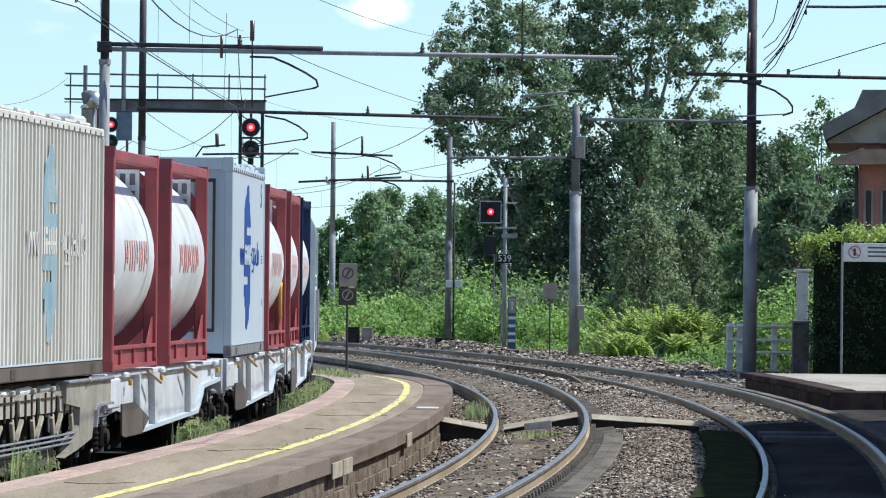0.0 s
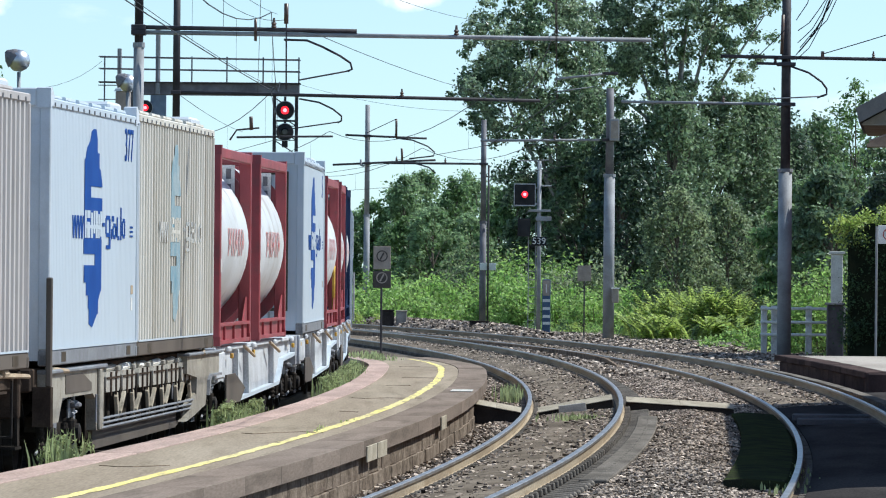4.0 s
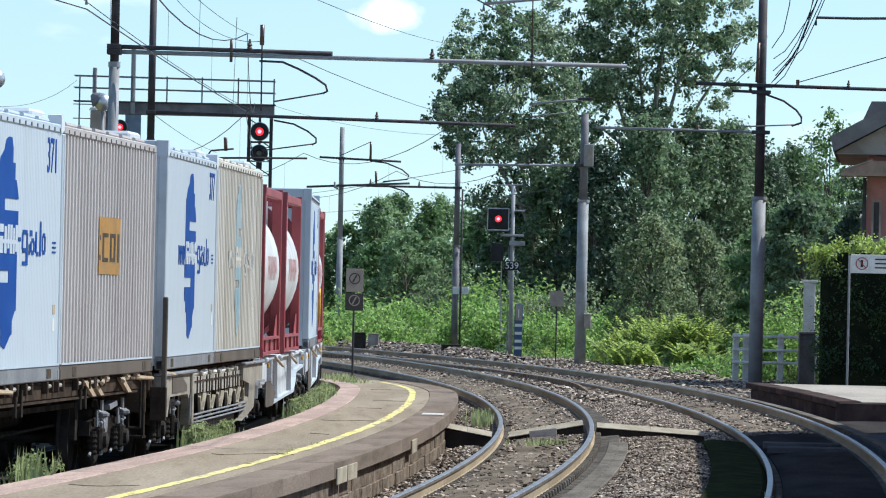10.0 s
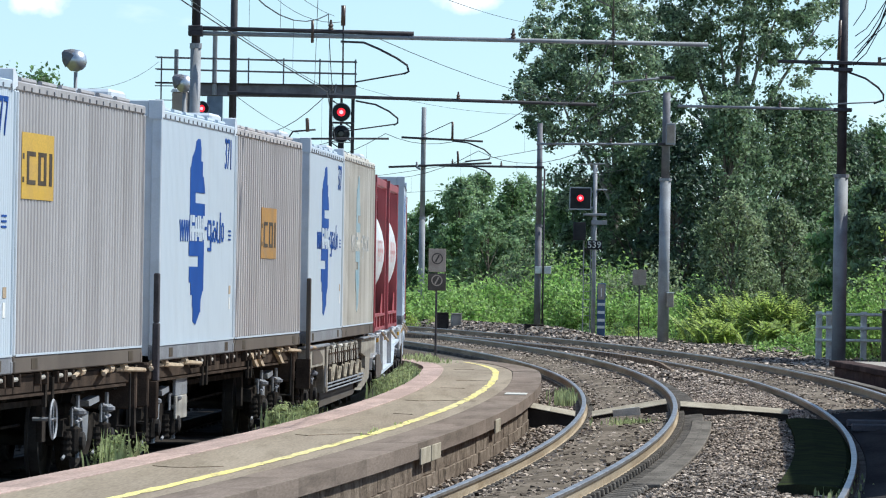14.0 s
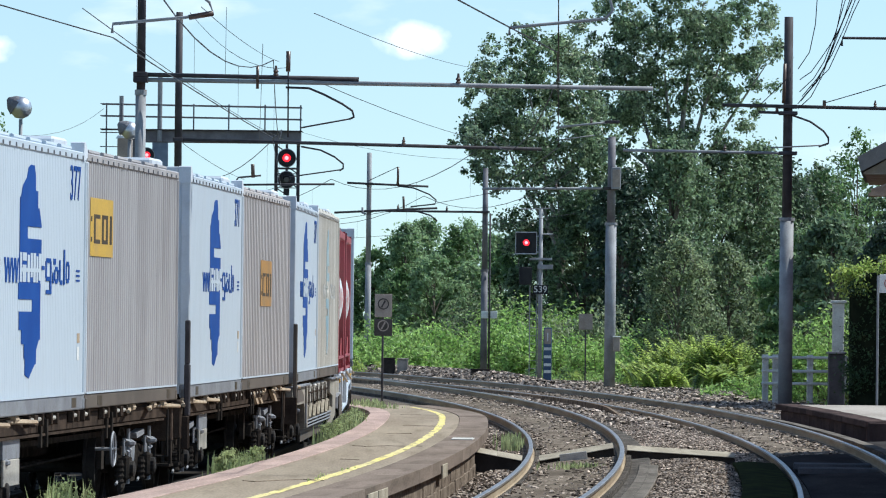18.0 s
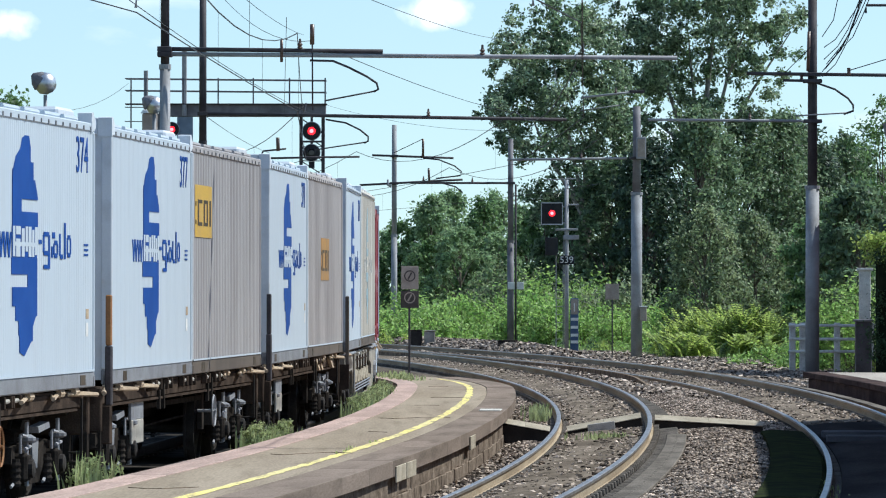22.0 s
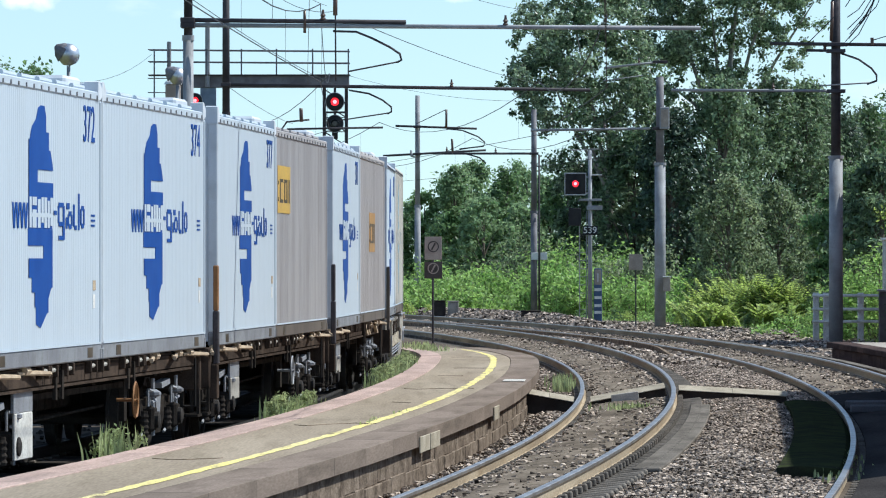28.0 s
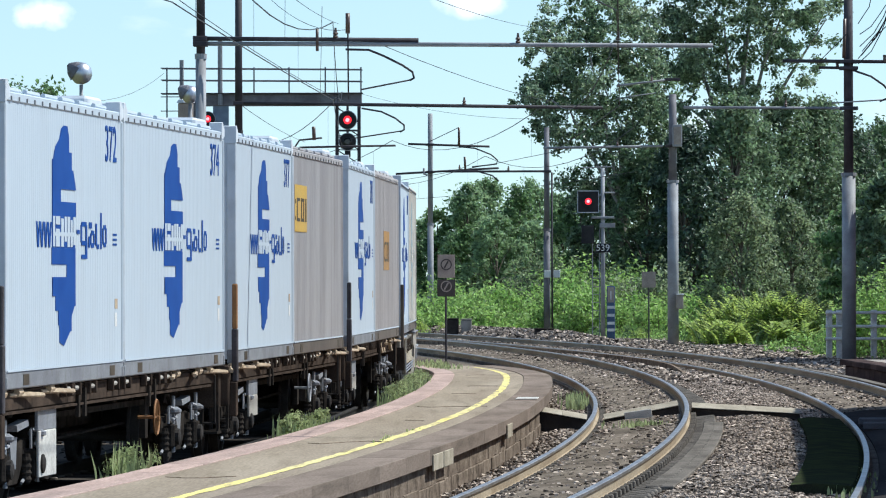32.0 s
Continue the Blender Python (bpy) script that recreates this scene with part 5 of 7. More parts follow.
overhead("black overhead contact line above the freight train", R_TRAIN, [30, 71, 110, 151, 196, 240, 285, 330], 5.62, 7.1)
overhead("black overhead contact line above the middle track", R_MID, [30, 71, 110, 151, 196, 240, 285, 330], 5.5, 6.9)
overhead("black overhead contact line above the outer track", R_RIGHT, [165, 205, 238, 285, 330], 5.25, 6.55)
feed = thing("feeder_cable", "bundle of dark feeder cables sagging to the tall mast", "cable")
for k, pts in enumerate(([(1417, 131), (1446, 96), (1464, 64), (1484, 10), (1498, -24), (1515, -80)], [(1420, 88), (1440, 74), (1457, 50), (1478, 18), (1491, -6), (1518, -70)],
                          [(1417, 140), (1440, 118), (1458, 84), (1478, 30), (1490, -30), (1500, -90)], [(1424, 118), (1452, 84), (1476, 44), (1500, -10), (1530, -90)],
                          [(1350, 134), (1372, 112), (1396, 88)], [(1464, 129), (1520, 112), (1600, 87), (1760, 38)],
                          [(1422, 126), (1450, 92), (1470, 52), (1492, -8), (1524, -90)], [(1419, 110), (1444, 86), (1462, 56), (1482, 4), (1507, -84)], [(1416, 70), (1436, 40), (1446, -10), (1450, -80)], [(1440, 100), (1470, 70), (1488, 30), (1512, -30), (1540, -90)])):
    bm = bmesh.new()
    pipe(bm, [(at_px(x, 165), 164.7 - 0.03 * k, up(y, 165)) for x, y in pts], 0.014, 5)
    part("cable", bm, "wire", feed)
bm = bmesh.new()
pipe(bm, [(at_px(x, 165), 164.5, up(y, 165)) for x, y in ((1493, 28), (1494, 14), (1570, 14), (1720, 10))], 0.04, 6)
part("hanger_arm", bm, "steel_dark", feed)
part("end_insulator", rods(((at_px(1464, 165), 164.7, up(137, 165)), (at_px(1464, 165), 164.7, up(124, 165)), 0.05)), "insulator", feed)
feed2 = thing("feeder_cable", "thin dark feeder lines crossing the sky", "cable")
for a, b, s in (((at_px(560, 110), 110, up(-21, 110)), (at_px(870, 240), 240, up(76, 240)), 0.2), ((at_px(150, 90), 90, up(-25, 90)), (at_px(540, 240), 240, up(215, 240)), 0.25),
                ((at_px(340, 150), 150, up(-20, 150)), (at_px(516, 151), 151, up(76, 151)), 0.45), ((at_px(360, 120), 120, up(-30, 120)), (at_px(500, 200), 200, up(66, 200)), 0.15),
                ((at_px(560, 110), 110, up(97, 110)), (at_px(960, 230), 230, up(214, 230)), 0.3), ((at_px(330, 151), 151, up(212, 151)), (at_px(440, 240), 240, up(275, 240)), 0.1),
                ((at_px(-80, 150), 150, up(168, 150)), (at_px(190, 240), 240, up(152, 240)), 0.8), ((at_px(470, 110), 110, up(35, 110)), (at_px(466, 151), 151, up(206, 151)), 0.0),
                ((at_px(405, 151), 151, up(-30, 151)), (at_px(404, 151), 151, up(95, 151)), 0.0), ((at_px(540, 240), 240, up(190, 240)), (at_px(870, 235), 235, up(235, 235)), 0.3)):
    bm = bmesh.new()
    span(bm, a, b, s, 0.008)
    part("cable", bm, "wire", feed2)


def lamp_head(parent, x, z, r, y=-0.25, label=""):
    """A round signal target with a hood and a glowing lens."""
    h = part("target", turned(bmesh.new(), [(r, 0), (r, 0.05), (r * 0.9, 0.06)], 24, "Y"), "signal_black", parent, label, smooth=False)
    h.matrix_basis = Matrix.Translation((x, y, z)) @ Matrix.Rotation(math.pi, 4, "Z")
    part("rim", turned(bmesh.new(), [(r * 1.07, -0.01), (r * 1.07, 0.035), (r * 1.0, 0.036), (r * 1.0, -0.01)], 24, "Y"), "signal_rim", h)
    hood = bmesh.new()
    for i in range(12):
        a0, a1 = math.pi * i / 12, math.pi * (i + 1) / 12
        for q, s in ((0.50, 1),):
            vs = [hood.verts.new((r * q * math.cos(a), yy, r * q * math.sin(a))) for a, yy in ((a0, 0.05), (a1, 0.05), (a1, 0.3), (a0, 0.3))]
            hood.faces.new(vs)
    part("hood", hood, "signal_black", h)
    return h


def lens(h, r, lit):
    if lit:
        part("lens", turned(bmesh.new(), [(r, 0.061), (r * 0.9, 0.075), (r * 0.6, 0.085)], 16, "Y"), "lamp_red", h, "glowing red lens")
        part("core", turned(bmesh.new(), [(r * 0.5, 0.086), (r * 0.3, 0.092)], 10, "Y"), "lamp_core", h)
    else:
        part("lens", turned(bmesh.new(), [(r, 0.061), (r * 0.9, 0.07), (r * 0.5, 0.078)], 16, "Y"), "glass_dark", h, "dark unlit lens")


GD = 240.0
gan = thing("signal_gantry", "dark steel signal gantry with railed walkway", "signal gantry", pose(0, GD, 0))


def gx(px):
    return at_px(px, GD)


part("girder", boxes((gx(250), gx(540), -0.35, 0.35, up(211, GD), up(190, GD)), bevel=0.02), "steel_mast", gan)
part("walkway", boxes((gx(185), gx(542), -0.5, 0.5, up(190, GD) + 0.001, up(188, GD)), bevel=0.01), "steel_dark", gan)
for y in (146, 167):
    part("rail", rods(((gx(185), -0.48, up(y - 2, GD)), (gx(541), -0.48, up(y + 1, GD)), 0.022)), "steel_mast", gan)
    part("rail", rods(((gx(185), 0.48, up(y - 2, GD)), (gx(541), 0.48, up(y + 1, GD)), 0.022)), "steel_mast", gan)
for x in (196, 222, 288, 350, 412, 476, 539):
    part("rail_post", boxes((gx(x) - 0.03, gx(x) + 0.03, -0.5, -0.45, up(188, GD), up(143, GD))), "steel_mast", gan)
for y in (195, 220, 244):
    part("cage_rail", rods(((gx(185), -0.48, up(y, GD)), (gx(258), -0.48, up(y, GD)), 0.02)), "steel_mast", gan)
part("cage_post", boxes((gx(196) - 0.03, gx(196) + 0.03, -0.5, -0.45, up(244, GD), up(190, GD))), "steel_mast", gan)
for x in (258, 296):
    part("cage_post", boxes((gx(x) - 0.05, gx(x) + 0.05, -0.1, 0.1, up(300, GD), up(190, GD))), "steel_mast", gan)
for x in (496, 535):
    leg = part("leg", boxes((gx(x) - 0.07, gx(x) + 0.07, -0.09, 0.09, -0.4, up(205, GD)), bevel=0.01), "steel_dark", gan)
bm = bmesh.new()
for i in range(14):
    z0, z1 = up(214 + i * 25, GD), up(239 + i * 25, GD)
    rod(bm, (gx(496), 0, z0), (gx(535), 0, z1), 0.025, n=5)
    rod(bm, (gx(496), 0, z1), (gx(535), 0, z1), 0.02, n=5)
part("bracing", bm, "steel_dark", gan)
part("left_leg", boxes((gx(242) - 0.12, gx(242) + 0.12, -0.12, 0.12, -0.4, up(190, GD)), bevel=0.02), "steel_mast", gan)
part("mast_tube", rods(((gx(222), -0.4, up(250, GD)), (gx(222), -0.4, up(130, GD)), 0.09), ((gx(290), -0.4, up(210, GD)), (gx(290), -0.4, up(95, GD)), 0.10)), "galvanised", gan)
part("back_panel", boxes((gx(277), gx(305), -0.3, -0.26, up(262, GD), up(203, GD)), bevel=0.01), "panel_bluegrey", gan, "blue-grey signal back panel")
sig = thing("gantry_signal", "two-lamp railway signal with the upper lamp red", "railway signal", pose(gx(515), GD - 0.12, 0))
part("mount", boxes((-0.5, 0.5, -0.17, 0.02, up(255, GD) - 0.04, up(255, GD) + 0.04)), "steel_dark", sig)
part("hanger", boxes((-0.05, 0.05, -0.15, -0.02, up(290, GD), up(212, GD))), "steel_dark", sig)
h = lamp_head(sig, 0, up(236.5, GD), 0.37)
lens(h, 0.17, True)
h = lamp_head(sig, 0, up(275, GD), 0.35)
lens(h, 0.2, False)
part("stem", boxes((-0.12, 0.12, -0.2, -0.05, up(302, GD), up(290, GD))), "signal_black", sig)
sig = thing("gantry_signal", "red railway signal lamp on the gantry cage", "railway signal", pose(gx(268), GD - 0.12, 0))
part("mount", boxes((-0.5, 0.6, -0.1, 0.02, up(225, GD) - 0.04, up(225, GD) + 0.04)), "steel_dark", sig)
h = lamp_head(sig, 0, up(234, GD), 0.30)
lens(h, 0.14, True)
h = lamp_head(sig, 0, up(264, GD), 0.28)
lens(h, 0.16, False)

SD = 212.0
sx = at_px(966, SD)
sig = thing("post_signal", "lineside railway signal with a square red-lit board", "railway signal", pose(sx, SD, -0.4))
zz = lambda y: up(y, SD) + 0.4
part("post", rods(((0, 0, 0), (0, 0, zz(322)), 0.085, 0.075), n=12), "galvanised", sig, smooth=True)
part("footing", boxes((-0.3, 0.3, -0.3, 0.3, -0.2, 0.15), bevel=0.03), "concrete", sig)
bx = at_px(940, SD) - sx
brd = part("board", boxes((bx - 0.37, bx + 0.37, -0.3, -0.2, zz(400), zz(364)), bevel=0.01), "signal_black", sig, "dark square signal board")
fr = boxes((bx - 0.40, bx + 0.40, -0.31, -0.19, zz(364), zz(362)), (bx - 0.40, bx + 0.40, -0.31, -0.19, zz(402), zz(400)),
           (bx - 0.40, bx - 0.37, -0.31, -0.19, zz(400), zz(364)), (bx + 0.37, bx + 0.40, -0.31, -0.19, zz(400), zz(364)))
part("frame", fr, "signal_rim", brd, "pale board frame")
h = part("lens_ring", turned(bmesh.new(), [(0.19, 0), (0.19, 0.05), (0.16, 0.055)], 18, "Y"), "signal_black", brd)
h.matrix_basis = Matrix.Translation((bx, -0.3, zz(381.5))) @ Matrix.Rotation(math.pi, 4, "Z")
lens(h, 0.12, True)
part("bracket", rods(((0, 0, zz(370)), (bx, -0.2, zz(370)), 0.03), ((0, 0, zz(398)), (bx, -0.2, zz(398)), 0.03), ((0, -0.02, zz(366)), (0.45, -0.02, zz(366)), 0.03), ((-0.75, 0, zz(322)), (0.35, 0, zz(320)), 0.02)), "galvanised", sig)
part("shelf", boxes((-0.42, 0.42, -0.2, 0.0, zz(412), zz(408)), (-0.12, 0.45, -0.2, 0.0, zz(428), zz(420)), bevel=0.01), "galvanised", sig)
low = part("lower_head", boxes((bx - 0.25, bx + 0.22, -0.3, -0.05, zz(456), zz(424)), bevel=0.03), "signal_black", sig, "dark unlit lower signal head")
part("number_plate", boxes((-0.28, 0.28, -0.13, -0.1, zz(472), zz(456)), bevel=0.005), "signal_black", sig, "small dark number board")
part("ladder", rods(((-0.38, 0.05, 0), (-0.38, 0.05, zz(430)), 0.018), ((-0.12, 0.05, 0), (-0.12, 0.05, zz(430)), 0.018),
                    *[((-0.38, 0.05, 0.3 * i + 0.2), (-0.12, 0.05, 0.3 * i + 0.2), 0.012) for i in range(10)], n=5), "galvanised", sig)


def lettering(text, size, material, parent, m, name="lettering"):
    """Flat raised letters as one mesh."""
    cu = bpy.data.curves.new(name, "FONT")
    cu.body, cu.size, cu.extrude, cu.align_x, cu.align_y = text, size, 0.003, "CENTER", "CENTER"
    tmp = bpy.data.objects.new(name, cu)
    scene.collection.objects.link(tmp)
    me = bpy.data.meshes.new_from_object(tmp.evaluated_get(bpy.context.evaluated_depsgraph_get()))
    bpy.data.objects.remove(tmp)
    bpy.data.curves.remove(cu)
    me.materials.clear()
    me.materials.append(M[material])
    ob = new(name, me)
    ob.parent = parent
    ob.matrix_basis = m
    return ob


lettering("539", 0.34, "sign_white", sig, pose(0, -0.135, zz(464), 90))
brd = thing("marker_post", "narrow blue and white striped marker board", "marker board", pose(at_px(980, SD - 1), SD - 1, -0.4))
part("back", boxes((-0.15, 0.15, 0, 0.05, 0.0, zz(531)), bevel=0.02), "sign_blue", brd)
part("white_field", boxes((-0.12, 0.12, -0.006, -0.001, zz(560), zz(533))), "sign_grey", brd)
part("numeral", boxes((-0.02, 0.02, -0.012, -0.007, zz(555), zz(540))), "sign_white", brd)
for y in (566, 580, 594, 606):
    part("stripe", boxes((-0.13, 0.13, -0.006, -0.001, zz(y + 5), zz(y))), "sign_white", brd)
brd = thing("marker_sign", "small grey plate on a thin post", "sign", pose(at_px(1047, 208), 208, -0.4))
part("post", rods(((0, 0, 0), (0, 0, up(505, 208) + 0.4), 0.025)), "steel_dark", brd)
part("plate", boxes((-0.25, 0.25, -0.04, -0.026, up(534, 208) + 0.4, up(506, 208) + 0.4), bevel=0.01), "sign_grey", brd)
KD = 147.0
sgn = thing("platform_sign", "two weathered square signs on a thin post", "sign", pose(at_px(688, KD), KD, -0.05))
part("post", rods(((0, 0, 0), (0, 0, up(475, KD) + 0.05), 0.028)), "steel_dark", sgn)
for nm, y0, y1, hw, mt, lb in (("upper_plate", 475, 516, 0.21, "sign_grey", "brownish weathered sign plate"), ("lower_plate", 519, 549, 0.22, "plate_dark", "dark sign plate")):
    p = part(nm, boxes((-hw, hw + 0.02, -0.05, -0.03, up(y1, KD) + 0.05, up(y0, KD) + 0.05), bevel=0.008), mt, sgn, lb)
    part("ring", ring_plate(bmesh.new(), 0.115, 0.145, 0.006), "plate_dark" if y0 < 500 else "sign_grey", p).matrix_basis = Matrix.Translation((0.01, -0.051, up((y0 + y1) / 2 - 3, KD) + 0.05))
    part("bar", boxes((-0.02, 0.02, -0.004, 0.0, -0.1, 0.1)), "plate_dark" if y0 < 500 else "sign_grey", p).matrix_basis = Matrix.Translation((0.01, -0.051, up((y0 + y1) / 2 - 3, KD) + 0.05)) @ Matrix.Rotation(0.5, 4, "Y")

for px, py, d, r in ((43, 152, 125, 0.25), (236, 190, 125, 0.20)):
    lp = thing("yard_lamp", "mirrored round yard lamp on a thin pole", "lamp post", pose(at_px(px, d), d, -0.4), "yard lamps")
    z = up(py, d) + 0.4
    part("pole", rods(((0, 0, 0), (0, 0, z - r), 0.05, 0.04), n=10), "galvanised", lp, smooth=True)
    part("globe", turned(bmesh.new(), [(0.02, -r), (r * 0.6, -r * 0.8), (r * 0.92, -r * 0.35), (r, 0.0), (r * 0.9, r * 0.4), (r * 0.55, r * 0.8), (0.03, r * 0.95)], 20), "chrome", lp, "mirrored globe", smooth=True).matrix_basis = Matrix.Translation((0, 0, z)) @ Matrix.Rotation(0.5, 4, "Y")
    part("cap", turned(bmesh.new(), [(r * 0.95, 0.0), (r * 0.7, r * 0.55), (0.04, r * 1.05)], 16), "steel_mast", lp).matrix_basis = Matrix.Translation((-0.08, 0, z + 0.03)) @ Matrix.Rotation(-0.9, 4, "Y")
cab = thing("relay_hut", "small grey relay cabinet on a pole", "switch box", pose(at_px(228, 126), 126, -0.4))
part("pole", rods(((0, 0, 0), (0, 0, up(250, 126) + 0.4), 0.05)), "galvanised", cab)
part("case", boxes((-0.16, 0.16, -0.15, 0.15, up(250, 126) + 0.4, up(205, 126) + 0.4), bevel=0.02), "sign_grey", cab)
part("lid", turned(bmesh.new(), [(0.2, 0), (0.17, 0.06), (0.08, 0.1), (0.02, 0.11)], 14), "sign_white", cab).matrix_basis = Matrix.Translation((0, 0, up(205, 126) + 0.401))


# ---------------------------------------------------------------- right side: hedge, sign, fence, houses
def up0(y, d):
    return EYE_Z + (514.5 - y) / FOCAL * d


def px0(px, d):
    return (px + 72.7 - 784) / FOCAL * d


hd = 143.0
hedge = thing("ivy_hedge", "tall ivy hedge coloured dark for its shaded side, bright for its sunlit top", "hedge", pose(px0(1437, hd), hd, 0.0))
# shade on the sides and sunlight on the top are put into the colours
part("core", boxes((0.15, 4.2, 0.2, 1.5, -0.4, up0(425, hd)), bevel=0.1), "hedge_core_shaded", hedge, "inner growth coloured near black for shade")
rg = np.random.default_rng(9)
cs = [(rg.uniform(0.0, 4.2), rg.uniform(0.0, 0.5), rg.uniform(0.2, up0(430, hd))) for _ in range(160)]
leaf_cloud("ivy", cs, np.full(160, 0.28), 16000, 0.075, "ivy_leaf_shaded", hedge, rg)
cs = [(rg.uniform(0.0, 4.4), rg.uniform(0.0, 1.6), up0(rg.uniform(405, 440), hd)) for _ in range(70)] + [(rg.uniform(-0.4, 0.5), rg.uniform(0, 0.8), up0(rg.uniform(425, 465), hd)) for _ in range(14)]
leaf_cloud("top_leaves", cs, np.full(84, 0.24), 7000, 0.1, "leaf_yellow", hedge, rg, label="top leaves coloured bright yellow-green for sunlight")
sd = 137.0
sgn = thing("station_notice", "white warning board on thin posts", "sign", pose(px0(1491, sd), sd, 0.3))
for x in (0.0, 1.9):
    part("post", rods(((x, 0, -0.78), (x, 0, up0(430, sd) - 0.3), 0.028)), "galvanised", sgn)
bd = part("board", boxes((0.03, 1.9, -0.07, -0.036, up0(461, sd) - 0.3, up0(428, sd) - 0.3), bevel=0.006), "sign_white", sgn, "white board with small dark writing")
zc = up0(444, sd) - 0.3
part("ring", ring_plate(bmesh.new(), 0.128, 0.15, 0.006), "sign_red", bd, "dark red prohibition ring").matrix_basis = Matrix.Translation((0.29, -0.079, zc))
part("pictogram", boxes((-0.03, 0.03, -0.005, 0, -0.085, 0.085), bevel=0.0), "letter_dark", bd).matrix_basis = Matrix.Translation((0.29, -0.0715, zc))
part("slash", boxes((-0.010, 0.010, -0.006, -0.001, -0.128, 0.128)), "sign_red", bd).matrix_basis = Matrix.Translation((0.29, -0.079, zc)) @ Matrix.Rotation(-0.75, 4, "Y")
for i, w in enumerate((1.25, 1.2, 1.3)):
    part("text_bar", boxes((0.6, 0.6 + w, -0.076, -0.0715, zc + 0.09 - 0.1 * i, zc + 0.125 - 0.1 * i)), "letter_dark", bd)

for i, (px, d, w, h) in enumerate(((1270, 190, 2.0, 0.5), (1300, 184, 1.6, 0.45), (1335, 180, 2.2, 0.7), (1365, 178, 2.0, 0.9), (1395, 174, 1.8, 1.1), (1240, 196, 2.2, 0.5), (1420, 166, 1.5, 0.9), (1350, 171, 1.8, 0.45), (1290, 174, 1.4, 0.35))):
    bush("weed_clump", "sunlit yellow-green weeds round the fence", px0(px, d), d, w, 1.4, h, "leaf_bright" if i % 2 else "leaf_yellow", 900, 0.10, 400 + i, category="weeds", group="weeds round the fence", clumps=14)
pil = thing("gate_pillar", "white plastered gate pillar with a flat cap", "pillar", pose(px0(1421, 152), 152, -0.4))
part("shaft", boxes((-0.15, 0.15, -0.15, 0.15, 0, up0(480, 152) + 0.4), bevel=0.015), "concrete_white", pil)
part("cap", boxes((-0.20, 0.20, -0.20, 0.20, up0(480, 152) + 0.401, up0(475, 152) + 0.4), bevel=0.01), "concrete_white", pil)
bn = thing("dark_cabinet", "dark brown lineside cabinet beside the fence", "cabinet", pose(px0(1418, 150), 150, -0.4))
part("case", boxes((-0.2, 0.22, -0.2, 0.2, 0, up0(570, 150) + 0.4), bevel=0.02), "steel_dark", bn)
part("roof", boxes((-0.24, 0.26, -0.24, 0.24, up0(570, 150) + 0.401, up0(566, 150) + 0.4), bevel=0.01), "steel_mast", bn)
fd = 168.0
fence = thing("concrete_fence", "pale weathered concrete post and rail fence", "fence", pose(0, fd, -0.4))
for px in (1293, 1311, 1372, 1432, 1500):
    part("post", boxes((px0(px, fd) - 0.09, px0(px, fd) + 0.09, -0.08, 0.08, 0, up0(572, fd) + 0.4), bevel=0.02), "fence_white", fence)
for y in (577, 601, 623):
    part("rail", rods(((px0(1286, fd), -0.14, up0(y, fd) + 0.4), (px0(1520, fd), -0.14, up0(y, fd) + 0.4), 0.042), n=8), "fence_white", fence, smooth=True)
bush("bramble_bush", "sparse green bushes behind the fence", px0(1380, 176), 176, 4.0, 3.0, 1.5, "leaf_bright", 3500, 0.12, 201)
bush("bramble_bush", "green bushes beside the hedge", px0(1400, 172), 172, 3.0, 3.0, 3.2, "leaf_bright", 6000, 0.13, 202)
bush("bramble_bush", "low green weeds by the mast", px0(1310, 185), 185, 4.5, 3.0, 1.1, "leaf_bright", 3500, 0.12, 203)

bd0 = 158.0
hs = thing("railway_house", "pink plastered house with a grey concrete eave", "house", pose(px0(1519, bd0), bd0, 0, 0, 0, -4.8))
z_eave = up0(250, bd0)
wall = part("wall", boxes((0, 9, 0, 0.35, -0.4, z_eave), (0, 0.35, 0.351, 12, -0.4, z_eave), (8.65, 9, 0.351, 12, -0.4, z_eave), (0.351, 8.649, 11.65, 12, -0.4, z_eave)), "wall_pink", hs)
hx = lambda px: px0(px, bd0) - px0(1519, bd0)
hz = lambda y: up0(y, bd0)
RIDGE = 1712
for sgn in (1, -1):
    fx = lambda px: hx(px) if sgn > 0 else hx(2 * RIDGE - px)
    part("roof", prism(bmesh.new(), [(fx(1459), hz(248)), (fx(1453), hz(222)), (fx(1511), hz(190)), (fx(RIDGE - 0.1), hz(79)), (fx(RIDGE - 0.1), hz(110)), (fx(1506), hz(223))], -1.0, 13), "roof_concrete", hs, "grey sloping roof slab")
part("gable", prism(bmesh.new(), [(hx(1463), hz(251)), (hx(1466), hz(247)), (hx(1506), hz(225)), (hx(RIDGE), hz(112)), (hx(2 * RIDGE - 1506), hz(225)), (hx(2 * RIDGE - 1463), hz(251))], -0.6, 0.2), "soffit", hs, "shaded grey-brown gable")
part("parapet", prism(bmesh.new(), [(hx(1508), hz(190)), (hx(1524), hz(154)), (4, hz(152)), (4, hz(190))], 1.0, 3), "roof_concrete", hs)
part("soffit", boxes((hx(1466), 9.3, -0.62, 12, z_eave - 0.03, z_eave - 0.002)), "soffit", hs)
tl = part("porch_roof", prism(bmesh.new(), [(px0(1473, bd0) - px0(1519, bd0), up0(291, bd0)), (px0(1473, bd0) - px0(1519, bd0), up0(286, bd0)), (px0(1531, bd0) - px0(1519, bd0), up0(264, bd0)), (6, up0(262, bd0)), (6, up0(286, bd0))], -1.3, -0.01), "roof_tile", hs, "small tiled porch roof")
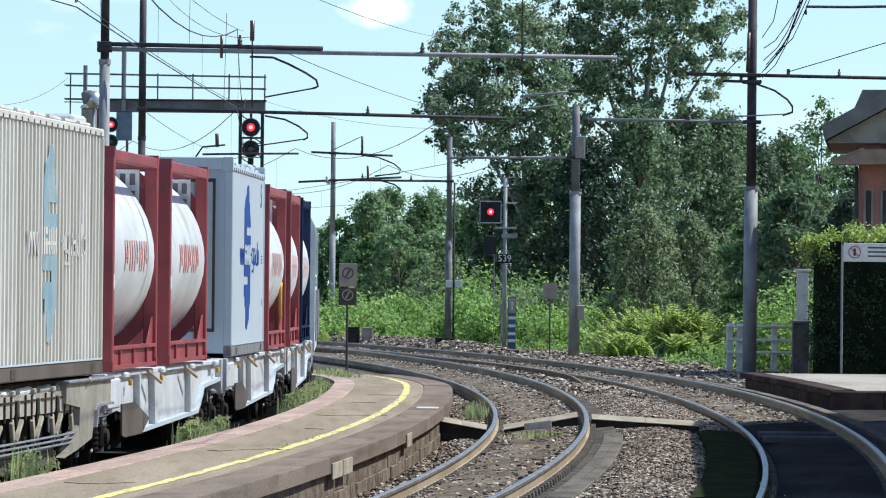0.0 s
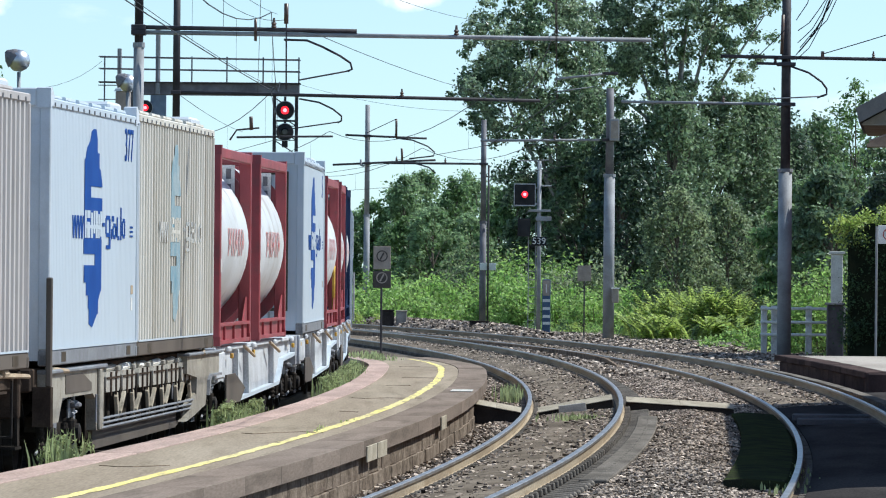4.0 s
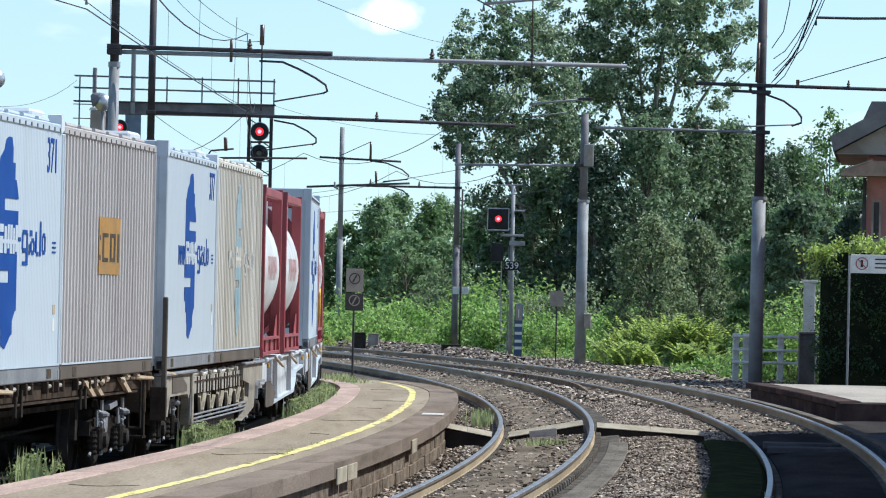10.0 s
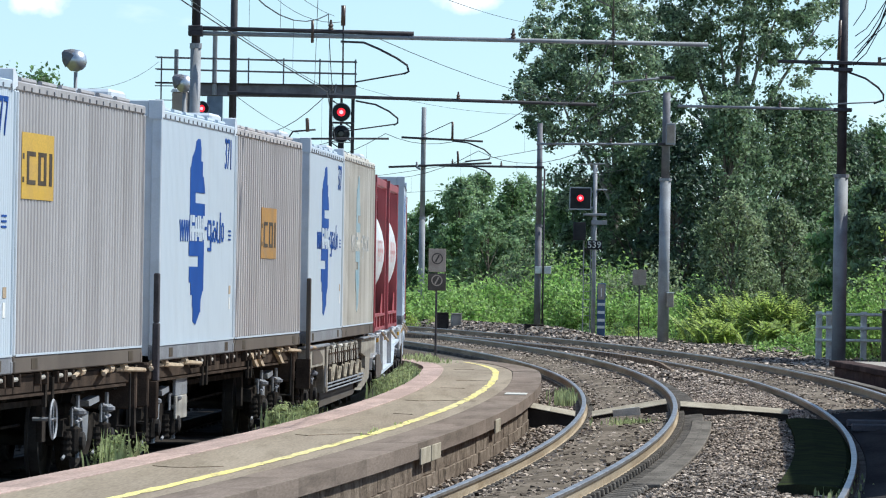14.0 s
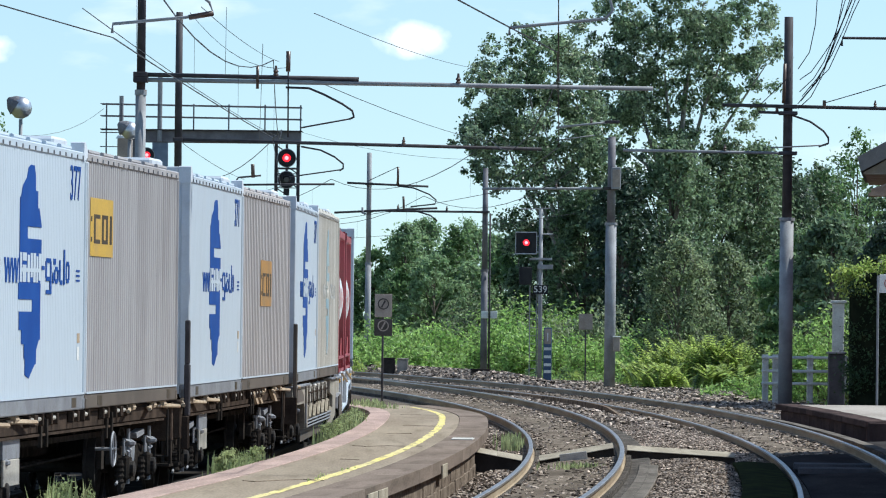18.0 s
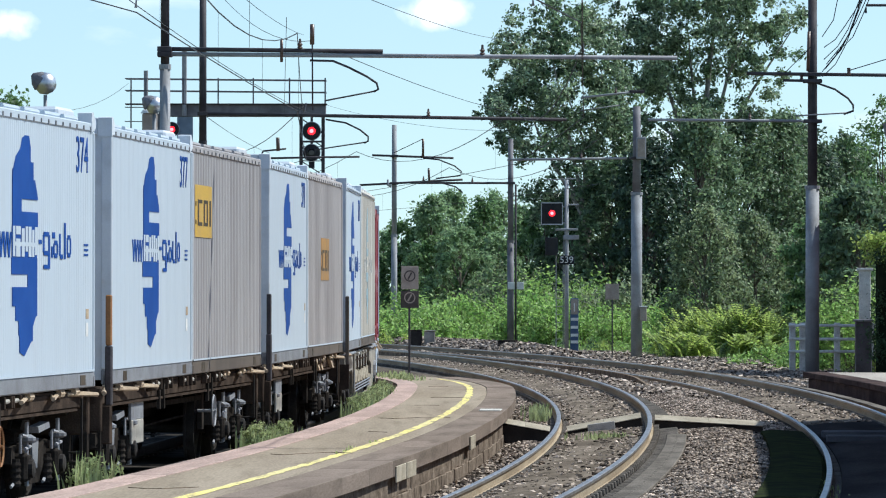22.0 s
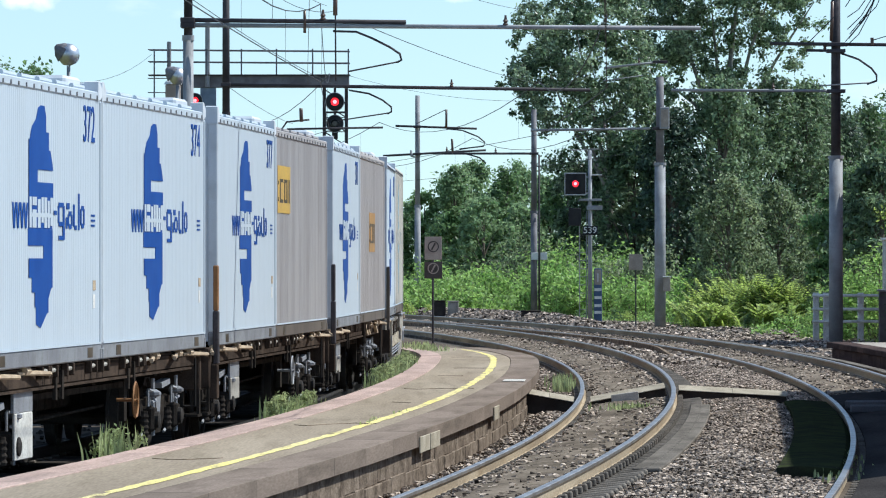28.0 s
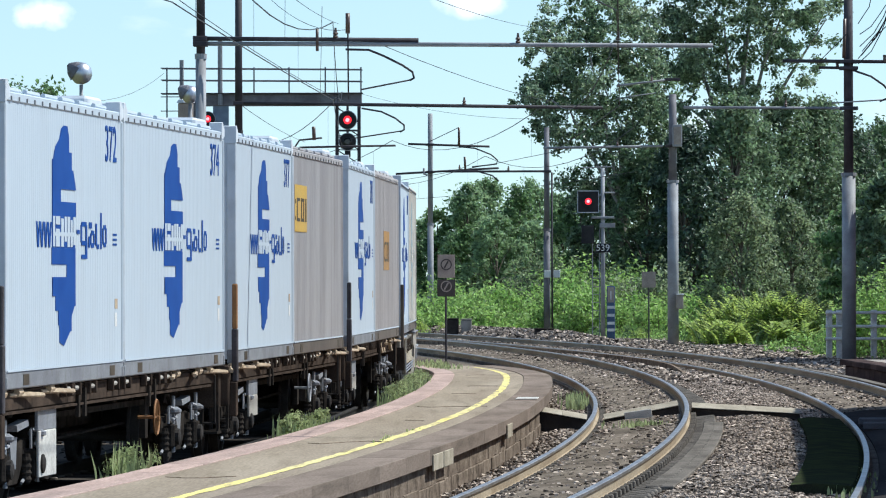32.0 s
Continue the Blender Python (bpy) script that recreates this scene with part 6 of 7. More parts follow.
for i in range(12):
    part("tile", rods(((-0.5 + 0.1 * 0, 0, 0), (0.3, 0, 0.28), 0.05), n=6), "roof_tile", tl).matrix_basis = Matrix.Translation((-0.15 + 0.0 * i, -1.25 + 0.105 * i, up0(282, bd0)))
part("downpipe", rods(((-0.06, -0.08, -0.3), (-0.06, -0.08, up0(292, bd0)), 0.05)), "steel_dark", hs)
for x, wd in ((0.20, 0.15), (0.66, 0.6), (2.6, 0.6)):
    w = part("window", boxes((x, x + wd, -0.03, -0.002, up0(400, bd0), up0(335, bd0))), "steel_dark", hs, "dark closed shutter")
    part("frame", boxes((x - 0.06, x, -0.05, -0.001, up0(400, bd0), up0(335, bd0)), (x + wd, x + wd + 0.06, -0.05, -0.001, up0(400, bd0), up0(335, bd0)), (x - 0.06, x + wd + 0.06, -0.05, -0.001, up0(334, bd0), up0(331, bd0))), "soffit", w)
part("base_band", boxes((-0.02, 9.02, -0.02, -0.001, -0.4, up0(398, bd0))), "concrete", hs)

# unseen station building and canopy beside the platform, added to shade the near tracks
st = thing("station_building", "plain station building with a platform canopy, unseen, shading the near tracks", "building", pose(8.95, 103.0, 0, 0, 0, -2.6))
part("wall", boxes((2.2, 12, -40, 0, 0.25, 7.2)), "wall_pink", st)
part("canopy", boxes((0.0, 2.19, -40, 0, 5.0, 5.25)), "roof_concrete", st)
part("roof", boxes((1.9, 12.3, -40.3, 0.3, 7.201, 7.5)), "roof_concrete", st)
for k in range(6):
    part("canopy_post", rods(((0.5, -2 - 7.5 * k, 0.28), (0.5, -2 - 7.5 * k, 5.0), 0.08)), "steel_dark", st)


# ---------------------------------------------------------------- the freight train
# Things of the train stand at the origin of their wagon's space: local y runs ahead along the track,
# local x to the near side; MOVING holds each thing with its wagon's place in the train and its own place on the wagon.
MOVING, WHEELS = [], []
DECK = 1.207


def on_train(ob, centre, y=0.0):
    MOVING.append((ob, centre, y))
    return ob


def ribbed(bm, x, y0, y1, z0, z1, pitch, depth, out=1):
    """A wall sheet with trapezoid ribs, facing +x or -x."""
    n = max(2, int(round((y1 - y0) / pitch)))
    p = (y1 - y0) / n
    pts = []
    for i in range(n):
        a = y0 + i * p
        pts += [(a, 0), (a + p * 0.32, 0), (a + p * 0.42, -depth), (a + p * 0.88, -depth), (a + p * 0.98, 0)]
    pts.append((y1, 0))
    lo = [bm.verts.new((x + out * d, y, z0)) for y, d in pts]
    hi = [bm.verts.new((x + out * d, y, z1)) for y, d in pts]
    for i in range(len(pts) - 1):
        f = (lo[i], lo[i + 1], hi[i + 1], hi[i])
        bm.faces.new(f if out > 0 else f[::-1])
    return bm


def flat_shape(outline, x, thick=0.004):
    """A thin painted shape on the near wall: outline of (y, z)."""
    return side_prism(bmesh.new(), outline, x, x + thick)


EMBLEM_UP = [(-0.80, 1.66), (-0.80, 1.98), (-0.74, 2.14), (-0.60, 2.26), (-0.32, 2.34), (-0.22, 2.44), (-0.05, 2.47), (0.2, 2.47), (0.30, 2.36), (0.48, 2.22),
             (0.58, 2.05), (0.72, 1.92), (0.76, 1.86), (-0.25, 1.86), (-0.25, 1.74), (0.76, 1.74), (0.76, 1.60), (-0.80, 1.60)]
EMBLEM_LOW = [(-0.86, 1.30), (0.72, 1.30), (0.72, 0.92), (0.64, 0.74), (0.45, 0.64), (0.36, 0.50), (0.12, 0.42), (-0.06, 0.36), (-0.36, 0.40), (-0.42, 0.56),
              (-0.62, 0.70), (-0.80, 0.84), (-0.86, 1.02), (0.12, 1.02), (0.12, 1.14), (-0.86, 1.14)]


def stepped(outline, dz=0.075):
    """The same outline with its slanting edges cut into small steps."""
    out = []
    for (a, b), (c, d) in zip(outline, outline[1:] + outline[:1]):
        out.append((a, b))
        n = int(abs(d - b) / dz) if abs(c - a) > 0.02 and abs(d - b) > 0.02 else 0
        for k in range(1, n + 1):
            f0, f1 = (k - 1) / (n + 0.0), k / (n + 0.0)
            z = b + (d - b) * f1
            out.append((a + (c - a) * f0, z))
            if k < n:
                out.append((a + (c - a) * f1, z))
    return out


def emblem(body, x, yc, blue, letter, white, slim=1.0):
    def spot(a):
        return yc + (a * 0.91 + 0.10) * slim

    def bar(y0, y1, z0, z1, material, lift=0.0, lean=0.0):
        part("stroke", flat_shape([(y0 - lean, DECK + z1), (y1 - lean, DECK + z1), (y1 + lean, DECK + z0), (y0 + lean, DECK + z0)], x + lift, 0.0035), material, body)

    def loop(y0, y1, z0, z1, w, material):
        """A rounded ring, as four bars."""
        bar(y0, y0 + w, z0 + 0.03, z1 - 0.03, material)
        bar(y1 - w, y1, z0 + 0.03, z1 - 0.03, material)
        bar(y0 + 0.05, y1 - 0.05, z1 - 0.045, z1, material, 0.0005)
        bar(y0 + 0.05, y1 - 0.05, z0, z0 + 0.045, material, 0.0005)
    part("emblem", flat_shape([(spot(a), DECK + b) for a, b in stepped(EMBLEM_UP, 0.13)], x), blue, body, "stepped blue tower emblem")
    part("emblem", flat_shape([(spot(a), DECK + b) for a, b in stepped(EMBLEM_LOW, 0.13)], x), blue, body)
    part("emblem_block", flat_shape([(spot(-0.82), DECK + 1.301), (spot(0.70), DECK + 1.301), (spot(0.70), DECK + 1.599), (spot(-0.82), DECK + 1.599)], x), blue, body)
    # writing that runs across the emblem, as plain shapes: zigzags, a pale field with thin strokes, then rings and bars
    for y0 in (-1.58, -1.14):
        for q, (dy, s) in enumerate(((0.05, 1), (0.15, -1), (0.26, 1), (0.36, -1))):
            w = 0.085 if s > 0 else 0.06
            bar(yc + y0 + dy, yc + y0 + dy + w, 1.30, 1.54, letter, 0.0002 * q, 0.045 * s)
    for y0, y1, z0, z1 in ((-0.62, -0.50, 1.31, 1.60), (-0.45, -0.22, 1.31, 1.48), (-0.45, -0.20, 1.52, 1.60), (-0.14, 0.02, 1.31, 1.58), (0.07, 0.20, 1.36, 1.60), (0.24, 0.40, 1.31, 1.60),
                           (0.44, 0.56, 1.31, 1.57), (0.60, 0.72, 1.33, 1.60), (-0.50, 0.60, 1.41, 1.45)):
        bar(yc + y0 * slim, yc + y1 * slim, z0, z1, white, 0.0045 if z1 - z0 > 0.05 else 0.005)
    bar(yc + 0.84, yc + 1.02, 1.44, 1.48, letter)
    loop(yc + 1.08, yc + 1.50, 1.33, 1.56, 0.10, letter)
    bar(yc + 1.38, yc + 1.50, 1.20, 1.36, letter, 0.001)
    bar(yc + 1.12, yc + 1.44, 1.20, 1.24, letter, 0.0015)
    bar(yc + 1.58, yc + 1.68, 1.31, 1.42, letter)
    bar(yc + 1.62, yc + 1.80, 1.50, 1.56, letter)
    loop(yc + 1.70, yc + 1.98, 1.31, 1.48, 0.07, letter)
    bar(yc + 2.04, yc + 2.13, 1.33, 1.55, letter)
    bar(yc + 2.10, yc + 2.26, 1.30, 1.345, letter, 0.0005)
    bar(yc + 2.34, yc + 2.44, 1.30, 1.66, letter)
    loop(yc + 2.50, yc + 2.76, 1.32, 1.54, 0.07, letter)


def container(label, centre, a, b, body_mat, pitch, depth, end_mat="box_endgrey", sill_mat="sill_grey", number="", logo=None, sign=None, height=2.70, ears=True, clips=True, sign_mat="sign_yellow"):
    """A swap body: ribbed walls, posts, sill, roof with clips, end wall with door bars."""
    L = b - a
    h = L / 2
    ob = on_train(thing("freight_container", label, "container", group="containers on the train"), centre, (a + b) / 2 - centre)
    X, z0, z1 = 1.262, DECK, DECK + height
    side = part("side_wall", ribbed(bmesh.new(), X, -h + 0.06, h - 0.06, z0 + 0.16, z1 - 0.09, pitch, depth), body_mat, ob)
    part("side_wall", ribbed(bmesh.new(), -X, -h + 0.06, h - 0.06, z0 + 0.16, z1 - 0.09, pitch, depth, -1), body_mat, ob)
    for s in (-1, 1):
        xa, xb = sorted((s * (X - 0.10), s * (X + 0.012)))
        sl = part("sill", boxes((xa, xb, -h, h, z0, z0 + 0.16), bevel=0.012), sill_mat, ob, "grey bottom sill")
        part("top_rail", boxes((xa, xb, -h, h, z1 - 0.09, z1), bevel=0.012), body_mat, ob)
        if s > 0:
            part("lip", boxes((X + 0.0125, X + 0.022, -h + 0.05, h - 0.05, z0 + 0.16, z0 + 0.18)), "box_white", sl)
            for yy in (-h + 1.1, h - 0.75):
                part("pocket", boxes((X + 0.0122, X + 0.016, yy - 0.16, yy + 0.16, z0 + 0.03, z0 + 0.13)), "letter_dark", sl)
        for e in (-1, 1):
            ya, yb = sorted((e * (h - 0.06), e * h))
            post = part("corner_post", boxes((xa, xb + (0.004 if s > 0 else 0), ya, yb, z0 + 0.1601, z1 - 0.0901), bevel=0.012), end_mat if e < 0 else body_mat, ob)
            part("corner_casting", boxes((s * X - 0.09, s * X + 0.02, ya - 0.05 * (e > 0), yb + 0.05 * (e < 0), z0 - 0.001, z0 + 0.12), bevel=0.012), sill_mat, post)
        part("end_wall", boxes((-X + 0.10, X - 0.10, s * (h - 0.05) - 0.025, s * (h - 0.05) + 0.025, z0 + 0.05, z1 - 0.02)), end_mat, ob)
    for x in (-0.75, -0.25, 0.25, 0.75):
        part("door_bar", rods(((x, -h - 0.02, z0 + 0.1), (x, -h - 0.02, z1 - 0.1), 0.02), n=6), "galvanised", ob)
    part("roof", boxes((-X + 0.10, X - 0.10, -h, h, z1 - 0.05, z1 + 0.012), bevel=0.01), body_mat, ob)
    if ears:
        for e, yy in ((-1, -h - 0.02), (1, h - 0.22)):
            bm = side_prism(bmesh.new(), [(yy, z1 - 0.10), (yy, z1 + 0.10), (yy + 0.10, z1 + 0.11), (yy + 0.26, z1 + 0.03), (yy + 0.26, z1 - 0.05)], X - 0.13, X + 0.016)
            part("corner_ear", bm, end_mat, ob, "raised grey corner fitting")
        part("header", boxes((-X, X - 0.131, -h - 0.02, -h + 0.1, z1 - 0.08, z1 + 0.10), bevel=0.01), end_mat, ob)
    if clips:
        n = int(L / 0.42)
        first = None
        for i in range(n):
            yy = -h + 0.3 + i * (L - 0.6) / (n - 1)
            m = Matrix.Translation((X + 0.0125, yy, z1 - 0.13))
            if first is None:
                first = part("clip", boxes((0, 0.010, -0.018, 0.018, 0.05, 0.09)), "sill_grey", ob)
                first.matrix_basis = m
            else:
                again(first, ob, m)
        for i in range(6):
            ya = -h + 0.5 + i * (L - 0.9) / 6
            part("roof_roll", rods(((X - 0.07, ya, z1 + 0.03), (X - 0.07, ya + (L - 0.9) / 6 - 0.3, z1 + 0.028), 0.026), n=6), body_mat, ob)
        part("roof_hatch", boxes((0.6, X - 0.12, h - 1.5, h - 0.5, z1 + 0.0125, z1 + 0.13), bevel=0.03), end_mat, ob)
    if number:
        lettering(number, 0.52, "logo_blue", ob, Matrix.Translation((X + 0.003, h - 0.75, z1 - 0.36)) @ Matrix.Rotation(math.pi / 2, 4, "Z") @ Matrix.Rotation(math.pi / 2, 4, "X"), "number")
        part("mark", boxes((X + 0.001, X + 0.004, h - 0.62, h - 0.36, DECK + 1.34, DECK + 1.36), (X + 0.001, X + 0.004, h - 0.62, h - 0.36, DECK + 1.39, DECK + 1.41), (X + 0.001, X + 0.004, h - 0.62, h - 0.36, DECK + 1.44, DECK + 1.46)), "logo_blue", ob)
        part("label_plate", boxes((X + 0.001, X + 0.004, h - 0.5, h - 0.32, DECK + 0.70, DECK + 0.80)), "spigot_tan", ob)
        part("label_plate", boxes((X + 0.001, X + 0.004, h - 0.5, h - 0.36, DECK + 0.52, DECK + 0.66)), "sign_white", ob)
    if logo == "blue":
        emblem(ob, X + 0.001, -h + 0.465 * L, "logo_blue", "logo_blue", "box_white")
    if logo == "faded":
        emblem(ob, X + 0.001, -h + 0.47 * L, "logo_faded", "letter_faded", "box_old", 0.68)
    if sign:
        ya, yb, za, zb = sign
        p = part("yellow_panel", boxes((X + 0.001, X + 0.005, ya - h, yb - h, DECK + za, DECK + zb)), sign_mat, ob, "orange-yellow panel with dark strokes")
        w = (yb - ya)
        za, zb = za + (zb - za) * 0.22, zb - (zb - za) * 0.28
        def dash(f0, f1, g0, g1):
            part("stroke", boxes((X + 0.0052, X + 0.008, ya - h + w * f0, ya - h + w * f1, DECK + za + (zb - za) * g0, DECK + za + (zb - za) * g1)), "letter_dark", p)
        dash(0.02, 0.07, 0.05, 0.22)
        dash(0.02, 0.07, 0.75, 0.92)
        dash(0.15, 0.22, 0.0, 1.0)
        for g in (0.0, 0.86):
            dash(0.2201, 0.42, g, g + 0.14)
            dash(0.50, 0.76, g, g + 0.14)
        dash(0.50, 0.58, 0.1401, 0.8599)
        dash(0.68, 0.76, 0.1401, 0.8599)
        dash(0.85, 0.94, 0.0, 1.0)
    return ob


C0, C1, C2, C3 = -56.7, -40.4, -24.1, -7.3
container("white ribbed swap body with blue tower emblem, on the last wagon", C0, -63.79, -56.69, "box_white", 0.11, 0.0032, number="372", logo="blue")
container("white ribbed swap body with blue tower emblem, on the last wagon", C0, -56.62, -48.8, "box_white", 0.11, 0.0032, number="374", logo="blue")
container("white ribbed swap body with blue tower emblem beside a grey one", C1, -47.52, -40.30, "box_white", 0.11, 0.0032, number="377", logo="blue")
container("grey corrugated swap body with a high yellow panel", C1, -40.22, -32.55, "box_grey", 0.17, 0.012, sill_mat="sill_brown", sign=(0.3, 2.05, 1.62, 2.24), ears=False)
container("white ribbed swap body with blue tower emblem beside a tan one", C2, -31.22, -23.98, "box_white", 0.11, 0.0032, number="371", logo="blue")
container("beige corrugated swap body with a low yellow panel", C2, -23.90, -16.06, "box_tan", 0.25, 0.035, sill_mat="sill_brown", sign=(2.95, 4.75, 1.14, 1.78), ears=False, sign_mat="sign_ochre")
container("white ribbed swap body with blue tower emblem beside a faded one", C3, -14.72, -7.62, "box_white", 0.11, 0.0032, number="377", logo="blue")
container("old cream corrugated swap body with faded blue emblem", C3, -7.54, 0.10, "box_old", 0.25, 0.035, sill_mat="sill_brown", logo="faded", height=2.74, ears=False)
G1, G2, G3 = 7.8, 22.9, 38.0
gc = container("white ribbed swap body between tank containers", G2, 16.2, 23.6, "box_white", 0.11, 0.0032, number="5", logo="blue", end_mat="box_white")
for xa, xb, za, zb in ((0.62, 0.66, 0.35, 2.5), (1.0, 1.04, 0.35, 2.5), (0.66, 1.0, 0.35, 0.40), (0.66, 1.0, 2.45, 2.5)):
    part("seal", boxes((xa, xb, -3.79, -3.776, DECK + za, DECK + zb)), "letter_dark", gc)


def tank_container(label, centre, a, b, red="tank_red"):
    """A frame tank: two end frames, rails, saddles and a domed shell."""
    h = (b - a) / 2
    ob = on_train(thing("tank_container", label, "tank container", group="tank containers"), centre, (a + b) / 2 - centre)
    z0, z1 = DECK + 0.0, DECK + 2.58
    X = 1.262
    R, zc = 1.245, z0 + 1.34
    for e in (-1, 1):
        ya, yb = sorted((e * h, e * (h - 0.15)))
        for s in (-1, 1):
            xa, xb = sorted((s * X, s * (X - 0.16)))
            p = part("corner_post", boxes((xa, xb, ya, yb, z0, z1), bevel=0.012), red, ob)
            for za, zb in ((z1 - 0.12, z1 + 0.004), (z0 - 0.001, z0 + 0.12)):
                part("corner_casting", boxes((xa - 0.004, xb + 0.004, ya - 0.004, yb + 0.004, za, zb)), red, p)
        part("end_beam", boxes((-X + 0.16, X - 0.16, ya, yb, z1 - 0.16, z1), bevel=0.01), red, ob)
        part("end_beam", boxes((-X + 0.16, X - 0.16, ya, yb, z0, z0 + 0.18), bevel=0.01), red, ob)
        # curved plates between the posts and the shell
        for s in (-1, 1):
            for lo, hi, wide in ((0.22, 0.92, 0.13), (-0.98, -0.25, 0.16)):
                arc = [(s * (R - 0.04) * math.cos(lo + (hi - lo) * q / 8), zc + (R - 0.04) * math.sin(lo + (hi - lo) * q / 8)) for q in range(9)]
                outer = [(s * min(X - 0.02, (R + wide) * math.cos(lo + (hi - lo) * q / 8)), max(z0 + 0.1, zc + (R + wide) * math.sin(lo + (hi - lo) * q / 8))) for q in range(8, -1, -1)]
                part("saddle_plate", prism(bmesh.new(), arc + outer, ya + 0.04, yb - 0.04), red, ob)
    for s in (-1, 1):
        xa, xb = sorted((s * X, s * (X - 0.09)))
        part("top_rail", boxes((xa, xb, -h + 0.15, h - 0.15, z1 - 0.16, z1 - 0.03), bevel=0.01), red, ob)
        part("bottom_rail", boxes((xa, xb, -h + 0.15, h - 0.15, z0 + 0.02, z0 + 0.07), (min(xa + 0.04, xa + 0.05), xb - 0.04, -h + 0.15, h - 0.15, z0 + 0.07, z0 + 0.25), (xa, xb, -h + 0.15, h - 0.15, z0 + 0.25, z0 + 0.29)), red, ob)
        for yy in (-h + 1.0, 0.0, h - 1.0):
            part("stiffener", boxes((xa + 0.01, xb - 0.01, yy - 0.04, yy + 0.04, z0 + 0.0705, z0 + 0.2495)), red, ob)
        part("corner_plate", side_prism(bmesh.new(), [(h - 0.15, z0 + 0.29), (h - 0.75, z0 + 0.29), (h - 0.15, z0 + 0.62)], *sorted((s * (X - 0.06), s * (X - 0.04)))), red, ob)
    part("ladder_stile", rods(((X - 0.1, -h + 0.32, z0 + 0.29), (X - 0.1, -h + 0.32, z0 + 0.85), 0.035), n=8), "galvanised", ob)
    hl = h - 0.05
    prof = [(0.05, -hl - 0.10), (R * 0.5, -hl - 0.08), (R * 0.8, -hl - 0.02), (R * 0.94, -hl + 0.06), (R, -hl + 0.2), (R, -0.3), (R, 0.3), (R, hl - 0.2), (R * 0.94, hl - 0.06), (R * 0.8, hl + 0.02), (R * 0.5, hl + 0.08), (0.05, hl + 0.1)]
    sh = part("shell", turned(bmesh.new(), prof, 48, "Y"), "tank_shell", ob, "white domed tank shell with brown stains", smooth=True)
    sh.matrix_basis = Matrix.Translation((0, 0, zc))
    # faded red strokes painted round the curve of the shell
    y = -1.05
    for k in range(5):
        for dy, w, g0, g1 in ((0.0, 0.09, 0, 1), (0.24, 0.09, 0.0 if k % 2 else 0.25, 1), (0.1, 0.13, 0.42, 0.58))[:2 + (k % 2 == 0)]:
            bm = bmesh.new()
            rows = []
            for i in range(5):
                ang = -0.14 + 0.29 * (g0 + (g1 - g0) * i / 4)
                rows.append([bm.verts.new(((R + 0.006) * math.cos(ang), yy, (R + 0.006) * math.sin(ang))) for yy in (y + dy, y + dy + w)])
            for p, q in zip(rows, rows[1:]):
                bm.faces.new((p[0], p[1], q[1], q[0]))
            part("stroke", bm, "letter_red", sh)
        y += 0.52
    part("walkway", boxes((-0.3, 0.3, -hl + 0.2, hl - 0.2, zc + R + 0.005, zc + R + 0.04)), "galvanised", ob)
    part("manhole", turned(bmesh.new(), [(0.26, 0), (0.26, 0.12), (0.2, 0.14)], 14), "galvanised", ob).matrix_basis = Matrix.Translation((0.5, 0.0, zc + R - 0.1))
    plate = part("number_plate", boxes((0.62, 1.04, h - 0.155, h - 0.1505, z1 - 0.62, z1 - 0.17)), "sign_white", ob, "white plate with dark marks")
    for k in range(3):
        part("mark", boxes((0.68 + 0.12 * k, 0.75 + 0.12 * k, h - 0.159, h - 0.156, z1 - 0.36, z1 - 0.22)), "steel_mast", plate)
        part("mark", boxes((0.68 + 0.12 * k, 0.75 + 0.12 * k, h - 0.159, h - 0.156, z1 - 0.56, z1 - 0.43)), "steel_mast", plate)
    part("side_plate", boxes((X + 0.001, X + 0.006, -h + 0.03, -h + 0.15, z0 + 0.95, z0 + 1.12)), "sign_white", ob)
    return ob


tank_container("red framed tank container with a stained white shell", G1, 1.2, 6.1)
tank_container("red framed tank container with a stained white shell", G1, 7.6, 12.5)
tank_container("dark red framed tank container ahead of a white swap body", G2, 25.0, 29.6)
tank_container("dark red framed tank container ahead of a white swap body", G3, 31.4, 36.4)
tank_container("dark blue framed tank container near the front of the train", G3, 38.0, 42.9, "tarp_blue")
G4 = 53.0
van = on_train(thing("rail_van", "white rail van with dark upper windows and a teal band", "rail van"), G4)
part("body", prism(bmesh.new(), [(-1.28, 0.95), (-1.28, 3.35), (-1.12, 3.66), (-0.7, 3.8), (0.7, 3.8), (1.12, 3.66), (1.28, 3.35), (1.28, 0.95)], -7.2, 7.2), "cab_white", van)
part("band", boxes((1.281, 1.288, -7.1, 7.1, 2.22, 2.40)), "panel_bluegrey", van, "pale teal band")
part("skirt", boxes((-1.2, 1.2, -7.0, 7.0, 0.55, 0.949), bevel=0.03), "sill_grey", van)
for i in range(6):
    wn = part("window", boxes((1.281, 1.287, -6.8 + 2.3 * i, -5.1 + 2.3 * i, 2.5, 3.25)), "glass_dark", van, "dark window panel")
    part("frame", boxes((1.281, 1.30, -6.86 + 2.3 * i, -6.801 + 2.3 * i, 2.44, 3.31), (1.281, 1.30, -5.099 + 2.3 * i, -5.04 + 2.3 * i, 2.44, 3.31)), "cab_white", wn)
for e in (-1, 1):
    part("gangway", boxes((-0.6, 0.6, e * 7.35 - 0.14, e * 7.35 + 0.14, 1.1, 3.2), bevel=0.05), "steel_dark", van)
    part("handrail", rods(((1.31, e * 6.98, 1.15), (1.31, e * 6.98, 2.15), 0.02), n=6), "galvanised", van)


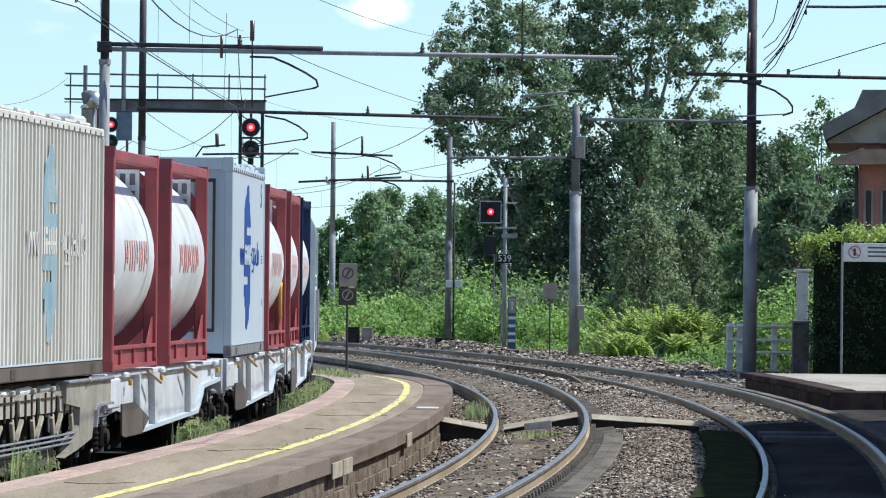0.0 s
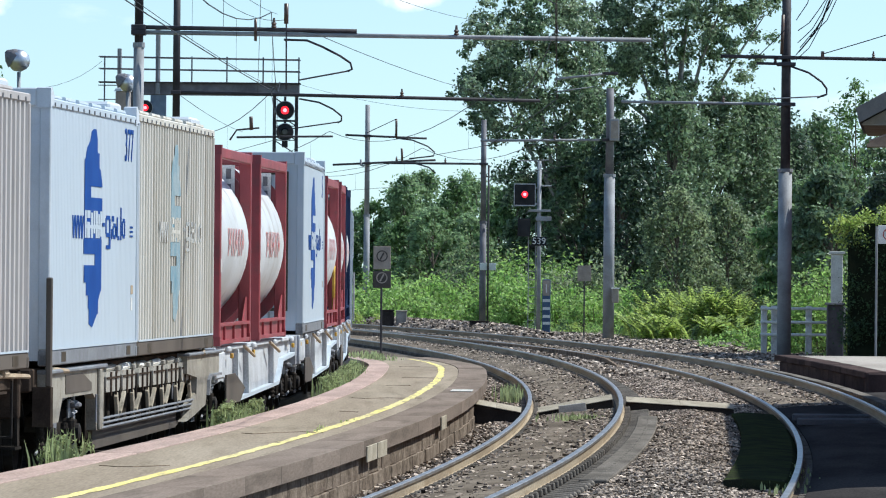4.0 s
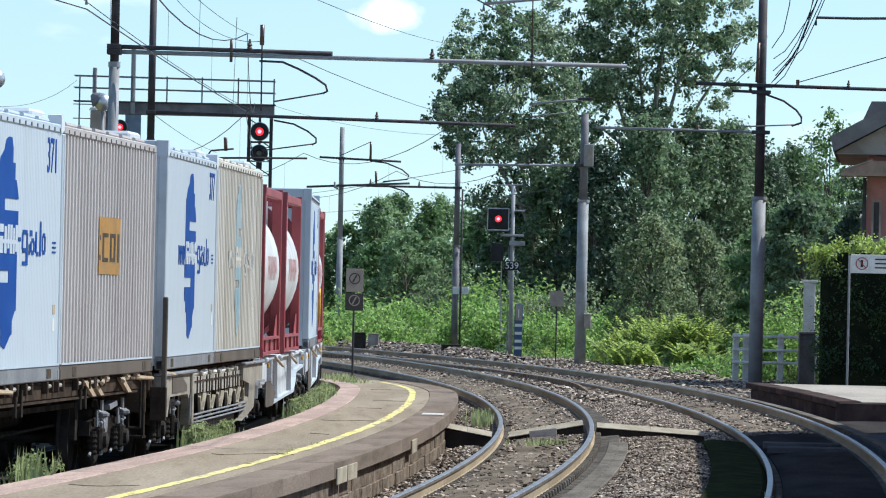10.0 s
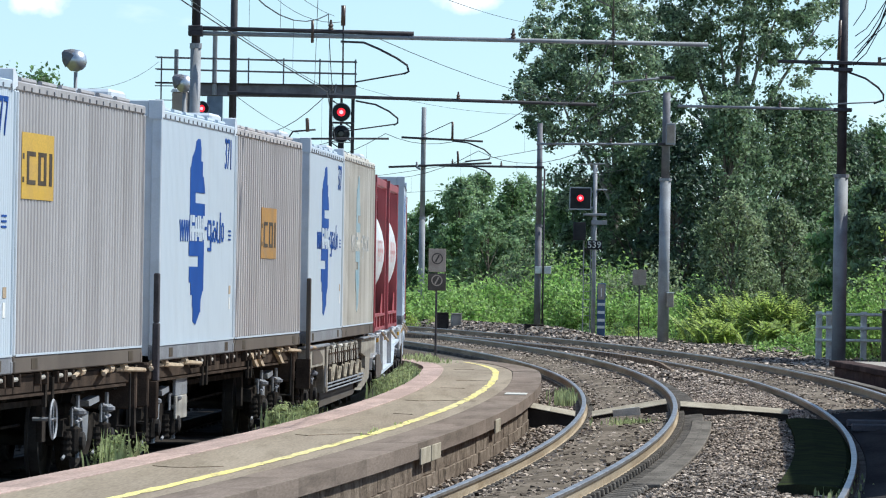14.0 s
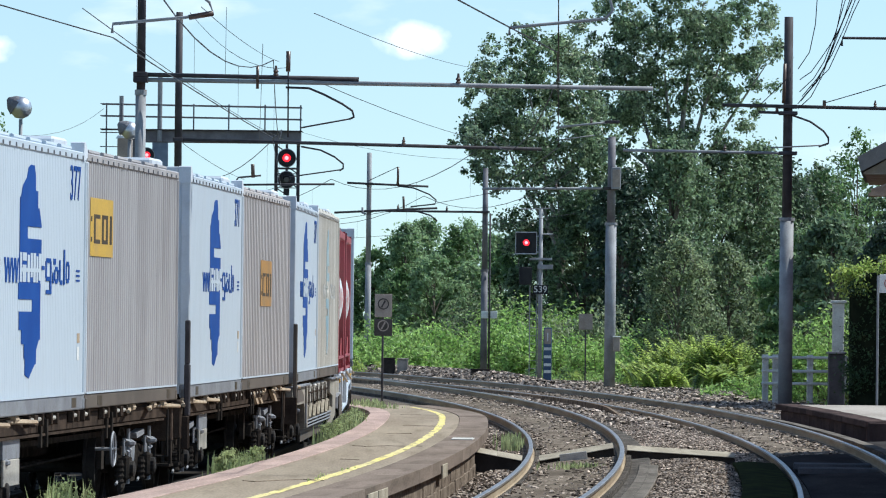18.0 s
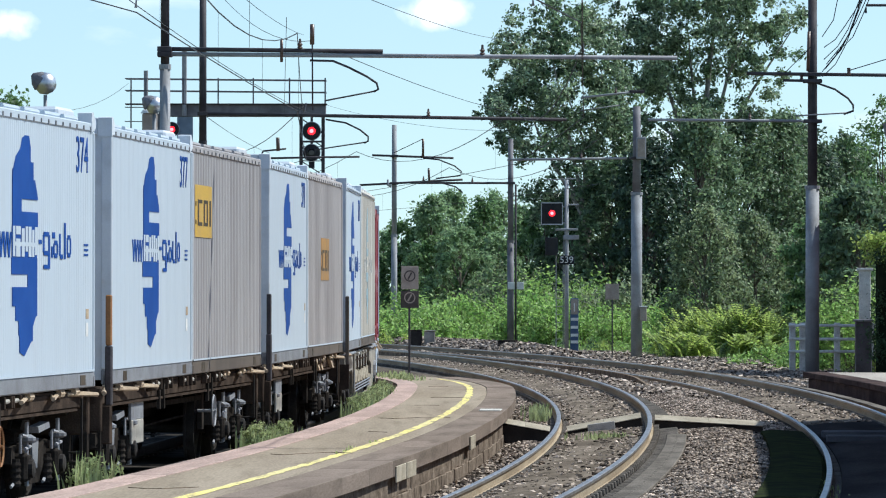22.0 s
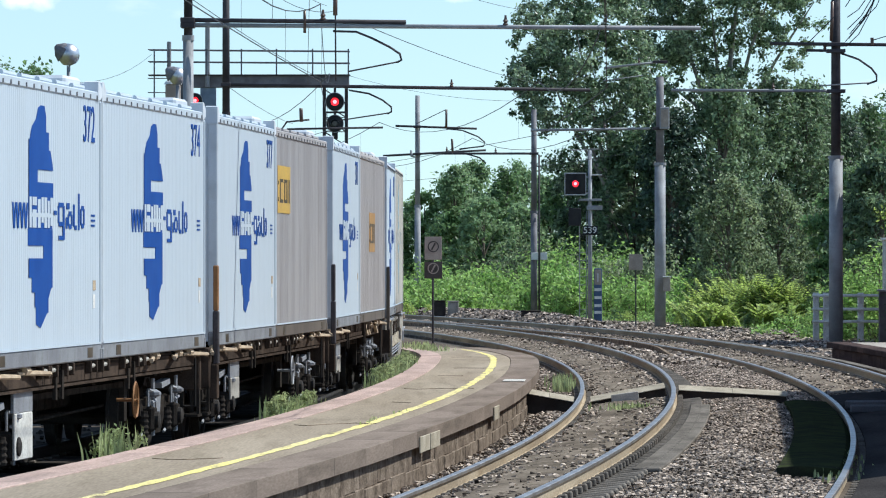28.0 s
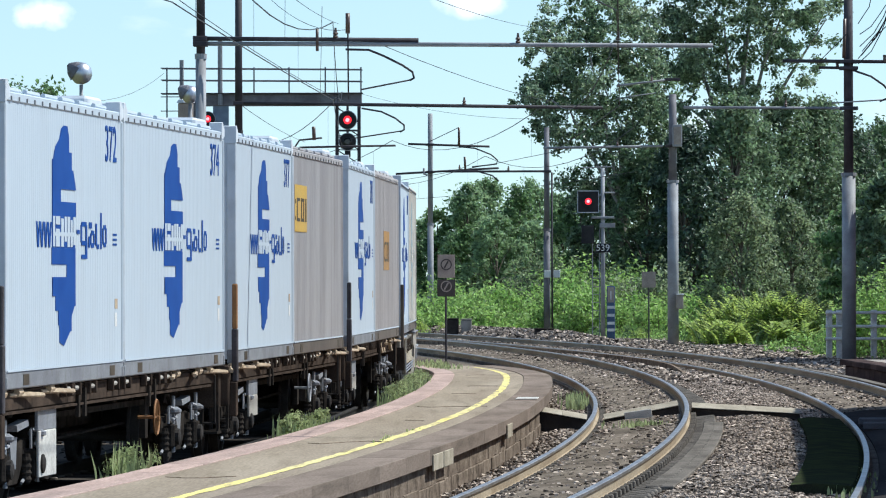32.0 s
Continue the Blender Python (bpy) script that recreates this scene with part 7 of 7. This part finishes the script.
# wagons
def wheelset(parent, y, z=0.49, r=0.46):
    """An axle with two treaded wheels, which turns as the wagon runs."""
    bm = bmesh.new()
    rod(bm, (-0.95, 0, 0), (0.95, 0, 0), 0.075, n=10)
    ax = part("wheelset", bm, "wheel_steel", parent)
    for s in (-1, 1):
        w = part("wheel", turned(bmesh.new(), [(0.09, -0.07), (0.20, -0.065), (0.24, -0.03), (r - 0.07, -0.025), (r - 0.06, -0.065), (r + 0.028, -0.065), (r + 0.02, -0.035), (r, -0.03), (r - 0.004, 0.065), (r - 0.06, 0.065),
                                                 (r - 0.07, 0.03), (0.24, 0.03), (0.2, 0.06), (0.09, 0.08)], 24, "X"), "wheel_steel", ax)
        w.matrix_basis = Matrix.Translation((s * 0.755, 0, 0)) @ Matrix.Rotation(0 if s > 0 else math.pi, 4, "Z")
    ax.matrix_basis = Matrix.Translation((0, y, z))
    return ax


def bogie(wagon, yc):
    for y in (yc - 0.9, yc + 0.9):
        WHEELS.append((wheelset(wagon, y), y, wagon))
    for s in (-1, 1):
        x0, x1 = sorted((s * 0.93, s * 1.05))
        out = [(yc - 1.25, 0.52), (yc - 1.2, 0.68), (yc - 0.7, 0.72), (yc - 0.35, 0.60), (yc + 0.35, 0.60), (yc + 0.7, 0.72), (yc + 1.2, 0.68), (yc + 1.25, 0.52),
               (yc + 0.62, 0.48), (yc + 0.32, 0.30), (yc - 0.32, 0.30), (yc - 0.62, 0.48)]
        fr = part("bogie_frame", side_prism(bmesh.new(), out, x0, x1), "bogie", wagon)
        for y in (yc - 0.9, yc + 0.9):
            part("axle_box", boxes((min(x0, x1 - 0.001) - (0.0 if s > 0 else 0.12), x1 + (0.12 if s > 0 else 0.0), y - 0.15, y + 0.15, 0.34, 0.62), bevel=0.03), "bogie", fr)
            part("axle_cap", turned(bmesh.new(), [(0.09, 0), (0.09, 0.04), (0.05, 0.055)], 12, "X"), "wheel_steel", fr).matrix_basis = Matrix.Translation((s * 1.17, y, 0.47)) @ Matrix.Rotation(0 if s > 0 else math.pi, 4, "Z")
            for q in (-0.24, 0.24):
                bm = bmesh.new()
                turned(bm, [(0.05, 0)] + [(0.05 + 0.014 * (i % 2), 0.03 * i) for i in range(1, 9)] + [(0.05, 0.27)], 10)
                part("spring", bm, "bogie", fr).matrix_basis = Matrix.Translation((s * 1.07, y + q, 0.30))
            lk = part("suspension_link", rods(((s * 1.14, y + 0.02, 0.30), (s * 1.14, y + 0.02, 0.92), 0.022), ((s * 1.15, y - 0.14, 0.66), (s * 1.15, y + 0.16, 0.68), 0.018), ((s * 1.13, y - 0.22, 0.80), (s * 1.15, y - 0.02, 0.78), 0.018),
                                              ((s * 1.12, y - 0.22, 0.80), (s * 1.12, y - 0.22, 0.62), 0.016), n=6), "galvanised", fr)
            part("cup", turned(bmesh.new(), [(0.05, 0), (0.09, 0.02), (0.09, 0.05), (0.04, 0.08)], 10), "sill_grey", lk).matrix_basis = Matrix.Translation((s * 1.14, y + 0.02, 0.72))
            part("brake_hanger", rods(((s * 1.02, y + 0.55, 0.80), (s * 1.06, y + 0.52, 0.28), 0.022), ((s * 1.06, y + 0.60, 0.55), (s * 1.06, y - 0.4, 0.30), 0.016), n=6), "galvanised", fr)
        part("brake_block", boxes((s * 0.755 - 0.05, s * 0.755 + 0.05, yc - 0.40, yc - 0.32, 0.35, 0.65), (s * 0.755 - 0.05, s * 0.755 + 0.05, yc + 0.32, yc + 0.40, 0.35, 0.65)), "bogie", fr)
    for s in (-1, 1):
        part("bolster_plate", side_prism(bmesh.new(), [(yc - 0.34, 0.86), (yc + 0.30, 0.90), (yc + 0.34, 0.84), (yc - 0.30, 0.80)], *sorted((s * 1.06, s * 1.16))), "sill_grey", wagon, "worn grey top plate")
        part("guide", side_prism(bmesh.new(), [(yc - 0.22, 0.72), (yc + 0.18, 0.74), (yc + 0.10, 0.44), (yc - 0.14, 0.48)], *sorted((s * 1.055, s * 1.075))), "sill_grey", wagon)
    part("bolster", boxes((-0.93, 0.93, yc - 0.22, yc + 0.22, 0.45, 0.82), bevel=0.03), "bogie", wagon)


def buffers(wagon, half, z=1.04):
    for e in (-1, 1):
        for s in (-1, 1):
            b = part("buffer", turned(bmesh.new(), [(0.12, 0), (0.12, 0.2), (0.085, 0.2), (0.085, 0.42), (0.23, 0.43), (0.23, 0.46), (0.1, 0.475)], 14, "Y"), "wagon_brown", wagon)
            b.matrix_basis = Matrix.Translation((s * 0.875, e * (half - 0.45), z)) @ Matrix.Rotation(0 if e > 0 else math.pi, 4, "Z")
        part("coupling", rods(((0, e * (half - 0.3), 0.98), (0, e * (half + 0.1), 0.86), 0.045), n=6), "bogie", wagon)


def hoop(bm, profile, n, axis):
    """A lathe whose profile closes on itself, so that the middle stays open."""
    turned(bm, profile + profile[:1], n, axis)
    bmesh.ops.delete(bm, geom=[f for f in bm.faces if len(f.verts) > 4], context="FACES_ONLY")
    bmesh.ops.remove_doubles(bm, verts=bm.verts, dist=0.0001)
    return bm


def skeleton_wagon(label, centre):
    """A four-axle container wagon: slender underframe, spigots, stakes and brake gear."""
    w = on_train(thing("container_wagon", label, "freight wagon", group="container wagons"), centre)
    half = 7.75
    for s in (-1, 1):
        xa, xb = sorted((s * 1.06, s * 1.20))
        sill = part("side_sill", boxes((xa, xb, -half, half, 1.0, 1.17), bevel=0.015), "wagon_brown", w, "rusty brown side sill")
        part("flange", boxes((min(xa, xb - 0.22) if s > 0 else xa, xb if s > 0 else max(xb, xa + 0.22), -half, half, 1.171, 1.19), (xa - 0.02, xb + 0.02, -half + 0.6, half - 0.6, 0.975, 0.999)), "wagon_brown", sill)
    for y in (-7.6, -5.5, -3.2, -1.0, 1.0, 3.2, 5.5, 7.6):
        part("cross_member", boxes((-1.05, 1.05, y - 0.1, y + 0.1, 0.92, 1.16), bevel=0.01), "bogie", w)
    part("centre_sill", boxes((-0.25, 0.25, -half, half, 0.62, 1.15), bevel=0.02), "bogie", w)
    for e in (-1, 1):
        ya, yb = sorted((e * half, e * (half - 0.12)))
        part("end_beam", boxes((-1.25, 1.25, ya, yb, 0.72, 1.19), bevel=0.015), "wagon_brown", w)
        part("corner_step", boxes((1.02, 1.24, ya - 0.12, yb + 0.12, 0.42, 0.45), (1.02, 1.05, ya, yb, 0.45, 0.75), (1.21, 1.24, ya, yb, 0.45, 0.75)), "bogie", w)
        part("handrail", rods(((1.24, e * (half - 0.45), 0.55), (1.24, e * (half - 0.45), 1.1), 0.014), ((1.24, e * (half - 0.45), 0.55), (1.1, e * (half - 0.45), 0.55), 0.014), n=6), "wheel_steel", w)
        bogie(w, e * 5.5)
        for k, y in enumerate((e * 7.0, e * 6.1, e * 4.3)):
            a = part("spigot_arm", rods(((1.19, y, 1.16), (1.30, y + 0.9 * e * (-1 if k else 1), 1.13), 0.024), ((1.19, y - 0.35, 1.15), (1.30, y + 0.9 * e * (-1 if k else 1), 1.13), 0.02), n=6), "spigot_tan", w, "tan folding spigot arm")
            part("hinge", rods(((1.21, y - 0.12, 1.17), (1.21, y + 0.12, 1.17), 0.045), n=8), "spigot_tan", a)
    for y in (-3.4, -2.9, -1.9, -0.4, 0.4, 1.9, 2.9, 3.4):
        p = part("spigot", rods(((1.23, y - 0.16, 1.15), (1.23, y + 0.16, 1.15), 0.024), n=8), "plate_pale", w, "worn bare steel roller")
        for q in (-0.195, 0.195):
            part("bracket", boxes((1.201, 1.27, y + q - 0.025, y + q + 0.025, 1.08, 1.2), bevel=0.008), "wagon_brown", p)
    for y in (-2.6, -2.2, 2.2, 2.6):
        part("lever", boxes((1.201, 1.235, y - 0.05, y + 0.05, 0.86, 1.14)), "bogie", w).matrix_basis = Matrix.Translation((0, 0, 0))
    pp = part("pale_plate", boxes((1.16, 1.19, -4.75, -3.75, 0.34 if centre == C0 else 0.52, 0.78), bevel=0.008), "concrete_white" if centre == C0 else "plate_pale", w, "pale metal plate under a grey one")
    part("upper_half", boxes((1.15, 1.185, -4.78, -3.72, 0.781, 0.98), bevel=0.006), "sill_grey", pp)
    if centre != C2:
        hw = part("handwheel", hoop(bmesh.new(), [(0.185, -0.014), (0.2, 0.0), (0.185, 0.014), (0.17, 0.0)], 24, "X"), "post_orange" if centre == C0 else "galvanised", w, "brake handwheel")
        hw.matrix_basis = Matrix.Translation((1.28, 2.35, 0.74))
        part("spokes", rods(((0, -0.185, 0), (0, 0.185, 0), 0.01), ((0, 0, -0.185), (0, 0, 0.185), 0.01), ((-0.2, 0, 0), (0.03, 0, 0), 0.02), n=6), "post_orange" if centre == C0 else "galvanised", hw)
    else:
        for y in (2.3, 2.95, 5.35):
            part("slant_bracket", side_prism(bmesh.new(), [(y, 1.17), (y + 0.30, 1.17), (y + 1.05, 0.99), (y + 0.75, 0.99)], 1.2015, 1.25), "spigot_tan", w, "slanting rusty tan bracket")
    part("air_tank", rods(((0.45, -1.5, 0.68), (0.45, -0.2, 0.68), 0.19), n=14), "bogie", w, smooth=True)
    part("brake_rod", rods(((0.2, -4.5, 0.55), (0.2, 4.5, 0.55), 0.025), ((0.8, -3.4, 0.6), (0.8, 3.2, 0.66), 0.016), n=6), "bogie", w)
    part("truss", boxes((1.0, 1.06, -3.2, -3.0, 0.5, 0.92), (1.0, 1.06, 3.0, 3.2, 0.5, 0.92), (1.0, 1.05, -3.0, 3.0, 0.86, 0.92)), "bogie", w)
    st = part("stake", boxes((1.27, 1.34, -7.62, -7.50, 1.0, 1.62), bevel=0.012), "steel_dark", w, "tall end stake")
    part("stake_top", boxes((1.275, 1.335, -7.61, -7.51, 1.621, 2.15), bevel=0.012), "post_orange" if centre == C1 else "steel_dark", st)
    part("stake_foot", boxes((1.201, 1.33, -7.65, -7.47, 0.6, 1.0), bevel=0.01), "wagon_brown", st)
    buffers(w, 8.15)
    return w


skeleton_wagon("rusty brown container wagon at the end of the train", C0)
skeleton_wagon("rusty brown container wagon with tan spigot arms", C1)
skeleton_wagon("rusty brown container wagon with tan spigot arms", C2)

# the wagon with the chain rack
rw = on_train(thing("rack_wagon", "brown wagon with a side rack of stanchions", "freight wagon"), C3)
for s in (-1, 1):
    xa, xb = sorted((s * 1.02, s * 1.14))
    part("side_sill", boxes((xa, xb, -7.75, 7.75, 0.95, 1.18), bevel=0.015), "wagon_brown", rw)
part("centre_sill", boxes((-0.3, 0.3, -7.75, 7.75, 0.7, 1.16), bevel=0.02), "wagon_brown", rw)
for y in (-7.0, -4.5, -2.0, 0.5, 3.0, 5.5, 7.4):
    part("cross_member", boxes((-1.01, 1.01, y - 0.09, y + 0.09, 0.93, 1.17)), "wagon_brown", rw)
bx = part("tool_box", side_prism(bmesh.new(), [(-7.3, 0.62), (-7.3, 1.12), (-2.95, 1.12), (-2.95, 0.46), (-3.55, 0.46), (-3.65, 0.80), (-3.85, 0.86), (-6.2, 0.86), (-6.5, 0.62)], 1.145, 1.25), "arch_tan", rw, "pale brown steel side panel")
part("cover", boxes((1.02, 1.29, -7.3, -2.9, 1.1205, 1.165), bevel=0.012), "sill_grey", bx, "grey cover plate")
part("inset", side_prism(bmesh.new(), [(-6.0, 0.90), (-6.0, 1.09), (-4.7, 1.09), (-4.0, 0.98), (-4.0, 0.90)], 1.2505, 1.258), "sill_brown", bx)
part("post", boxes((1.2505, 1.285, -3.50, -3.30, 0.46, 1.119), bevel=0.01), "arch_tan", bx)
part("grab_iron", rods(((1.28, -3.8, 0.55), (1.28, -3.8, 0.85), 0.014), n=6), "galvanised", bx)
rk = part("rack", boxes((1.00, 1.04, -2.9, 5.7, 0.30, 1.12)), "bogie", rw)
part("skirt", side_prism(bmesh.new(), [(-3.2, 0.24), (-3.2, 0.46), (5.6, 0.46), (4.4, 0.28)], 1.12, 1.16), "sill_brown", rk, "dark brown lower plate")
rack_rng = random.Random(6)
for k in range(6):
    y = -1.88 + 1.40 * k
    w = 0.56 + rack_rng.uniform(-0.05, 0.05)
    dm = part("drum", side_prism(bmesh.new(), [(y - w + 0.04, 0.84), (y - w, 0.88), (y - w, 1.01), (y - w + 0.07, 1.06), (y + w - 0.07, 1.06), (y + w, 1.01), (y + w, 0.88), (y + w - 0.05, 0.84)], 1.085, 1.21), "plate_pale", rk, "rounded cream steel drum")
    part("strap", boxes((1.2105, 1.225, y - 0.24, y - 0.17, 0.80, 1.06), (1.2105, 1.225, y + 0.20, y + 0.26, 0.80, 1.06)), "wagon_brown", dm)
    part("rim", boxes((1.2105, 1.222, y - w + 0.04, y + w - 0.04, 0.985, 1.005)), "wagon_brown", dm)
    part("cap", rods(((1.15, y - w * 0.7, 1.085), (1.15, y + w * 0.75, 1.10), 0.042), n=8), "fence_white" if k % 2 else "plate_pale", dm)
    part("clasp", boxes((1.09, 1.235, y + w * 0.55, y + w * 0.8, 1.0605, 1.12), bevel=0.012), "plate_pale", dm)
    pr = part("prop", boxes((-0.02, 0.02, -0.055, 0.055, -0.16, 0.16), bevel=0.006), "plate_beige", rk, "tilted cream prop")
    pr.matrix_basis = Matrix.Translation((1.19, y + 0.5, 0.66)) @ Matrix.Rotation(0.45 + rack_rng.uniform(-0.1, 0.1), 4, "X")
    part("peg", boxes((0.0, 0.05, 0.0, 0.45, -0.10, -0.055), bevel=0.006), "plate_beige", pr)
    part("bracket", boxes((1.09, 1.20, y - w - 0.13, y - w - 0.05, 0.46, 1.0)), "bogie", rk)
for z in (0.49, 0.54, 0.59):
    part("rail", rods(((1.24, -3.1, z - 0.02), (1.24, 5.6, z), 0.014), n=6), "sill_grey", rk)
for y in (0.8, 1.4):
    part("roof_strut", rods(((1.20, y, 1.09), (0.9, y - 1.0, 1.165), 0.028), n=6), "fence_white", rk)
part("end_arch", side_prism(bmesh.new(), [(4.75, 1.13), (8.25, 1.13), (8.25, 0.87), (7.15, 0.87), (6.95, 0.80), (6.85, 0.62), (6.75, 0.50), (5.6, 0.40), (4.7, 0.34), (5.75, 0.66), (5.80, 0.86), (4.75, 0.92)], 1.145, 1.26), "arch_tan", rw, "curved pale brown end plate")
part("end_cover", boxes((1.0, 1.30, 4.7, 8.3, 1.1305, 1.17), bevel=0.012), "sill_grey", rw, "grey cover plate")
part("arch_edge", side_prism(bmesh.new(), [(7.15, 0.88), (8.25, 0.88), (8.25, 0.85), (7.2, 0.85), (7.02, 0.79), (6.92, 0.62), (6.84, 0.62), (6.93, 0.81)], 1.2605, 1.30), "galvanised", rw)
for e in (-1, 1):
    bogie(rw, e * 5.5)
    part("spigot_arm", rods(((1.2, e * 7.0, 1.18), (1.3, e * 6.2, 1.14), 0.024), n=6), "spigot_tan", rw)
st = part("stake", boxes((1.27, 1.33, -7.61, -7.53, 1.0, 2.1), bevel=0.012), "sill_brown", rw, "brown end stake")
part("stake_foot", boxes((1.145, 1.33, -7.65, -7.47, 0.6, 1.0)), "wagon_brown", st)
buffers(rw, 8.15)


def pocket_wagon(label, centre):
    """A pale grey low wagon with deep plated bellies."""
    w = on_train(thing("pocket_wagon", label, "freight wagon", group="pale grey wagons"), centre)
    half = 7.1
    for s in (-1, 1):
        x0, x1 = sorted((s * 1.10, s * 1.16))
        out = [(-half, 1.19), (-half, 0.70), (-6.2, 0.70), (-5.2, 0.74), (-4.6, 0.70), (-4.05, 0.42), (3.9, 0.52), (4.5, 0.70), (4.75, 0.84), (5.6, 0.90), (half, 0.90), (half, 1.19)]
        sd = part("side_plate", side_prism(bmesh.new(), out, x0, x1), "wagon_light", w, "pale grey plated side")
        if s > 0:
            for ya, za, yb, zb in ((-4.0, 0.42, 3.9, 0.52), (3.9, 0.52, 4.5, 0.70), (4.5, 0.70, 4.75, 0.84), (4.75, 0.84, half, 0.90)):
                part("edge", side_prism(bmesh.new(), [(ya, za), (yb, zb), (yb, zb + 0.05), (ya, za + 0.05)], 1.161, 1.235), "box_white", sd, "white lower edge")
            part("top_flange", boxes((1.161, 1.215, -half, half, 1.13, 1.19), bevel=0.01), "wagon_light", sd)
            part("end_block", boxes((1.161, 1.25, -half, -5.6, 0.78, 1.129), bevel=0.02), "wagon_light", sd)
            for y, wd in ((-3.3, 0.06), (-1.4, 0.20), (2.9, 0.06)):
                part("rib", side_prism(bmesh.new(), [(y - wd * 1.6, 1.129), (y - wd * 0.7, 0.50), (y + wd * 0.7, 0.50), (y + wd * 1.6, 1.129)], 1.161, 1.235), "wagon_light", sd)
            for y in (-5.0, -0.85, 2.9, 6.2):
                part("lug", boxes((1.2155, 1.27, y - 0.22, y + 0.22, 1.11, 1.185), bevel=0.02), "wagon_light", sd)
            for y in (-6.7, -4.4, -0.85, 6.6):
                part("catch", boxes((1.2155, 1.255, y - 0.07, y + 0.07, 1.02, 1.09), bevel=0.01), "lever_yellow", sd, "small worn orange catch")
            for y in (-2.6, 1.9):
                part("handle", rods(((1.25, y, 1.16), (1.33, y + 0.75, 1.02), 0.022), n=6), "spigot_tan", sd, "pale folding handle")
            part("bogie_flap", side_prism(bmesh.new(), [(-5.5, 0.46), (-5.5, 0.82), (-4.1, 0.82), (-2.5, 0.60), (-3.3, 0.43), (-5.2, 0.43)], 1.24, 1.262), "sill_brown", sd, "brown slanting plate")
    part("floor", boxes((-1.1, 1.1, -half, half, 1.10, 1.185)), "wagon_light", w)
    part("centre_sill", boxes((-0.3, 0.3, -half, half, 0.7, 1.09)), "wagon_light", w)
    for e in (-1, 1):
        part("end_beam", boxes((-1.25, 1.25, e * half - 0.06, e * half + 0.06, 0.75, 1.195), bevel=0.01), "wagon_light", w)
        bogie(w, e * 5.6)
    buffers(w, 7.5)
    return w


pocket_wagon("pale grey pocket wagon carrying red framed tanks", G1)
hoop_wagon = pocket_wagon("pale grey pocket wagon carrying a white swap body", G2)
part("end_handrail", pipe(bmesh.new(), [(1.2, 6.35, 1.19), (1.2, 6.35, 2.16), (1.2, 6.45, 2.25), (1.2, 6.95, 2.25), (1.2, 7.04, 2.16), (1.2, 7.04, 1.19)], 0.028, 8), "lever_yellow", hoop_wagon, "yellow hoop handrail", smooth=True)
part("handrail_bar", rods(((1.2, 6.35, 1.42), (1.2, 7.04, 1.42), 0.024), n=8), "lever_yellow", hoop_wagon)
pocket_wagon("pale grey pocket wagon near the front of the train", G3)
for y in (-4.8, 4.8):
    bogie(van, y)


# ---------------------------------------------------------------- movement
# distance run by the train: seconds, metres
RUN = [(0, -45.75), (3, -39.68), (6, -33.65), (9, -27.42), (11, -23.32), (13, -19.21), (15.5, -14.18), (17, -11.27), (18, -9.38), (19, -7.56), (20, -5.83), (21, -4.13),
       (22, -2.45), (23, -0.87), (24, 0.60), (25, 1.95), (26, 3.03), (27, 3.93), (28, 4.62), (29, 5.05), (30, 5.19), (31, 5.21), (32, 5.21)]


def run_at(t):
    for (t0, s0), (t1, s1) in zip(RUN, RUN[1:]):
        if t <= t1:
            return s0 + (s1 - s0) * (t - t0) / (t1 - t0)
    return RUN[-1][1]


def motions():
    for ob, centre, y in MOVING:
        rows = []
        for t, s in RUN:
            a = (s + centre) / R_SIDE
            rows.append((t, Matrix.Translation((XC + R_TRAIN * math.cos(a), YC + R_TRAIN * math.sin(a), 0.03)) @ Matrix.Rotation(a, 4, "Z") @ Matrix.Translation((0, y, -0.03))))
        walk(ob, rows)
    # the wheelsets roll with the distance run
    times = sorted({round(k * 0.3, 1) for k in range(94)} | {28.5, 29.5, 30.5, 32.0})
    for ax, y, wagon in WHEELS:
        z = ax.matrix_basis.translation.z
        walk(ax, [(t, Matrix.Translation((0, y, z)) @ Matrix.Rotation(-(run_at(t) - RUN[0][1]) / 0.46, 4, "X")) for t in times])


motions()
